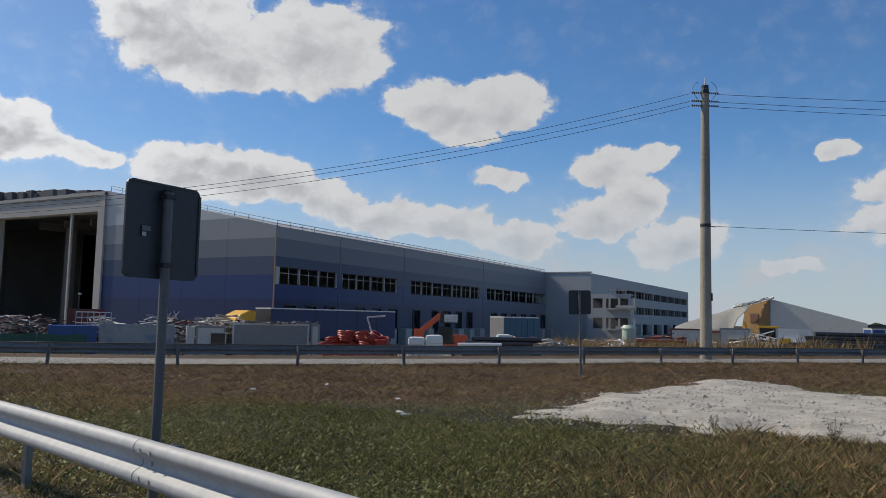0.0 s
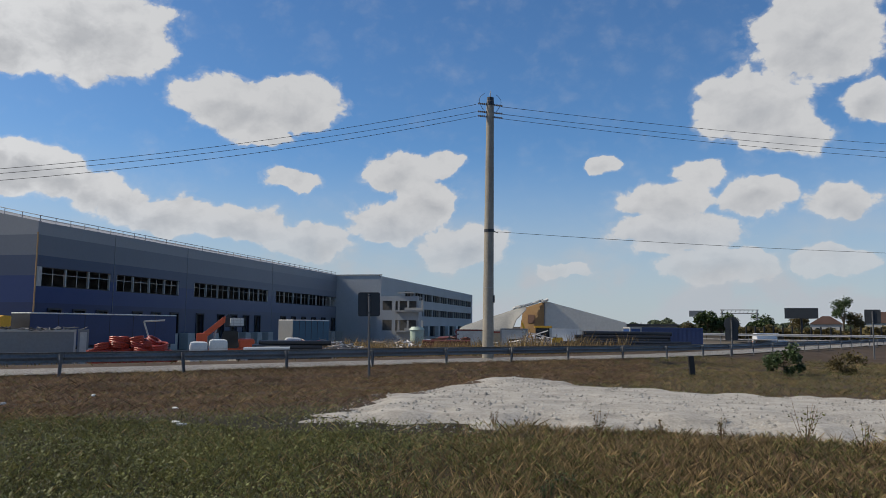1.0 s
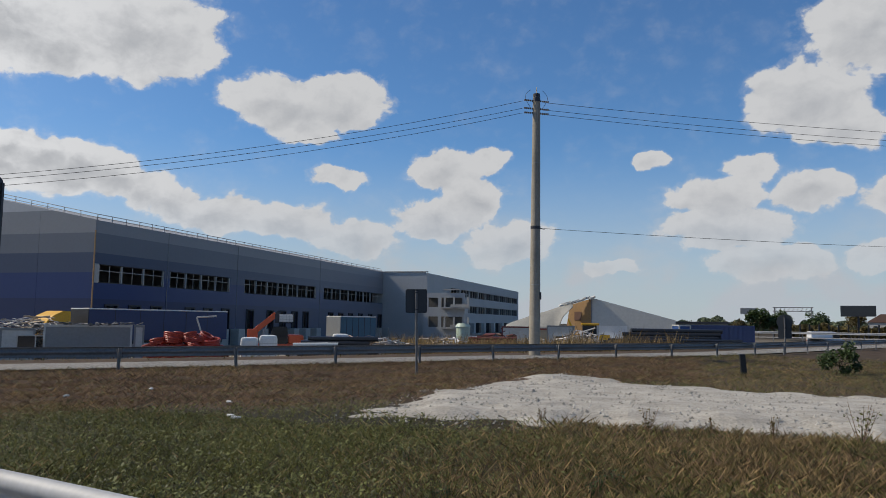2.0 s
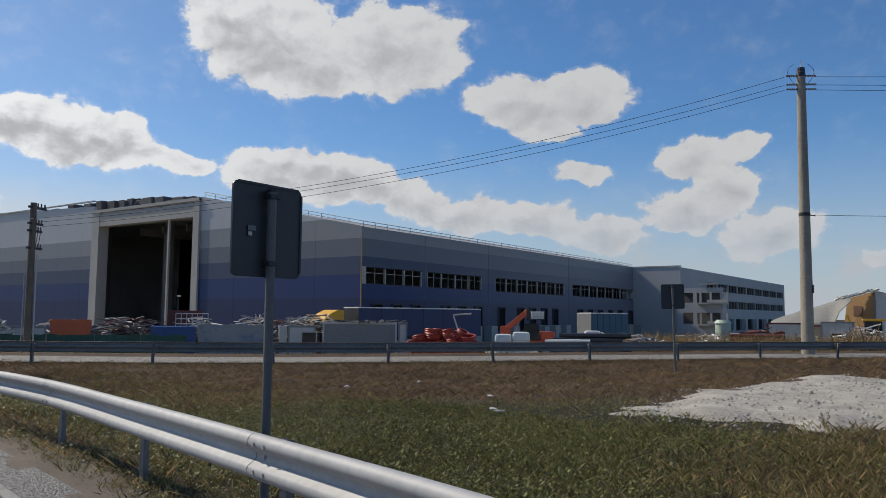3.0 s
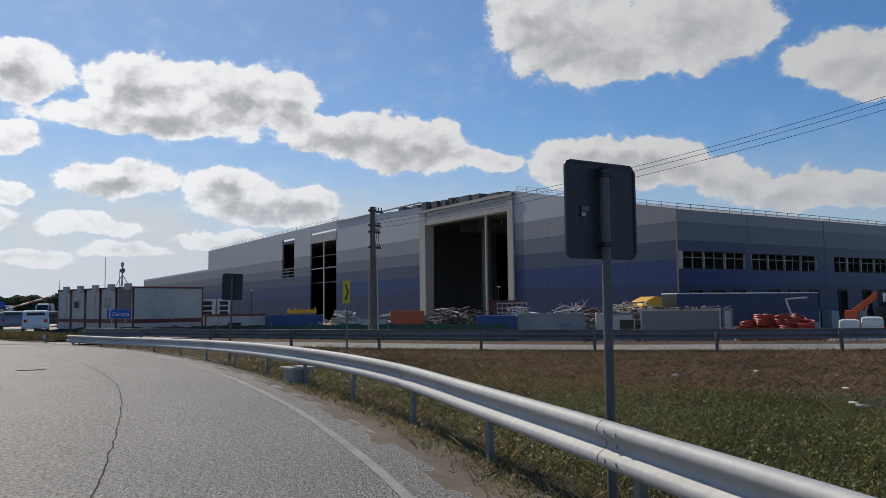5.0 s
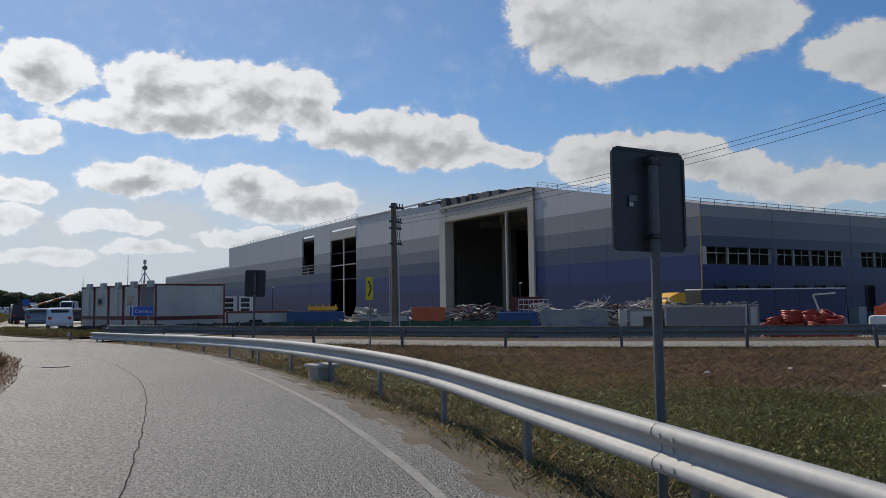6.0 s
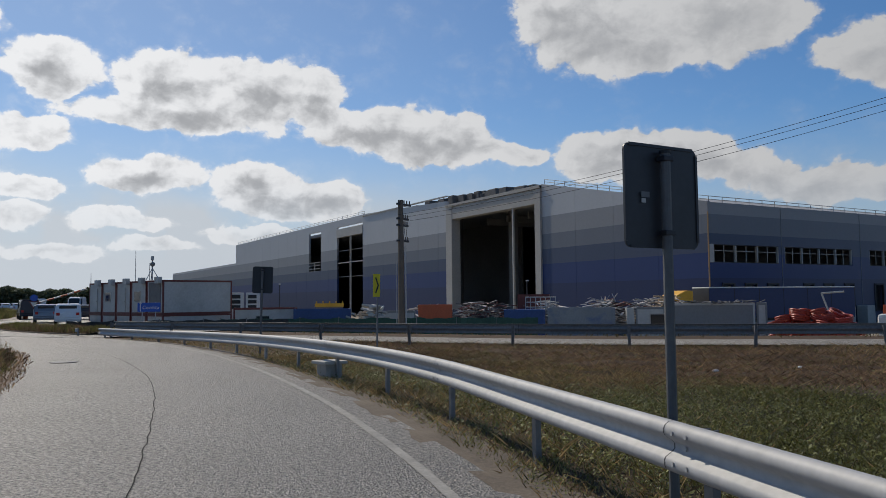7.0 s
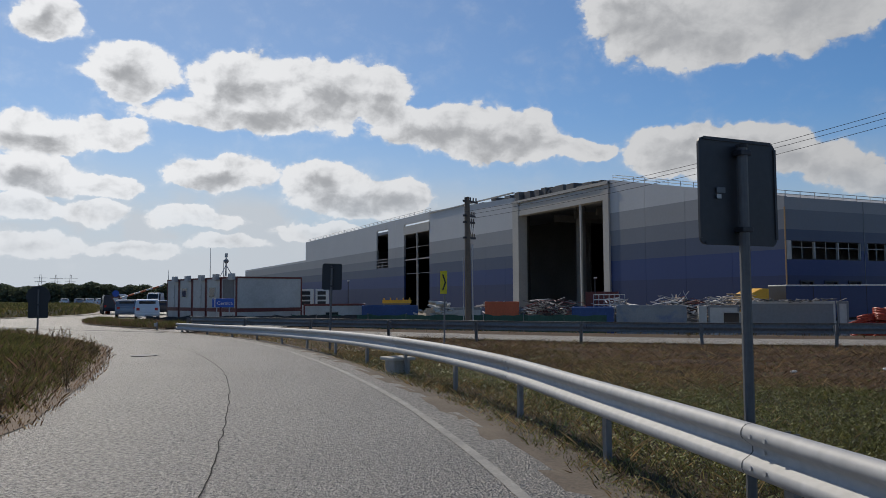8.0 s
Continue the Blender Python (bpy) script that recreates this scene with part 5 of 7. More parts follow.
# trucks
def trailer(p0, p1, z1, cover, label, end_mat):
    L = math.hypot(p1[0] - p0[0], p1[1] - p0[1])
    root = thing("semi_trailer", label, "trailer", pose(p0[0], p0[1], YZ, 0, 0, heading(p0, p1)))
    h = z1 - YZ
    part("body", B(0, 0, 1.15, L, 2.5, h - 0.1, bevel=0.03), cover, root, "taut tarpaulin sides")
    part("roof", B(-0.02, -0.02, h - 0.1, L + 0.02, 2.52, h, bevel=0.03), M["white"], root, "white roof edge")
    part("bulkhead", B(-0.03, 0.02, 1.15, -0.001, 2.48, h - 0.1), end_mat, root)
    part("chassis", B(0.2, 0.5, 0.85, L - 0.1, 2.0, 1.14), M["dark_steel"], root)
    part("side_guard", B(L * 0.35, -0.02, 0.5, L * 0.62, 0.05, 0.95), M["galv"], root)
    for k in range(3 if L > 6 else 1):
        for y in (0.2, 2.3):
            wheel(root, L - 1.6 - 1.3 * k, y, 0.5, 0.5, 0.32)
    for k in range(1, 6):
        part("strap", B(L * k / 6 - 0.02, -0.012, 1.0, L * k / 6 + 0.02, -0.002, h - 0.1), M["black"], root)
    return root


trailer((-43.65, 49.51), (-39.64, 62.5), 2.4, M["navy"], "long navy tarpaulin semi-trailer parked beside the warehouse", M["dark_steel"])
trailer((-30.5, 67.45), (-28.3, 70.9), 2.13, M["teal"], "short teal tarpaulin trailer with a grey front", M["cabin_grey"])
cab = thing("truck_cab", "yellow lorry cab with a sloping roof deflector", "truck", pose(-45.1, 46.6, YZ, 0, 0, 73))
bm = bmesh.new()
prism(bm, [(-0.1, 0.9), (2.1, 0.9), (2.1, 3.42), (1.5, 3.45), (0.75, 3.1), (0.3, 2.75), (0.02, 1.9)], 2.45)
bmesh.ops.bevel(bm, geom=list(bm.edges), offset=0.05, segments=2, affect="EDGES")
body = part("cabin", bm, M["yellow"], cab)
part("windscreen", B(-0.06, 0.2, 1.95, 0.1, 2.25, 2.6, m=None), M["glass_dark"], body)
part("side_window", B(0.35, -0.012, 1.95, 1.15, 0.0, 2.65), M["glass_dark"], body)
part("chassis", B(0.1, 0.3, 0.5, 3.0, 2.15, 0.9), M["dark_steel"], cab)
for x in (0.7, 2.9):
    for y in (0.2, 2.25):
        wheel(cab, x, y, 0.5, 0.5, 0.32)
fb = thing("lifting_frame", "bent pale steel lifting frame standing beside the trailer", "frame", pose(-34.0, 49.4, YZ, 0, 0, 35))
part("mast", TB((1.1, 0, 0), (0.1, 0, 3.1), 0.06, n=8), M["off_white"], fb)
part("arm", TB((0.1, 0, 3.1), (1.5, 0, 3.2), 0.06, n=8), M["off_white"], fb)

# telescopic handler with a caged tank on its forks
th = thing("telehandler", "orange telescopic handler lifting a white caged tank", "construction vehicle", pose(-29.3, 50.1, YZ, 0, 0, 30))
part("chassis", B(-0.3, 0.0, 0.55, 3.4, 1.9, 1.25, bevel=0.08), M["orange"], th)
bm = bmesh.new()
prism(bm, [(0.9, 1.25), (2.3, 1.25), (2.2, 2.5), (1.2, 2.5)], 0.95, pose(0, 0.0, 0))
bmesh.ops.bevel(bm, geom=list(bm.edges), offset=0.04, segments=2, affect="EDGES")
part("cab", bm, M["glass_dark"], th)
part("rear_cover", B(2.3, 0.1, 1.25, 3.4, 1.8, 1.9, bevel=0.1), M["orange"], th)
bm = bmesh.new()
box(bm, -0.2, -0.18, 0, 0.2, 0.18, 2.2, bevel=0.03, m=pose(-0.3, 0.7, 2.0, 0, 50, 0))
boom = part("boom", bm, M["orange"], th)
bm = bmesh.new()
box(bm, -0.13, -0.12, 2.0, 0.13, 0.12, 2.5, bevel=0.02, m=pose(-0.3, 0.7, 2.0, 0, 50, 0))
part("inner_boom", bm, M["dark_steel"], boom)
part("ram", TB((0.3, 0.7, 1.2), (0.75, 0.7, 2.75), 0.07, n=8), M["galv"], th)
part("boom_mount", B(-0.65, 0.45, 1.2, 0.1, 0.95, 2.3, bevel=0.06), M["orange"], th)
part("boom_head", B(1.3, 0.5, 2.75, 1.62, 0.9, 3.45, bevel=0.03), M["dark_steel"], th)
part("fork", B(1.55, 0.35, 2.75, 2.65, 1.3, 2.82), M["dark_steel"], th)
for x in (0.4, 2.7):
    for y in (0.1, 1.8):
        wheel(th, x, y, 0.55, 0.55, 0.4)
ibc = thing("caged_tank", "white cubic tank in a wire cage", "tank", pose(-28.83, 50.37, YZ, 0, 0, 30))
part("bladder", B(1.1, 0.3, 2.83, 2.05, 1.25, 3.42, bevel=0.08), M["plastic_white"], ibc)
for k in range(5):
    x = 1.08 + 0.245 * k
    part("bar", B(x - 0.012, 0.27, 2.83, x + 0.012, 0.29, 3.44), M["galv"], ibc)
for k in range(4):
    z = 2.86 + 0.18 * k
    part("bar", B(1.07, 0.268, z - 0.012, 2.07, 0.288, z + 0.012), M["galv"], ibc)

# heaps of red pipe coils
rs = random.Random(21)


def coil(name, label, x, y, z, r, t, tilt, spin, mat, group):
    root = thing(name, label, "pipe coil", pose(x, y, z, tilt, rs.uniform(-15, 15), spin), group)
    for k in range(3):
        bm = bmesh.new()
        n, m = 18, 6
        ring = [[bm.verts.new(((r + t * math.cos(b * math.tau / m) + 0.02 * k) * math.cos(a * math.tau / n), (r + t * math.cos(b * math.tau / m)) * math.sin(a * math.tau / n), k * t * 1.7 + t + t * math.sin(b * math.tau / m))) for b in range(m)] for a in range(n)]
        for a in range(n):
            for b in range(m):
                bm.faces.new((ring[a][b], ring[(a + 1) % n][b], ring[(a + 1) % n][(b + 1) % m], ring[a][(b + 1) % m]))
        bmesh.ops.recalc_face_normals(bm, faces=bm.faces)
        part("loop", bm, mat, root)
    return root


heap_a, heap_b = Vector((-30.8, 39.4)), Vector((-26.6, 42.35))
for layer, (cnt, z) in enumerate(((11, YZ), (10, -0.75), (9, -0.25), (7, 0.15), (4, 0.45))):
    for k in range(cnt):
        t = (k + 0.5) / cnt
        t = 0.5 + (t - 0.5) * (1 - 0.12 * layer)
        p = heap_a.lerp(heap_b, t)
        coil("pipe_coil", "loose coil of red plastic pipe in a heap", p.x + rs.uniform(-0.3, 0.3), p.y + rs.uniform(-0.5, 0.5), z + rs.uniform(-0.05, 0.1), rs.uniform(0.3, 0.45), 0.07, rs.uniform(-25, 30), rs.uniform(0, 180), M["red_pipe"], "red pipe coils")
for k in range(9):
    coil("pipe_coil", "coil of red plastic pipe beside pale sheets", -22.7 + rs.uniform(-0.8, 0.8), 53.4 + rs.uniform(-0.3, 0.3), YZ + 0.6 * (k // 3) + 0.1, 0.45, 0.08, rs.uniform(-20, 20), rs.uniform(0, 180), M["red_pipe"], "red pipe coils")


def straight_pipes(label, p0, p1, z0, rows, r, mat, seed, ribbed=False, category="pipes"):
    """A stack of parallel pipes between two points."""
    q = random.Random(seed)
    root = thing("pipe_stack", label, category)
    d = (Vector(p1) - Vector(p0)).normalized()
    n = Vector((-d.y, d.x))
    for row in range(rows):
        for k in range(rows + 1 - row):
            o = n * ((k + row * 0.5) * 2.05 * r)
            j = q.uniform(-0.5, 0.5)
            a = Vector((p0[0] + o.x + d.x * j, p0[1] + o.y + d.y * j, z0 + r + row * 1.75 * r))
            b = Vector((p1[0] + o.x + d.x * j, p1[1] + o.y + d.y * j, z0 + r + row * 1.75 * r + q.uniform(-0.05, 0.05)))
            part("pipe", TB(a, b, r, n=10), mat, root)
    return root


straight_pipes("stack of dark grey ribbed pipes lying in the yard", (-23.5, 46.4), (-19.4, 48.27), YZ + 0.5, 5, 0.16, M["black_pipe"], 1)
straight_pipes("long stack of black plastic pipes beside the road", (-3.6, 61.6), (3.2, 63.2), YZ + 0.6, 7, 0.17, M["black_pipe"], 2)
straight_pipes("thin black pipes lying across the stack", (-5.2, 60.6), (4.6, 62.4), YZ + 1.5, 3, 0.08, M["black_pipe"], 3)
straight_pipes("pale plastic tubes lying in a bundle", (-23.0, 44.4), (-21.0, 45.4), YZ + 0.9, 3, 0.12, M["plastic_white"], 4)
for x, y, w, h, lab in ((-26.6, 44.7, 0.56, 1.85, "white rounded plastic tank lying in the yard"), (-25.55, 45.25, 0.58, 2.0, "white plastic tank with a sloping shoulder"), (-24.7, 54.7, 0.6, 2.0, "pale plastic tank by the pipes")):
    tk = thing("plastic_tank", lab, "tank", pose(x, y, YZ, 0, 0, 30))
    part("shell", B(-w, -0.5, 0, w, 0.5, h, bevel=0.24), M["plastic_white"], tk)
    part("seam", B(-w - 0.012, -0.512, h * 0.72, w + 0.012, 0.512, h * 0.72 + 0.03), M["off_white"], tk)
vat = thing("round_tank", "pale green upright tank with a flat lid", "tank", pose(-18.5, 67.55, YZ))
part("shell", TB((0, 0, 0), (0, 0, 2.6), 0.6, 0.62, n=24), M["green_tank"], vat)
part("lid", TB((0, 0, 2.6), (0, 0, 2.9), 0.72, 0.5, n=24), M["green_tank"], vat)
for k, x in enumerate((-17.0, -15.9, -14.8)):
    straight_pipes("rusty red pipes lying in rough grass", (x, 63.8 + 0.3 * k), (x + 1.6, 64.3 + 0.2 * k), YZ + 1.2, 2, 0.16, M["red_frame"], 10 + k)


# piles of scrap and timber on and behind the containers
def scrap_pile(label, pts, zlo, zhi, count, mat, seed, lmin=0.6, lmax=2.4, thin=0.05):
    q = random.Random(seed)
    bm = bmesh.new()
    for k in range(count):
        t = q.random()
        i = min(int(t * (len(pts) - 1)), len(pts) - 2)
        f = t * (len(pts) - 1) - i
        x = pts[i][0] + (pts[i + 1][0] - pts[i][0]) * f + q.uniform(-0.8, 0.8)
        y = pts[i][1] + (pts[i + 1][1] - pts[i][1]) * f + q.uniform(-0.8, 0.8)
        hump = 0.55 + 0.45 * math.sin(t * 9 + seed)
        z = zlo + (zhi - zlo) * hump * q.random() ** 0.7
        L, w = q.uniform(lmin, lmax), q.uniform(0.5, 2.2) * thin
        box(bm, -L / 2, -w, -thin / 2, L / 2, w, thin / 2, m=pose(x, y, z, q.uniform(-40, 40), q.uniform(-16, 16), q.uniform(0, 180)))
    me2 = bpy.data.meshes.new("scrap_pile")
    bm.to_mesh(me2)
    bm.free()
    me2.materials.append(mat)
    return tagged(new("scrap_pile", me2), label, "scrap pile", kind="stuff")


scrap_pile("jumbled pile of pale timber and metal offcuts", [(-43.2, 36.6), (-40.3, 39.4), (-38.8, 41.4)], -1.3, 1.5, 620, M["scrap"], 1, 0.4, 1.3, 0.03)
scrap_pile("heap of broken timber and boards before the portal", [(-52.0, 38.0), (-48.5, 41.5), (-46.5, 44.0)], -1.3, 1.6, 560, M["lumber"], 2, 0.5, 1.6, 0.035)
scrap_pile("mixed scrap timber piled behind the containers", [(-41.2, 39.4), (-39.0, 42.5)], -1.3, 1.85, 360, M["lumber"], 3, 0.4, 1.3, 0.035)
scrap_pile("loose white boards and sheets in the yard", [(-58.0, 27.5), (-55.5, 31.5), (-53.0, 36.0)], -1.3, 1.15, 260, M["scrap"], 4, 0.8, 3.0, 0.06)
scrap_pile("scattered pale planks behind the pipes", [(-22.0, 50.0), (-18.5, 53.5), (-15.5, 55.5)], -1.3, 0.65, 220, M["scrap"], 5)
scrap_pile("torn sheeting along the cabin roof", [(-37.9, 40.2), (-34.6, 43.2)], 1.2, 1.36, 60, M["ballast"], 6, 0.3, 0.9, 0.03)
scrap_pile("stacked pallets and sacks by the green fence", [(-54.2, 23.4), (-53.4, 25.2)], -1.3, 1.2, 160, M["off_white"], 8, 0.4, 1.1, 0.12)
scrap_pile("rubble and debris beside the tent", [(-13.0, 69.0), (-8.5, 70.0), (-5.2, 66.0)], -1.2, 1.2, 240, M["scrap"], 9)
scrap_pile("long heap of pale sheets and bent profiles behind the containers", [(-53.6, 31.0), (-50.8, 34.6), (-48.2, 37.6)], -1.2, 1.4, 900, M["scrap"], 12, 0.4, 1.5, 0.03)
scrap_pile("rusty offcuts and broken boards on the heap", [(-52.6, 31.6), (-49.4, 36.0), (-45.2, 39.6), (-41.8, 41.0)], -1.0, 1.45, 500, M["red_frame"], 13, 0.3, 1.2, 0.03)
scrap_pile("dark bent metal among the scrap", [(-52.0, 33.0), (-46.0, 38.6), (-41.0, 41.6)], -1.0, 1.45, 600, M["ballast"], 14, 0.3, 1.4, 0.03)
scrap_pile("pale boards heaped along the container roofs", [(-46.6, 37.6), (-44.0, 39.4), (-41.2, 40.8), (-38.9, 42.8)], -1.0, 1.6, 900, M["scrap"], 15, 0.3, 1.2, 0.03)
scrap_pile("rusty machine parts lying by the green tank", [(-16.6, 66.6), (-13.4, 67.4)], -1.2, 1.0, 160, M["red_frame"], 16, 0.4, 1.6, 0.08)
scrap_pile("bundles of dark hoses and racks before the tent", [(-3.8, 72.0), (0.5, 74.0)], -1.2, 1.1, 260, M["ballast"], 17, 0.6, 2.0, 0.05)
scrap_pile("loose timber and blocks along the yard edge", [(-24.0, 51.0), (-17.5, 56.6)], -1.3, 0.5, 260, M["lumber"], 18, 0.4, 1.6, 0.06)
site_cabin((-51.9, 36.6), (-50.3, 38.6), 2.4, YZ, 1.95, M["red_frame"], None, "rusty brown steel box before the portal", ribs=1)
gate = thing("crowd_barrier", "pale steel barrier standing on the scrap", "barrier", pose(-48.9, 35.2, 0.6, 0, 0, 50))
for k in range(3):
    part("rail", TB((0, 0, 0.35 + 0.38 * k), (2.3, 0, 0.35 + 0.38 * k), 0.035, n=6), M["scrap"], gate)
for k in range(7):
    part("upright", TB((0.38 * k, 0, -1.8), (0.38 * k, 0, 1.13), 0.03, n=6), M["scrap"], gate)


def pallet_stack(x, y, yaw, layers, label):
    root = thing("pallet_stack", label, "pallets", pose(x, y, gz(x, y), 0, 0, yaw))
    for k in range(layers):
        z = 0.15 * k
        for yy in (-0.36, 0.0, 0.36):
            part("bearer", B(-0.6, yy - 0.05, z, 0.6, yy + 0.05, z + 0.1), M["lumber"], root)
        for xx in (-0.5, -0.25, 0.0, 0.25, 0.5):
            part("board", B(xx - 0.06, -0.4, z + 0.1, xx + 0.06, 0.4, z + 0.125), M["lumber"], root)


for x, y, yaw, n in ((-7.0, 66.2, 10, 12), (-8.9, 67.4, 30, 8), (-12.0, 66.0, -15, 9), (-20.3, 58.5, 20, 7), (-53.9, 24.2, 60, 14), (-15.2, 72.4, 0, 11)):
    pallet_stack(x, y, yaw, n, "stack of weathered wooden pallets in the yard")
jog = thing("scrap_frame", "twisted pale metal trellis standing on the scrap", "scrap metal", pose(-46.2, 40.6, YZ, 0, 0, 40))
q = random.Random(31)
for k in range(14):
    a = Vector((q.uniform(-0.5, 1.1), q.uniform(-0.4, 0.4), q.uniform(1.8, 2.6)))
    b = a + Vector((q.uniform(-0.5, 0.5), q.uniform(-0.3, 0.3), q.uniform(0.2, 0.8)))
    part("bar", TB(a, b, 0.028, n=6), M["galv"], jog)
part("base", B(-1.0, -0.7, 0, 1.8, 0.7, 1.9, bevel=0.1), M["soil"], jog)
yl = thing("steel_cradle", "yellow steel cradle lying on a stack", "steel frame", pose(-66.0, 26.0, YZ, 0, 0, 68))
part("beam", B(-1.3, -0.4, 2.35, 1.3, -0.3, 2.65), M["yellow"], yl)
part("beam", B(-1.3, 0.3, 2.35, 1.3, 0.4, 2.65), M["yellow"], yl)
for k in range(5):
    part("rung", B(-1.2 + 0.58 * k, -0.3, 2.5, -1.1 + 0.58 * k, 0.3, 2.85), M["yellow"], yl)
part("plinth", B(-1.2, -0.4, 0, 1.2, 0.4, 2.35), M["soil"], yl)
for x, y, lab in ((-50.2, 36.3, "thin yard lamp post before the portal"), (-64.2, 20.8, "thin lamp post by the cabins")):
    lp = thing("lamp_post", lab, "lamp post", pose(x, y, YZ))
    part("shaft", TB((0, 0, 0), (0, 0, 4.3), 0.045, 0.035, n=8), M["dark_steel"], lp)
    part("head", B(-0.1, -0.06, 4.28, 0.22, 0.06, 4.38, bevel=0.02), M["galv"], lp)


# ---- vehicles ----
def car(x, y, yaw, paint, label, L=4.3, h=1.45, van=False):
    root = thing("van" if van else "car", label, "van" if van else "car", pose(x, y, gz(x, y) + 0.02, 0, 0, yaw))
    if van:
        low = [(0.05, 0.35), (L - 0.05, 0.35), (L, 0.6), (L, h - 0.08), (L - 0.1, h), (1.9, h), (1.45, h - 0.12), (0.95, 1.15), (0.1, 0.95), (0, 0.6)]
        glass = [(1.02, 1.2), (1.5, h - 0.2), (2.1, h - 0.2), (2.1, 1.2)]
    else:
        low = [(0.05, 0.3), (L - 0.05, 0.3), (L, 0.55), (L - 0.05, 0.95), (L - 0.35, h - 0.08), (L - 0.8, h), (1.75, h), (1.1, 0.95), (0.15, 0.82), (0, 0.55)]
        glass = [(1.25, 0.96), (1.8, h - 0.1), (L - 0.85, h - 0.1), (L - 0.45, 0.96)]
    bm = bmesh.new()
    prism(bm, low, 1.75)
    bmesh.ops.bevel(bm, geom=list(bm.edges), offset=0.07, segments=2, affect="EDGES")
    for v in bm.verts:
        if v.co.z > 0.95:
            v.co.y = 0.875 + (v.co.y - 0.875) * (1 - 0.16 * (v.co.z - 0.95))
    b = part("body", bm, paint, root)
    for y0 in (0.03, 1.70):
        bm = bmesh.new()
        prism(bm, glass, 0.03, pose(0, y0, 0))
        part("side_glass", bm, M["glass_dark"], b)
    part("rear_glass", B(L - 0.5, 0.3, 0.98, L - 0.2, 1.45, h - 0.15, m=None), M["glass_dark"], b)
    bm = bmesh.new()
    prism(bm, [(glass[0][0] - 0.12, glass[0][1]), (glass[1][0] - 0.1, glass[1][1]), (glass[1][0], glass[1][1]), (glass[0][0], glass[0][1])], 1.3, pose(0, 0.22, 0))
    part("windscreen", bm, M["glass_dark"], b)
    for yy in (0.12, 1.4):
        part("tail_lamp", B(L - 0.06, yy, 0.75, L + 0.012, yy + 0.22, 0.95), M["lamp_red"], b)
        part("headlamp", B(-0.01, yy, 0.6, 0.1, yy + 0.25, 0.75), M["white"], b)
    for xx in (0.75, L - 0.8):
        for yy in (0.1, 1.65):
            wheel(root, xx, yy, 0.31, 0.31, 0.2)
    return root


car(-66.8, 4.0, -4, M["car_white"], "white estate car driving off by the fence", 4.3, 1.6)
car(-74.8, 2.9, -3, M["car_grey"], "grey hatchback driving off from the junction", 4.2, 1.55)
car(-91.5, 1.9, 2, M["car_dark"], "dark van with a pale roof at the junction", 5.2, 2.0, True)
car(-84.5, 6.6, 0, M["car_dark"], "dark car queued by the fence", 4.3)
car(-112.0, 9.5, 165, M["car_white"], "white delivery van far down the road", 5.6, 2.4, True)
car(-118.0, 4.0, 0, M["car_white"], "white van far down the road", 5.4, 2.2, True)
for cx, cy, paint in ((-196.0, -4.6, "car_white"), (-190.0, -1.6, "car_grey"), (-186.0, 0.4, "car_white"), (-178.0, 2.3, "car_white")):
    car(cx, cy, 8, M[paint], "pale car far down the road" if paint == "car_white" else "grey car far down the road", 4.3, 1.6)
car(25.2, 139.0, 200, M["car_white"], "white delivery van on the highway", 5.6, 2.3, True)
car(-17.5, 88.5, 190, M["car_dark"], "dark parked car behind the grass", 4.3)
car(-20.0, 86.5, 200, M["car_white"], "white parked car in the yard", 4.3)
bh = thing("backhoe_loader", "yellow-roofed backhoe loader parked by the tent", "construction vehicle", pose(-10.6, 88.9, YZ + 0.1, 0, 0, 8))
part("cab", B(0.3, 0.2, 1.2, 1.9, 1.7, 2.75, bevel=0.06), M["glass_dark"], bh)
part("roof", B(0.15, 0.1, 2.75, 2.2, 1.8, 3.0, bevel=0.05), M["yellow"], bh)
part("bonnet", B(1.9, 0.3, 1.0, 3.4, 1.6, 1.7, bevel=0.1), M["yellow"], bh)
part("chassis", B(0.0, 0.3, 0.6, 3.4, 1.6, 1.05), M["dark_steel"], bh)
for x, r in ((0.7, 0.75), (2.9, 0.5)):
    for y in (0.1, 1.8):
        wheel(bh, x, y, r, r, 0.4)
bm = bmesh.new()
box(bm, -0.12, -0.1, 0, 0.12, 0.1, 2.6, bevel=0.02, m=pose(-0.3, 0.9, 1.0, 0, -22, 0))
part("boom", bm, M["yellow"], bh)
bm = bmesh.new()
box(bm, -0.1, -0.09, 0, 0.1, 0.09, 1.6, bevel=0.02, m=pose(-1.25, 0.9, 3.3, 0, 160, 0))
part("dipper", bm, M["yellow"], bh)
site_cabin((-9.0, 94.6), (-5.7, 94.9), 2.2, YZ + 0.9, 1.5, M["white"], None, "low white lorry box by the tent")
car(-5.4, 95.4, 186, M["car_white"], "white parked car beside the tent", 4.0)
site_cabin((1.43, 85.27), (7.58, 84.95), 2.5, YZ, 1.75, M["navy"], None, "deep blue shipping container by the ramp", ribs=1)
site_cabin((0.2, 84.9), (1.4, 85.3), 2.4, YZ, 1.75, M["cabin_blue"], M["off_white"], "blue cabin with a pale framed end")
site_cabin((-16.8, 76.0), (-13.2, 76.6), 2.4, YZ, 1.35, M["off_white"], M["red_frame"], "pale cabin with a red roof edge near the tent")
site_cabin((-12.2, 75.5), (-9.6, 75.7), 2.4, YZ, 1.5, M["off_white"], M["cabin_grey"], "pale cabin half hidden by rubble", window=0.8)

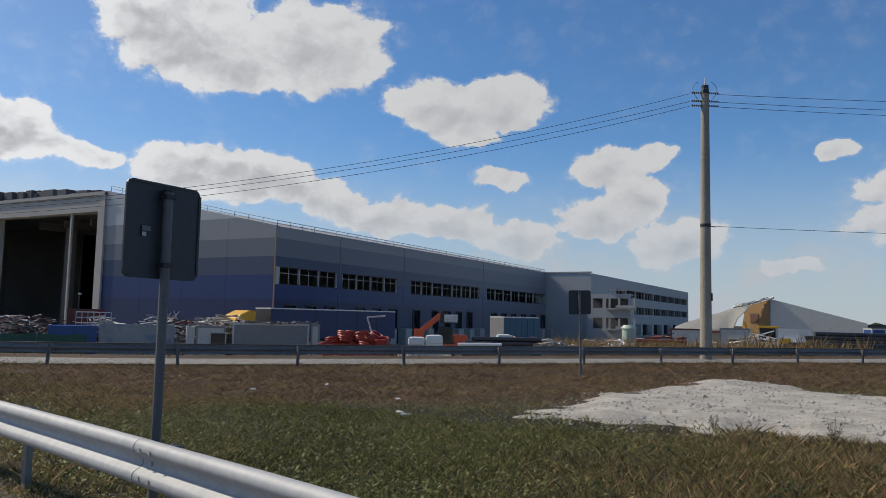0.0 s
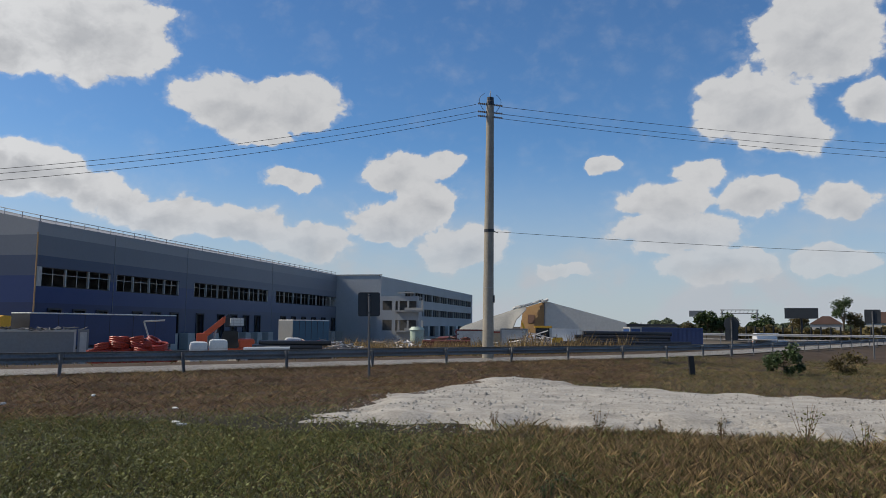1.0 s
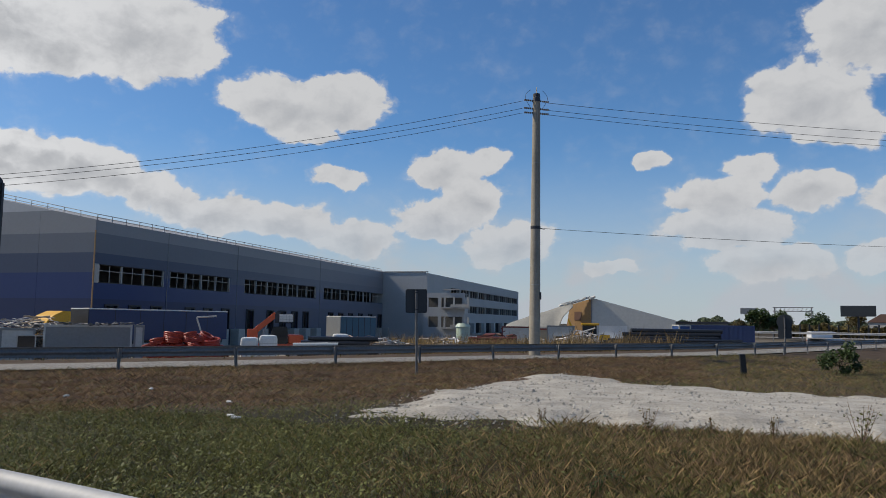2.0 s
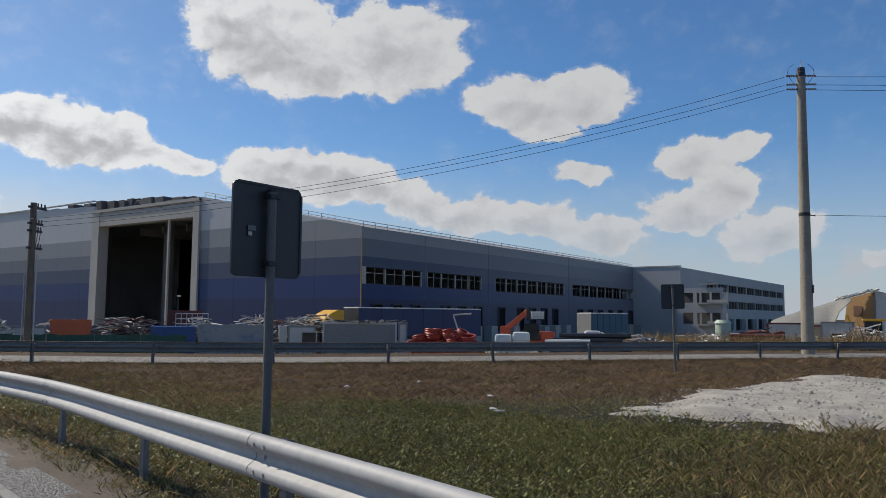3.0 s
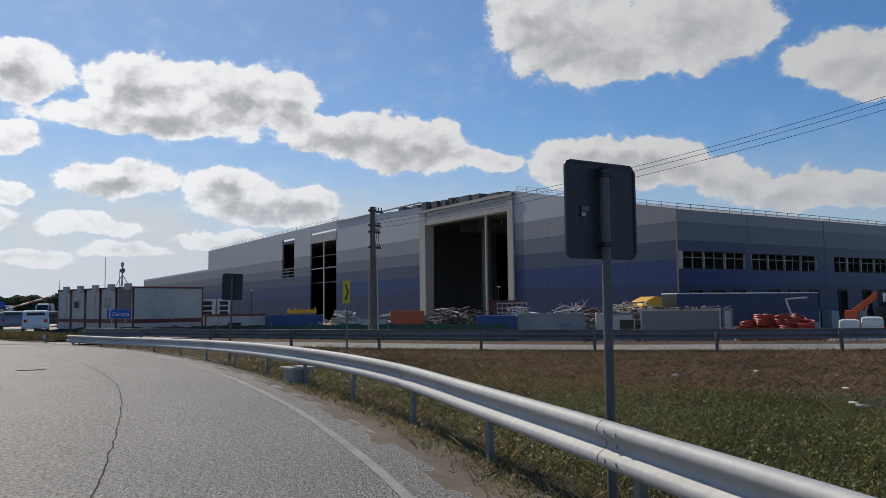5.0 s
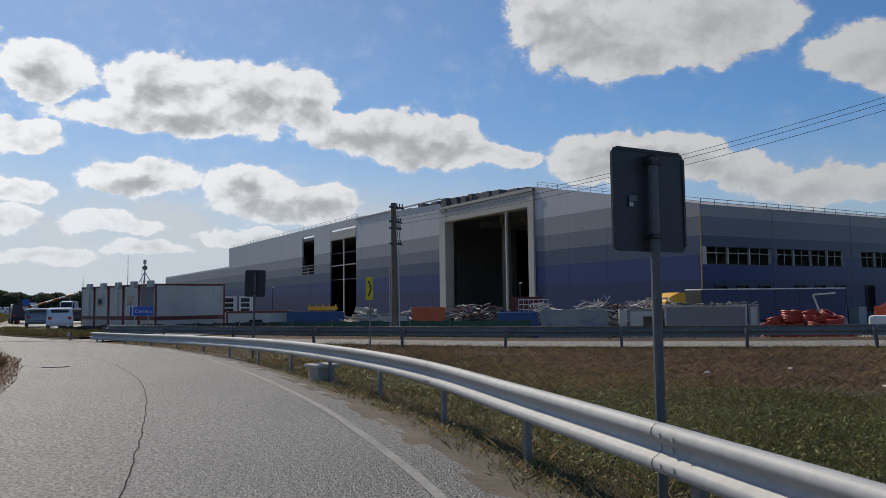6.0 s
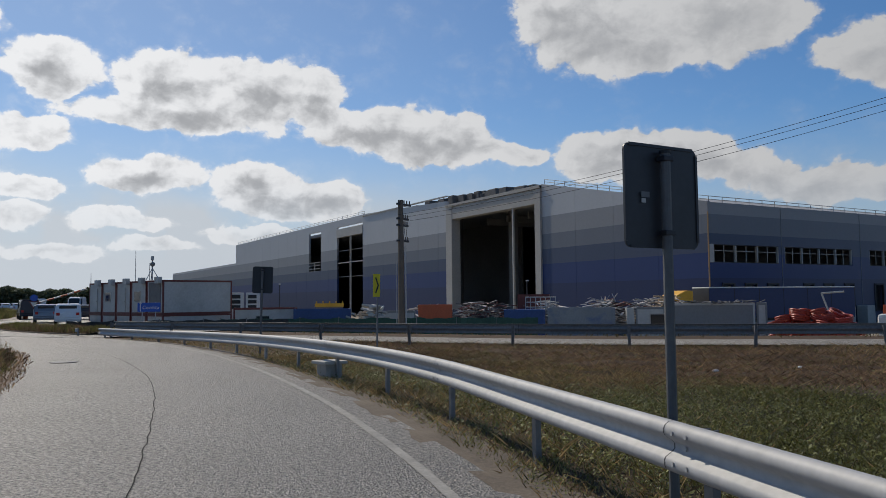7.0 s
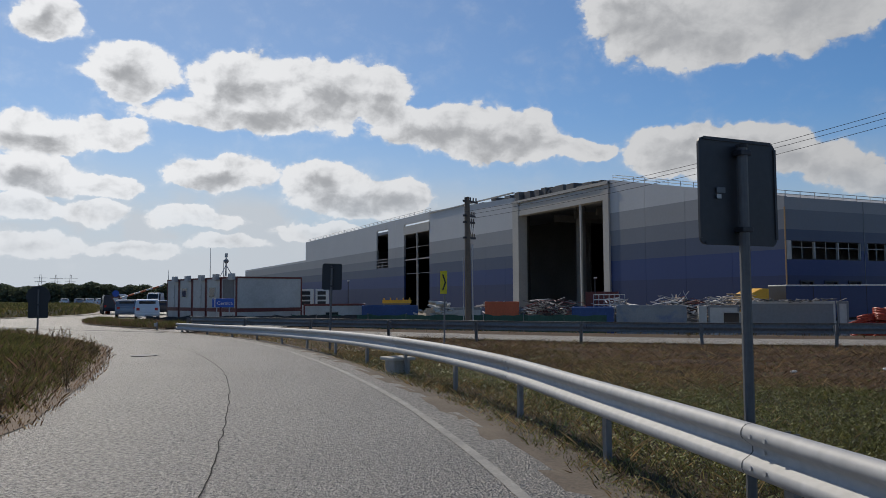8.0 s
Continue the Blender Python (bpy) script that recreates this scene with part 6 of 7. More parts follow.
# ---- junction ----
gw = thing("give_way_sign", "red-edged give-way triangle below a blue disc sign", "road sign", pose(-77.7, 2.95, gz(-77.7, 2.95), 0, 0, 88))
part("post", TB((0, 0.03, 0), (0, 0.03, 2.35), 0.035, n=8), M["galv"], gw)
bm = bmesh.new()
prism(bm, [(-0.42, 1.82), (0.42, 1.82), (0.0, 1.1)], 0.02, pose(0, -0.03, 0))
tri = part("triangle", bm, M["red_frame"], gw, "red triangle with a white middle")
bm = bmesh.new()
prism(bm, [(-0.26, 1.73), (0.26, 1.73), (0.0, 1.28)], 0.006, pose(0, -0.037, 0))
part("middle", bm, M["white"], tri)
bm = bmesh.new()
bmesh.ops.create_cone(bm, cap_ends=True, segments=24, radius1=0.3, radius2=0.3, depth=0.02, matrix=pose(0, -0.01, 2.12, 90, 0, 0))
part("disc", bm, M["blue_sign"], gw, "blue disc")
bar = thing("barrier", "raised striped barrier boom at the site gate", "barrier", pose(-90.9, 2.7, gz(-90.9, 2.7)))
part("housing", B(-0.2, -0.25, 0, 0.2, 0.25, 1.25, bevel=0.03), M["orange"], bar)
for k in range(9):
    y0, y1 = 0.1 + 0.62 * k, 0.1 + 0.62 * (k + 1)
    part("boom_band", TB((0, y0, 1.3 + 0.325 * y0), (0, y1, 1.3 + 0.325 * y1), 0.09, n=8), M["orange_box"] if k % 2 else M["white"], bar)
FAR_BANK = smooth_path([(-66.0, -24.0), (-71.0, -12.0), (-73.6, -6.2), (-76.2, -3.6), (-86.5, 1.2), (-112.0, 3.2), (-185.0, 6.0)], 1.0)


def bank_z(o):
    return 0.0 + 0.62 * float(ease(0.6, 3.2, o)) + 0.35 * float(ease(4.0, 30.0, o))


bank = obj("far_bank", strip(FAR_BANK, 0.0, 46.0, lambda p, o: bank_z(o), 40), gm)
tagged(bank, "low grassy bank beyond the junction road", "bank", kind="structure")
part("stone_edge", strip(FAR_BANK, -0.25, 0.9, lambda p, o: 0.02 + bank_z(o) + 0.01, 2), M["gravel"], bank, "pale stony edge along the road")
ISLAND = smooth_path([(-58.5, 1.4), (-55.0, 1.7), (-51.0, 2.6), (-47.0, 4.0), (-44.0, 5.3)], 0.5)
isle = obj("traffic_island", strip(ISLAND, -1.3, 0.9, lambda p, o: 0.16 - 0.1 * (o + 0.2) ** 2, 6), M["soil"])
tagged(isle, "low earth island with rough grass at the junction", "traffic island", kind="structure")


# ---- tent hall ----
tent = thing("storage_tent", "large white storage tent with a torn end and plywood gable", "tent")
TY = 109.5


def slab(name, pts, mat, label="", thick=0.06):
    """A flat sheet through the given corners, with thickness away from the road."""
    bm = bmesh.new()
    f = [bm.verts.new(p) for p in pts]
    g = [bm.verts.new((p[0], p[1] + thick, p[2] - thick * 0.3)) for p in pts]
    bm.faces.new(f)
    bm.faces.new(g[::-1])
    n = len(pts)
    for i in range(n):
        bm.faces.new((f[i], g[i], g[(i + 1) % n], f[(i + 1) % n]))
    bmesh.ops.recalc_face_normals(bm, faces=bm.faces)
    return part(name, bm, mat, tent, label)


slab("gable", [(-11.4, TY, -0.9), (-0.2, TY + 0.5, -0.9), (-0.2, TY + 0.5, 2.35), (-11.4, TY, 5.35)], M["canvas"], "taut white canvas end")
slab("side_panel", [(-10.6, TY - 0.12, -0.9), (-0.25, TY + 0.38, -0.9), (-0.25, TY + 0.38, 1.05), (-10.6, TY - 0.12, 1.05)], M["canvas"])
slab("roof_panel", [(-11.4, TY, 5.35), (-0.2, TY + 0.5, 2.35), (-3.0, TY + 40, 2.35), (-14.0, TY + 40, 5.35)], M["canvas"])
slab("plywood_wall", [(-15.4, TY + 1.2, -0.9), (-11.45, TY + 0.05, -0.9), (-11.45, TY + 0.05, 5.25), (-14.6, TY + 1.2, 4.35)], M["plywood"], "brown plywood gable wall")
slab("hatch", [(-13.9, TY + 0.7, 2.2), (-12.9, TY + 0.4, 2.2), (-12.9, TY + 0.4, 3.4), (-13.9, TY + 0.7, 3.4)], M["roof_tile"])
bm = bmesh.new()
rows_ = []
for i in range(15):
    u = i / 14
    x = -23.5 + (-14.0 + 23.5) * u
    top = 1.35 + (4.5 - 1.35) * u ** 0.85
    col_ = []
    for j in range(7):
        v = j / 6
        z = top * (1 - v) + (0.9 if u < 0.8 else 0.9 + (u - 0.8) * 9) * v if u < 0.82 else top - (top - 2.2 - (u - 0.82) * 10) * v
        col_.append(bm.verts.new((x + 0.4 * v, TY - 0.5 - 2.5 * v + 0.06 * math.sin(i * 1.1 + j * 0.6), z + 0.04 * math.sin(i * 1.3 + j * 0.7))))
    rows_.append(col_)
for a, b in zip(rows_, rows_[1:]):
    for j in range(6):
        bm.faces.new((a[j], b[j], b[j + 1], a[j + 1]))
bmesh.ops.recalc_face_normals(bm, faces=bm.faces)
bmesh.ops.solidify(bm, geom=bm.faces[:], thickness=0.05)
for f in bm.faces:
    f.smooth = True
part("loose_canvas", bm, M["canvas_grey"], tent, "loose sagging grey canvas")
bm = bmesh.new()
q = random.Random(8)
for k in range(12):
    u = k / 11
    x, z = -15.5 + 4.2 * u, 4.35 + 1.0 * u
    box(bm, -0.45, -0.3, -0.12, 0.45, 0.3, 0.12, bevel=0.05, m=pose(x, TY - 0.2, z + q.uniform(-0.05, 0.15), q.uniform(-20, 20), -14 + q.uniform(-14, 14), q.uniform(-20, 20)))
part("rolled_edge", bm, M["canvas"], tent, "bunched canvas along the torn edge")
part("end_post", TB((-11.42, TY - 0.05, -0.9), (-11.42, TY - 0.05, 5.35), 0.09, n=8), M["galv_old"], tent)
part("red_edge", B(-23.6, TY - 3.3, 0.75, -15.0, TY - 3.1, 1.0), M["red_frame"], tent, "red strip along the canvas foot")
part("back_panel", B(-23.0, TY + 2.0, -0.9, -14.0, TY + 2.1, 1.4), M["canvas_grey"], tent)

# ---- right-hand distance: highway rail, billboards, houses ----
hw = smooth_path([(2.0, 128.0), (12.0, 126.0), (30.0, 122.0), (60.0, 115.0), (95.0, 107.0)], 1.0)
guardrail("guardrail", "double steel guardrail along the distant highway", hw, -1, 4.0, 1, lambda p: 0.95, M["galv"], 17, 1.0)
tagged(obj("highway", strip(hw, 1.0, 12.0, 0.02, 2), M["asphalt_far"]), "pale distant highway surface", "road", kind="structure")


def billboard(x, y, z0, z1, w, label, mat):
    b = thing("billboard", label, "billboard", pose(x, y, gz(x, y), 0, 0, math.degrees(math.atan2(-x, y))))
    part("panel", B(-w / 2, -0.2, z0, w / 2, 0.2, z1, bevel=0.05), mat, b)
    part("catwalk", B(-w / 2, -0.8, z0 - 0.15, w / 2, -0.25, z0 - 0.05), M["dark_steel"], b)
    part("column", TB((0, 0.3, -0.3), (0, 0.3, z0), 0.3, n=10), M["dark_steel"], b)
    return b


billboard(49.5, 245.3, 5.0, 8.0, 9.0, "large dark billboard seen from behind", M["sign_dark"])
billboard(27.5, 329.0, 6.6, 8.9, 6.6, "grey billboard far beyond the trees", M["cabin_grey"])
gan = thing("sign_gantry", "thin steel sign gantry over the highway", "gantry", pose(33.0, 250.0, 0, 0, 0, -7))
for x in (-5, 5):
    part("leg", TB((x, 0, -0.3), (x, 0, 7.5), 0.2, n=8), M["galv_old"], gan)
for z in (6.3, 7.4):
    part("boom", TB((-5.5, 0, z), (5.5, 0, z), 0.12, n=8), M["galv_old"], gan)
for k in range(9):
    part("lattice", TB((-5 + 1.2 * k, 0, 6.3), (-4.4 + 1.2 * k, 0, 7.4), 0.07, n=5), M["galv_old"], gan)


def house(x, y, w, d, h, yaw, label):
    r = thing("house", label, "house", pose(x, y, gz(x, y), 0, 0, yaw))
    part("wall", B(-w / 2, 0, -0.3, w / 2, d, h), M["house_wall"], r)
    bm = bmesh.new()
    prism(bm, [(-w / 2 - 0.4, h), (w / 2 + 0.4, h), (w * 0.12, h + w * 0.28), (-w * 0.12, h + w * 0.28)], d + 0.6, pose(0, -0.3, 0))
    part("roof", bm, M["roof_tile"], r)
    for k in (-0.28, 0.22):
        win = part("window", B(k * w - 0.6, -0.06, 1.1, k * w + 0.6, 0.02, 2.4), M["window_frame"], r)
        part("pane", B(k * w - 0.5, -0.08, 1.2, k * w + 0.5, -0.065, 2.3), M["glass_dark"], win)


house(60.0, 262.0, 9, 8, 3.4, -12, "pale low house with a brown tiled roof among trees")
house(88.0, 300.0, 14, 9, 4.2, -16, "long house with a brown tiled roof in the distance")
house(104.0, 300.0, 16, 9, 3.6, -18, "low distant house with a dull red roof")
shed = thing("office_shed", "dark flat-roofed roadside building beyond the tent", "building", pose(1.5, 128.0, gz(1.5, 128.0)))
part("wall", B(-2.0, 0, 0, 6.0, 6.0, 3.3), M["cabin_grey"], shed)
part("roof", B(-2.3, -0.3, 3.3, 6.3, 6.3, 3.6), M["dark_steel"], shed)
part("window", B(-1.5, -0.05, 0.9, 5.5, 0.01, 2.6), M["glass_dark"], shed)

# ---- vegetation ----


def tri_mesh(name, verts, faces, mat, label, category):
    me3 = bpy.data.meshes.new(name)
    v = np.asarray(verts, np.float32)
    f = np.asarray(faces, np.int32)
    me3.vertices.add(len(v))
    me3.vertices.foreach_set("co", v.ravel())
    me3.loops.add(f.size)
    me3.loops.foreach_set("vertex_index", f.ravel())
    me3.polygons.add(len(f))
    me3.polygons.foreach_set("loop_start", np.arange(len(f)) * f.shape[1])
    me3.polygons.foreach_set("loop_total", np.full(len(f), f.shape[1]))
    me3.update(calc_edges=True)
    me3.materials.append(mat)
    return tagged(new(name, me3), label, category, kind="stuff")


def scatter(seed, count, x0, x1, y0, y1, rule):
    """Places in a rectangle, kept by the odds that rule(x, y, behind near rail, behind far rail) gives."""
    g = np.random.default_rng(seed)
    x, y = g.uniform(x0, x1, count), g.uniform(y0, y1, count)
    n, r = -signed(NP, x, y), signed(FP, x, y)
    ok = g.random(count) < rule(x, y, n, r)
    return x[ok], y[ok], n[ok], r[ok], g


def off_gravel(x, y, margin=0.0):
    out = np.ones(len(x), bool)
    near = (x > -9) & (x < 20) & (y > 12) & (y < 32)
    d = inside_gravel(x[near], y[near])
    out[near] = d < margin
    return out


LINE = np.array([tuple(p) for p in line_path])


def lattice(x, y, size, seed):
    """Smooth random values from 0 to 1 on a square lattice."""
    u, v = x / size, y / size
    i, j = np.floor(u), np.floor(v)

    def at(a, b):
        w = np.sin(a * 12.9898 + b * 78.233 + seed * 37.7) * 43758.5453
        return w - np.floor(w)

    fu, fv = ease(0, 1, u - i), ease(0, 1, v - j)
    return (at(i, j) * (1 - fu) + at(i + 1, j) * fu) * (1 - fv) + (at(i, j + 1) * (1 - fu) + at(i + 1, j + 1) * fu) * fv


def blades(name, seed, count, box4, rule, h0, h1, w, lean, mat, label, shape="blade"):
    x, y, n, r, g = scatter(seed, count, *box4, rule)
    ok = off_gravel(x, y, 0.15)
    side = signed(LINE, x, y)
    ok &= (side < -0.72) | (side > 5.5) | (np.hypot(x, y) > 60)
    ok &= ~((r > 0.55) & (r < 6.4))
    # plants stand in tufts of a hand's width, in patches of a metre or two
    tuft, patch = lattice(x, y, 0.13, 1), lattice(x, y, 1.6, seed)
    ok &= g.random(len(x)) < 0.15 + 1.25 * tuft * (0.45 + 0.9 * patch)
    x, y, tuft, patch = x[ok], y[ok], tuft[ok], patch[ok]
    z = ground_z(x, y)
    k = len(x)
    a = g.uniform(0, math.tau, k)
    clump = 0.35 + 0.75 * tuft + 0.55 * patch
    h = g.uniform(h0, h1, k) * clump
    lx, ly = g.normal(0, lean, k) * h, g.normal(0, lean, k) * h
    dx, dy = np.cos(a) * w * g.uniform(0.6, 1.4, k), np.sin(a) * w * g.uniform(0.6, 1.4, k)
    if shape == "leaf":
        # small tilted leaf: a rhombus on a short stem
        zz = z + h
        t = g.uniform(-0.9, 0.9, k) * w
        v = np.stack([np.stack([x - dx, y - dy, zz - t], 1), np.stack([x + dy * 0.6, y - dx * 0.6, zz - 0.3 * w], 1), np.stack([x + dx, y + dy, zz + t], 1), np.stack([x - dy * 0.6, y + dx * 0.6, zz + 0.3 * w], 1)], 1)
        f = np.arange(k * 4).reshape(k, 4)
    else:
        v = np.stack([np.stack([x - dx, y - dy, z - 0.02], 1), np.stack([x + dx, y + dy, z - 0.02], 1),
                      np.stack([x + lx * 0.5 + dx * 0.7, y + ly * 0.5 + dy * 0.7, z + h * 0.55], 1), np.stack([x + lx, y + ly, z + h], 1)], 1)
        f = np.arange(k * 4).reshape(k, 4)
    return tri_mesh(name, v.reshape(-1, 3), f, mat, label, "grass")


def green_rule(x, y, n, r):
    d = dryness(x, y, n, r)
    return np.where((n > -0.55) & (r < 0.3), 1.0 - 0.75 * d, 0)


def dry_rule(x, y, n, r):
    d = dryness(x, y, n, r)
    return np.where((n > -0.95) & (r < 0.4), 0.15 + 0.7 * d, 0)


def brown_rule(x, y, n, r):
    d = ease(-11.5, -8.0, r + rolling(x * 0.6, y * 0.6))
    return np.where((n > 2) & (r < 0.3) & (x < 1), d * 0.9, 0.01)


def fore_rule(x, y, n, r):
    return np.where((n > 2.5) & (r < -4), ease(-4, 1.0, x) * 0.8, 0.0)


NEARBOX, MIDBOX = (-24, 7, 2.8, 14), (-38, 20, 5, 50)
blades("clover_leaves", 1, 680000, NEARBOX, lambda x, y, n, r: green_rule(x, y, n, r) * 0.9, 0.01, 0.10, 0.0135, 0.3, M["clover"], "low green clover leaves between the roads", "leaf")
blades("clover_leaves", 21, 460000, MIDBOX, lambda x, y, n, r: green_rule(x, y, n, r) * 0.9, 0.02, 0.14, 0.025, 0.3, M["clover"], "low green leaves further off", "leaf")
blades("green_grass", 2, 190000, NEARBOX, green_rule, 0.03, 0.12, 0.0035, 0.55, M["grass"], "short green grass between the roads")
blades("green_grass", 3, 120000, MIDBOX, green_rule, 0.05, 0.16, 0.007, 0.5, M["grass"], "short green grass further off")
blades("dry_grass", 4, 150000, NEARBOX, dry_rule, 0.03, 0.14, 0.003, 0.7, M["straw"], "dry straw-coloured grass")
blades("dry_grass", 5, 240000, MIDBOX, dry_rule, 0.03, 0.17, 0.004, 1.0, M["straw"], "dry straw-coloured grass by the far ramp")
blades("brown_weeds", 6, 260000, (-38, 5, 10, 44), brown_rule, 0.03, 0.17, 0.0045, 1.2, M["brown_weed"], "matted reddish-brown weeds before the far ramp")
blades("brown_leaves", 26, 240000, (-38, 5, 10, 44), lambda x, y, n, r: brown_rule(x, y, n, r) * 0.6, 0.01, 0.13, 0.014, 0.5, M["brown_weed"], "withered leaves in the weeds before the far ramp", "leaf")
blades("tall_dry_grass", 7, 120000, (-5, 11, 5, 17), fore_rule, 0.04, 0.2, 0.004, 0.55, M["straw"], "tufts of dry grass beside the gravel")
blades("tall_dry_grass", 8, 90000, (-5, 11, 5, 17), fore_rule, 0.03, 0.17, 0.0045, 0.6, M["brown_weed"], "rusty grass tufts beside the gravel")
blades("tall_green_grass", 9, 110000, (-4, 11, 5, 17), fore_rule, 0.03, 0.15, 0.005, 0.6, M["grass"], "green grass tufts beside the gravel")
blades("low_leaves", 27, 150000, (-4, 11, 5, 17), fore_rule, 0.01, 0.09, 0.011, 0.5, M["clover"], "small green leaves among the dry grass", "leaf")
# verge between the ramp and the yard, and rough before the tent
blades("yard_weeds", 10, 60000, (-45, 30, 6, 75), lambda x, y, n, r: np.where((r > 6.5) & (r < 9.5), 0.9, 0.0), 0.08, 0.35, 0.014, 0.5, M["leaf_dry"], "dry weeds along the yard edge")
blades("yard_weeds", 11, 60000, (-22, 2, 50, 66), lambda x, y, n, r: np.where(r > 9, 0.8, 0.0), 0.5, 1.6, 0.03, 0.25, M["straw"], "tall dry weeds in the yard")
# left-hand verge inside the bend
LV = smooth_path([(-9.0, -2.6), (-11.5, -0.8), (-14.2, -0.25), (-19.8, 0.45), (-26.2, 0.82), (-29.8, 0.75), (-33.5, 0.0), (-38.4, -1.6)], 0.4)
LVA = np.array([tuple(p) for p in LV])


def verge(name, seed, count, h0, h1, w, lean, mat, label, rule):
    g = np.random.default_rng(seed)
    x, y = g.uniform(-40, -9, count), g.uniform(-12, 1.5, count)
    s = signed(LVA, x, y)
    ok = g.random(count) < rule(s)
    x, y, s = x[ok], y[ok], s[ok]
    k = len(x)
    z = ground_z(x, y) + 0.25 * ease(0, 3, s) + 0.05
    h = g.uniform(h0, h1, k) * (0.3 + 0.7 * ease(-0.1, 1.4, s + 0.5 * lattice(x, y, 0.5, 3))) * (0.45 + 0.9 * lattice(x, y, 0.22, seed))
    a = g.uniform(0, math.tau, k)
    lx, ly = g.normal(0, lean, k) * h, g.normal(0, lean, k) * h
    dx, dy = np.cos(a) * w, np.sin(a) * w
    v = np.stack([np.stack([x - dx, y - dy, z - 0.05], 1), np.stack([x + dx, y + dy, z - 0.05], 1), np.stack([x + lx * 0.5 + dx * 0.7, y + ly * 0.5 + dy * 0.7, z + h * 0.55], 1), np.stack([x + lx, y + ly, z + h], 1)], 1)
    tri_mesh(name, v.reshape(-1, 3), np.arange(k * 4).reshape(k, 4), mat, label, "grass")


bm = strip(LV, 0.0, 7.0, lambda p, o: 0.012 + 0.25 * float(ease(0, 3, o)), 8)
vg = obj("verge", bm, M["soil"])
tagged(vg, "raised earth verge inside the bend", "verge", kind="structure")
verge("verge_grass", 12, 170000, 0.05, 0.24, 0.006, 0.6, M["grass"], "green grass on the verge inside the bend", lambda s: np.where((s > 0.25) & (s < 6.5), 0.9, 0))
verge("verge_grass", 13, 45000, 0.05, 0.22, 0.005, 0.6, M["straw"], "dry grass on the verge inside the bend", lambda s: np.where((s > -0.12) & (s < 6.5), 0.35 + 0.5 * (s < 1.6), 0))
verge("verge_weeds", 14, 60000, 0.08, 0.34, 0.006, 0.5, M["brown_weed"], "rusty weeds along the verge edge", lambda s: np.where((s > -0.15) & (s < 1.5), 0.8, 0.12 * (s > 0)))


def tufts(name, seed, count, path, o0, o1, height, h0, h1, w, mat, label):
    """Short upright blades over a band that follows a path."""
    g = np.random.default_rng(seed)
    p = np.array([tuple(v) for v in path])
    nr = np.array([tuple(v) for v in sides(path)])
    i = g.integers(0, len(p) - 1, count)
    o = g.uniform(o0, o1, count)
    q2 = p[i] + (p[i + 1] - p[i]) * g.random(count)[:, None] + nr[i] * o[:, None]
    z = np.array([height(v) for v in o])
    h = g.uniform(h0, h1, count) * (0.4 + lattice(q2[:, 0], q2[:, 1], 0.7, seed))
    a = g.uniform(0, math.tau, count)
    d = np.stack([np.cos(a) * w, np.sin(a) * w, np.zeros(count)], 1)
    base = np.column_stack([q2, z - 0.02])
    tip = base + np.stack([g.normal(0, 0.5, count) * h, g.normal(0, 0.5, count) * h, h], 1)
    v = np.stack([base - d, base + d, tip + d * 0.3, tip - d * 0.3], 1).reshape(-1, 3)
    tri_mesh(name, v, np.arange(count * 4).reshape(-1, 4), mat, label, "grass")


tufts("bank_grass", 31, 40000, FAR_BANK[:90], 0.8, 22.0, bank_z, 0.1, 0.4, 0.05, M["grass"], "rough green grass on the far bank")
tufts("bank_grass", 32, 9000, FAR_BANK[:90], 0.6, 22.0, bank_z, 0.1, 0.4, 0.04, M["straw"], "dry grass on the far bank")
tufts("island_grass", 33, 16000, ISLAND, -1.2, 0.8, lambda o: 0.16 - 0.1 * (o + 0.2) ** 2, 0.08, 0.3, 0.014, M["grass"], "rough grass on the traffic island")
tufts("island_grass", 34, 9000, ISLAND, -1.25, 0.85, lambda o: 0.16 - 0.1 * (o + 0.2) ** 2, 0.08, 0.3, 0.012, M["brown_weed"], "withered grass on the traffic island")


def weed_plant(x, y, h, mat, label, seed, leaves=130, z0=None):
    """A weed of thin stalks with small leaves."""
    q = random.Random(seed)
    g = gz(x, y) if z0 is None else z0
    root = thing("weed", label, "plant", pose(x, y, g))
    bm = bmesh.new()
    tips = []
    for k in range(9):
        a = q.uniform(0, math.tau)
        s = q.uniform(0.1, 0.38) * h
        tip = Vector((s * math.cos(a), s * math.sin(a), h * q.uniform(0.6, 1.0)))
        tube(bm, (0, 0, -0.03), tip, 0.006, 0.003, n=4)
        tips.append(tip)
    part("stalk", bm, M["brown_weed"], root)
    vs_, fs_ = [], []
    for k in range(leaves):
        t = q.choice(tips) * q.uniform(0.25, 1.0)
        c = t + Vector((q.uniform(-1, 1), q.uniform(-1, 1), q.uniform(-0.5, 0.5))) * 0.09 * h
        s = q.uniform(0.02, 0.05) * h ** 0.5
        u = Vector((q.uniform(-1, 1), q.uniform(-1, 1), q.uniform(-0.6, 0.6))).normalized() * s
        w = u.cross(Vector((q.uniform(-1, 1), q.uniform(-1, 1), 1))).normalized() * s * 0.5
        i = len(vs_)
        vs_ += [c - u, c - w, c + u, c + w]
        fs_.append((i, i + 1, i + 2, i + 3))
    m4 = bpy.data.meshes.new("foliage")
    m4.from_pydata([tuple(v) for v in vs_], [], fs_)
    m4.materials.append(mat)
    o = new("foliage", m4)
    o.parent = root
    return root


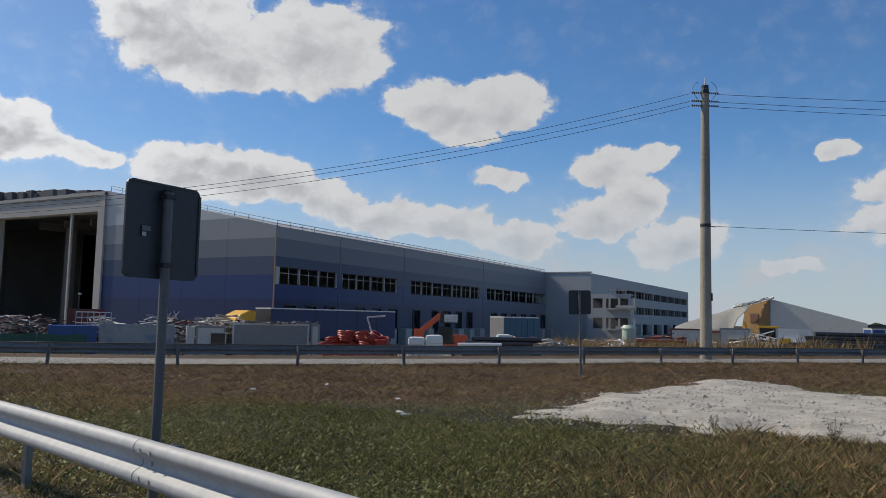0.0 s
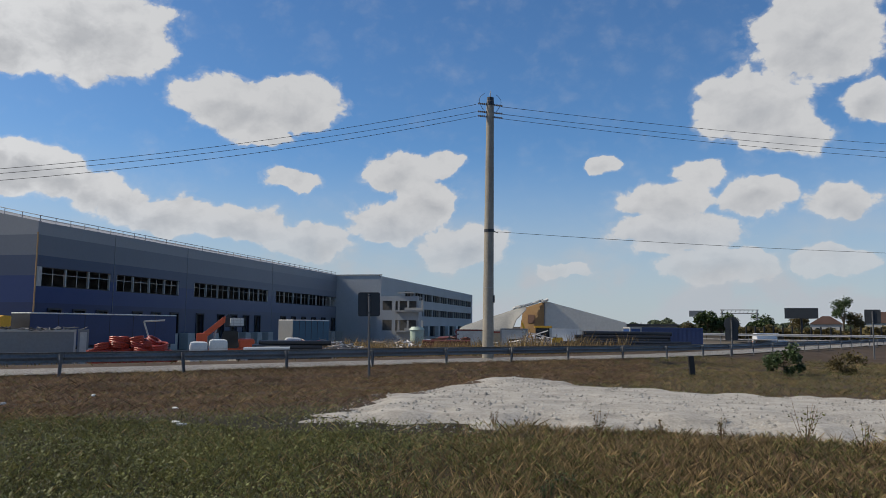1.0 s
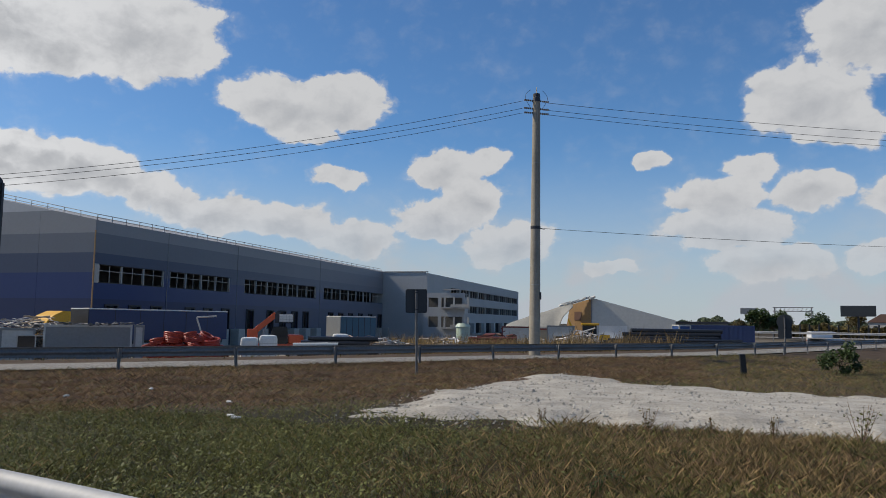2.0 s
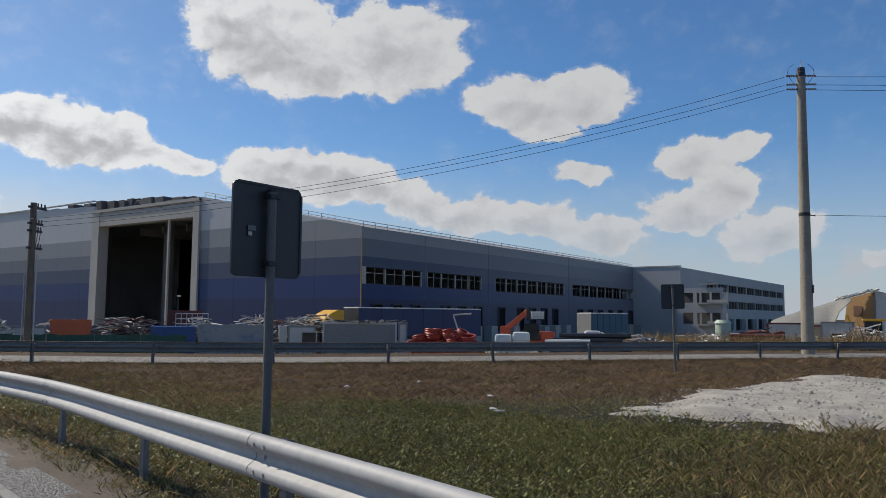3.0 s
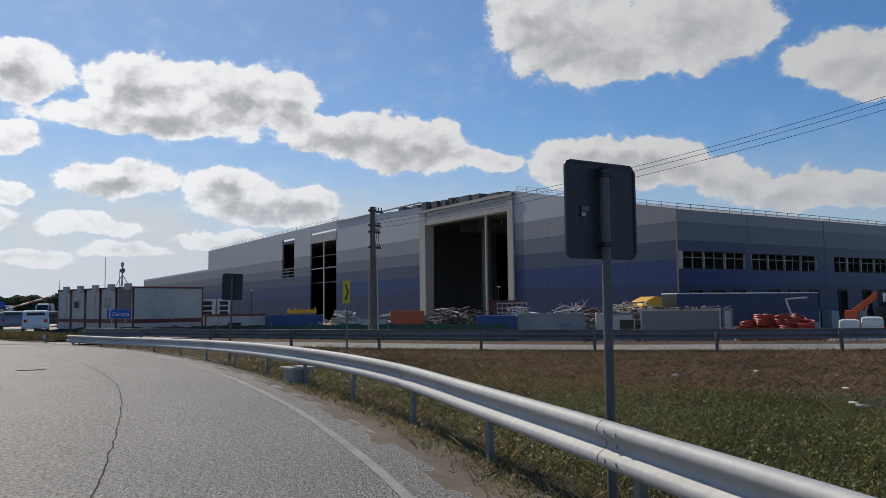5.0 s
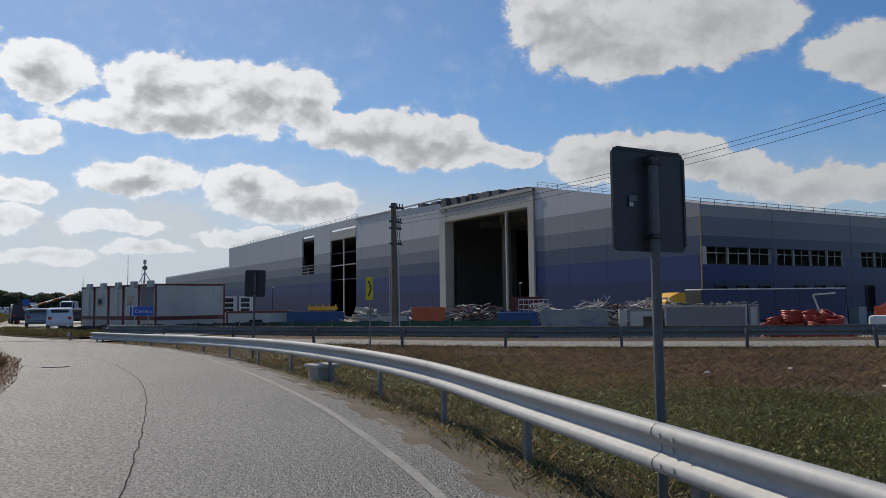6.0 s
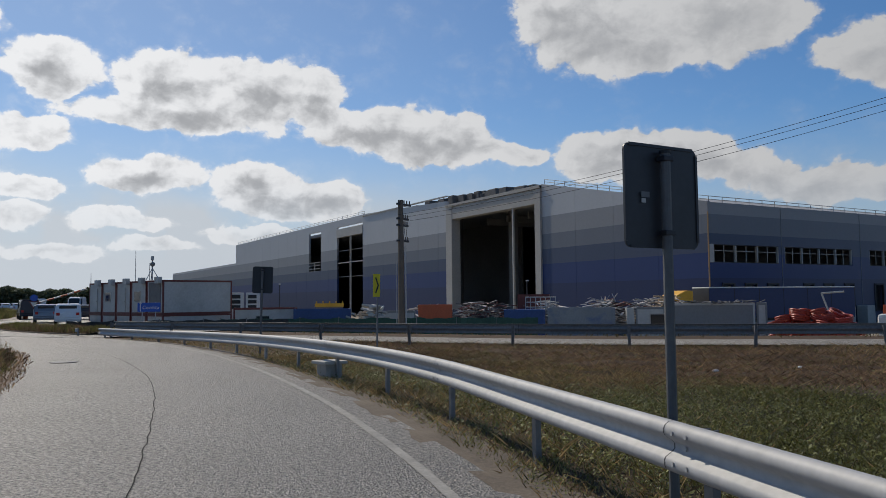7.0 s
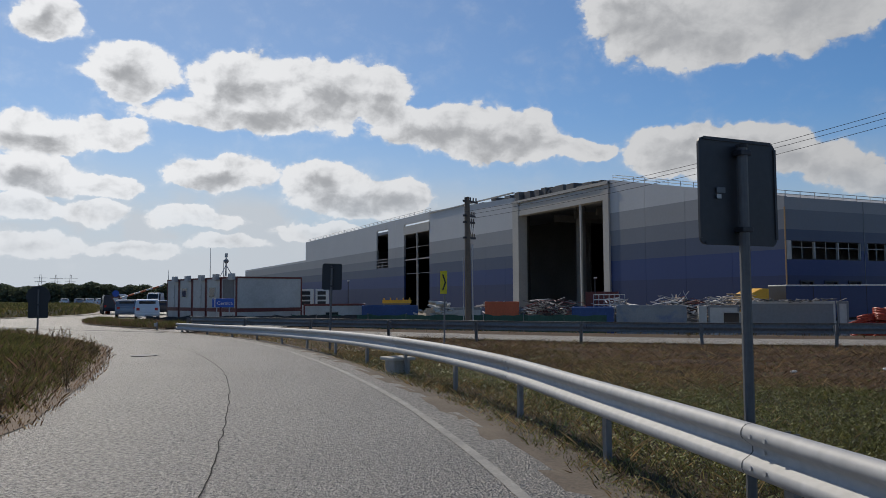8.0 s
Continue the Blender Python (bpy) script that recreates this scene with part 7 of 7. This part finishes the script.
q = random.Random(44)
for x, y, h in ((-0.55, 15.2, 0.55), (1.6, 14.9, 0.5), (2.9, 14.6, 0.75), (4.3, 14.4, 0.8), (5.2, 14.2, 0.7), (3.6, 13.8, 0.6), (-2.6, 15.6, 0.35), (0.6, 15.1, 0.4), (6.3, 14.3, 0.9)):
    weed_plant(x, y, h, M["leaf_dry"] if h < 0.6 else M["grass"], "tall thin weed at the edge of the gravel", int(x * 100) + 900, 90)
for k in range(12):
    weed_plant(q.uniform(-4, 4), q.uniform(7.5, 12), q.uniform(0.15, 0.3), M["leaf"], "low broad-leaved weed in the grass", 300 + k, 110)
for k in range(16):
    i = q.randrange(6, len(LV) - 4)
    weed_plant(LV[i].x + q.uniform(-0.3, 0.3), LV[i].y - q.uniform(0.1, 0.7), q.uniform(0.3, 0.6), M["leaf_dry"], "tall dry weed at the verge edge", 500 + k, 90, 0.06)

# litter in the swale
for k, (x, y) in enumerate(((-8.6, 13.9), (-8.3, 13.7), (-14.2, 15.6), (-13.0, 17.2), (-10.2, 16.4))):
    lt = thing("litter", "crumpled white plastic scrap lying in the weeds", "litter", pose(x, y, gz(x, y) + 0.08, 0, 0, 40 * k))
    bm = bmesh.new()
    bmesh.ops.create_icosphere(bm, subdivisions=2, radius=0.05)
    for v in bm.verts:
        v.co = Vector((v.co.x * 2.2, v.co.y, v.co.z * 0.6)) * (1 + 0.5 * noise.noise(v.co * 9 + Vector((k, 0, 0))))
    part("sheet", bm, M["white"], lt)


def tree(name, x, y, h, spread, seed, leaf_mat, label, leaves=2600, size=0.16, low=0.38):
    """A tapered trunk with limbs and a ragged crown of small leaves in clumps."""
    q = random.Random(seed)
    g = gz(x, y)
    root = thing(name, label, "tree", pose(x, y, g))
    bm = bmesh.new()
    tube(bm, (0, 0, -0.3), (0.05 * h * q.uniform(-1, 1), 0, h * 0.5), 0.028 * h, 0.016 * h, n=8)
    part("trunk", bm, M["bark"], root)
    clumps = []
    for k in range(11):
        a = q.uniform(0, math.tau)
        rad = spread * q.uniform(0.25, 0.95)
        c = Vector((rad * math.cos(a), rad * math.sin(a), h * q.uniform(low, 0.95)))
        if c.z > 0.75 * h:
            c.x, c.y = c.x * 0.55, c.y * 0.55
        clumps.append((c, spread * q.uniform(0.28, 0.5)))
        part("limb", TB((0, 0, h * q.uniform(0.25, 0.48)), c, 0.010 * h, 0.003 * h, n=5), M["bark"], root)
    vs_, fs_ = [], []
    for k in range(leaves):
        c, rr = q.choice(clumps)
        d = Vector((q.gauss(0, 1), q.gauss(0, 1), q.gauss(0, 0.75)))
        p = c + d.normalized() * rr * q.random() ** 0.45
        s = size * q.uniform(0.6, 1.5)
        u = Vector((q.uniform(-1, 1), q.uniform(-1, 1), q.uniform(-0.8, 0.8))).normalized() * s
        w = u.cross(Vector((q.uniform(-1, 1), q.uniform(-1, 1), 0.5))).normalized() * s * 0.6
        i = len(vs_)
        vs_ += [p - u, p - w, p + u, p + w]
        fs_.append((i, i + 1, i + 2, i + 3))
    m4 = bpy.data.meshes.new("crown")
    m4.from_pydata([tuple(v) for v in vs_], [], fs_)
    m4.materials.append(leaf_mat)
    o = new("crown", m4)
    o.parent = root
    return root


bush = tree("bush", 6.6, 36.6, 1.25, 0.75, 3, M["leaf"], "leafy green bush by the ramp", 1700, 0.06, 0.08)
tree("bush", 9.5, 38.5, 0.9, 0.8, 4, M["leaf_dry"], "low ragged bush in the verge", 1000, 0.06, 0.08)
for k, (x, y, h, s, m) in enumerate(((16.8, 180.0, 6.0, 3.0, "leaf"), (20.2, 182.0, 5.0, 3.0, "leaf"), (14.5, 190.0, 3.0, 2.6, "leaf_dry"), (2.5, 150.0, 3.2, 2.0, "leaf_dry"), (6.8, 165.0, 3.0, 2.5, "leaf"),
                                     (67.5, 272.0, 11.5, 4.5, "leaf"), (71.5, 275.0, 6.5, 3.5, "leaf_dry"), (42.0, 270.0, 6.0, 4.0, "leaf"), (56.0, 280.0, 5.5, 4.0, "leaf_dry"), (92.0, 285.0, 6.0, 4.0, "leaf"), (101.0, 290.0, 7.5, 3.5, "leaf"),
                                     (29.0, 240.0, 5.5, 3.5, "leaf"), (22.5, 225.0, 4.2, 3.2, "leaf_dry"), (36.0, 235.0, 4.0, 3.0, "leaf"))):
    tree("tree", x, y, h, s, 60 + k, M[m], "leafy roadside tree in the distance" if m == "leaf" else "half-yellowed tree in the distance", 1900, 0.26)


def far_woods(name, seed, pts, depth, h0, h1, count, label, mat):
    g = np.random.default_rng(seed)
    pts = np.array(pts, float)
    t = g.random(count) * (len(pts) - 1)
    i = np.minimum(t.astype(int), len(pts) - 2)
    f = (t - i)[:, None]
    p = pts[i] * (1 - f) + pts[i + 1] * f
    back = g.random(count)[:, None]
    p = p * (1 + back * depth / np.hypot(*p.T)[:, None])
    along_ = t * 6
    crest = h0 + (h1 - h0) * (0.5 + 0.28 * np.sin(along_ * 0.9) + 0.22 * np.sin(along_ * 2.3 + 1) + 0.2 * np.sin(along_ * 5.1))
    z = crest * g.random(count) ** 0.75
    s = g.uniform(0.25, 0.75, count)[:, None]
    u = g.normal(size=(count, 3))
    u /= np.linalg.norm(u, axis=1)[:, None]
    w = np.cross(u, g.normal(size=(count, 3)))
    w /= np.linalg.norm(w, axis=1)[:, None]
    c = np.column_stack([p, z])
    v = np.stack([c - u * s, c - w * s * 0.7, c + u * s, c + w * s * 0.7], 1).reshape(-1, 3)
    tri_mesh(name, v, np.arange(count * 4).reshape(-1, 4), mat, label, "woods")


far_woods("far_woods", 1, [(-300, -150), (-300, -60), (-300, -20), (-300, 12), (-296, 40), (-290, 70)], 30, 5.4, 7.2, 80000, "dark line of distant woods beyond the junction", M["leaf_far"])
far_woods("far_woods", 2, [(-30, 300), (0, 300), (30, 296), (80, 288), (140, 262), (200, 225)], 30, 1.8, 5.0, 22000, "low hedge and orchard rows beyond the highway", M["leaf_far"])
far_woods("far_hedge", 3, [(20, 165), (35, 160), (60, 152), (90, 140)], 6, 1.0, 2.2, 8000, "autumn-coloured hedge along the highway", M["leaf_dry"])
for k in range(46):
    x, y = 22 + 1.55 * k, 158.0 - 0.44 * k
    if k == 0:
        stake = thing("vineyard_stake", "dark stake in a row beside the highway", "post", pose(x, y, 0), "row of stakes")
        part("stake", B(-0.12, -0.12, -0.2, 0.12, 0.12, 2.2, bevel=0.02), M["black"], stake)
    else:
        copy_thing(stake, pose(x, y, 0, 0, 0, 3 * k % 7))
# pylons far beyond the woods
for x, y in ((-700, -30), (-705, -8), (-712, -19)):
    py = thing("pylon", "lattice power pylon far beyond the woods", "pylon", pose(x, y, 0))
    for sx in (-1, 1):
        for sy in (-1, 1):
            part("leg", TB((2.2 * sx, 2.2 * sy, 0), (0.4 * sx, 0.4 * sy, 21), 0.16, n=4), M["galv_old"], py)
    for z, w in ((15, 4), (18, 5)):
        part("crossarm", B(-0.2, -w, z, 0.2, w, z + 0.3), M["galv_old"], py)
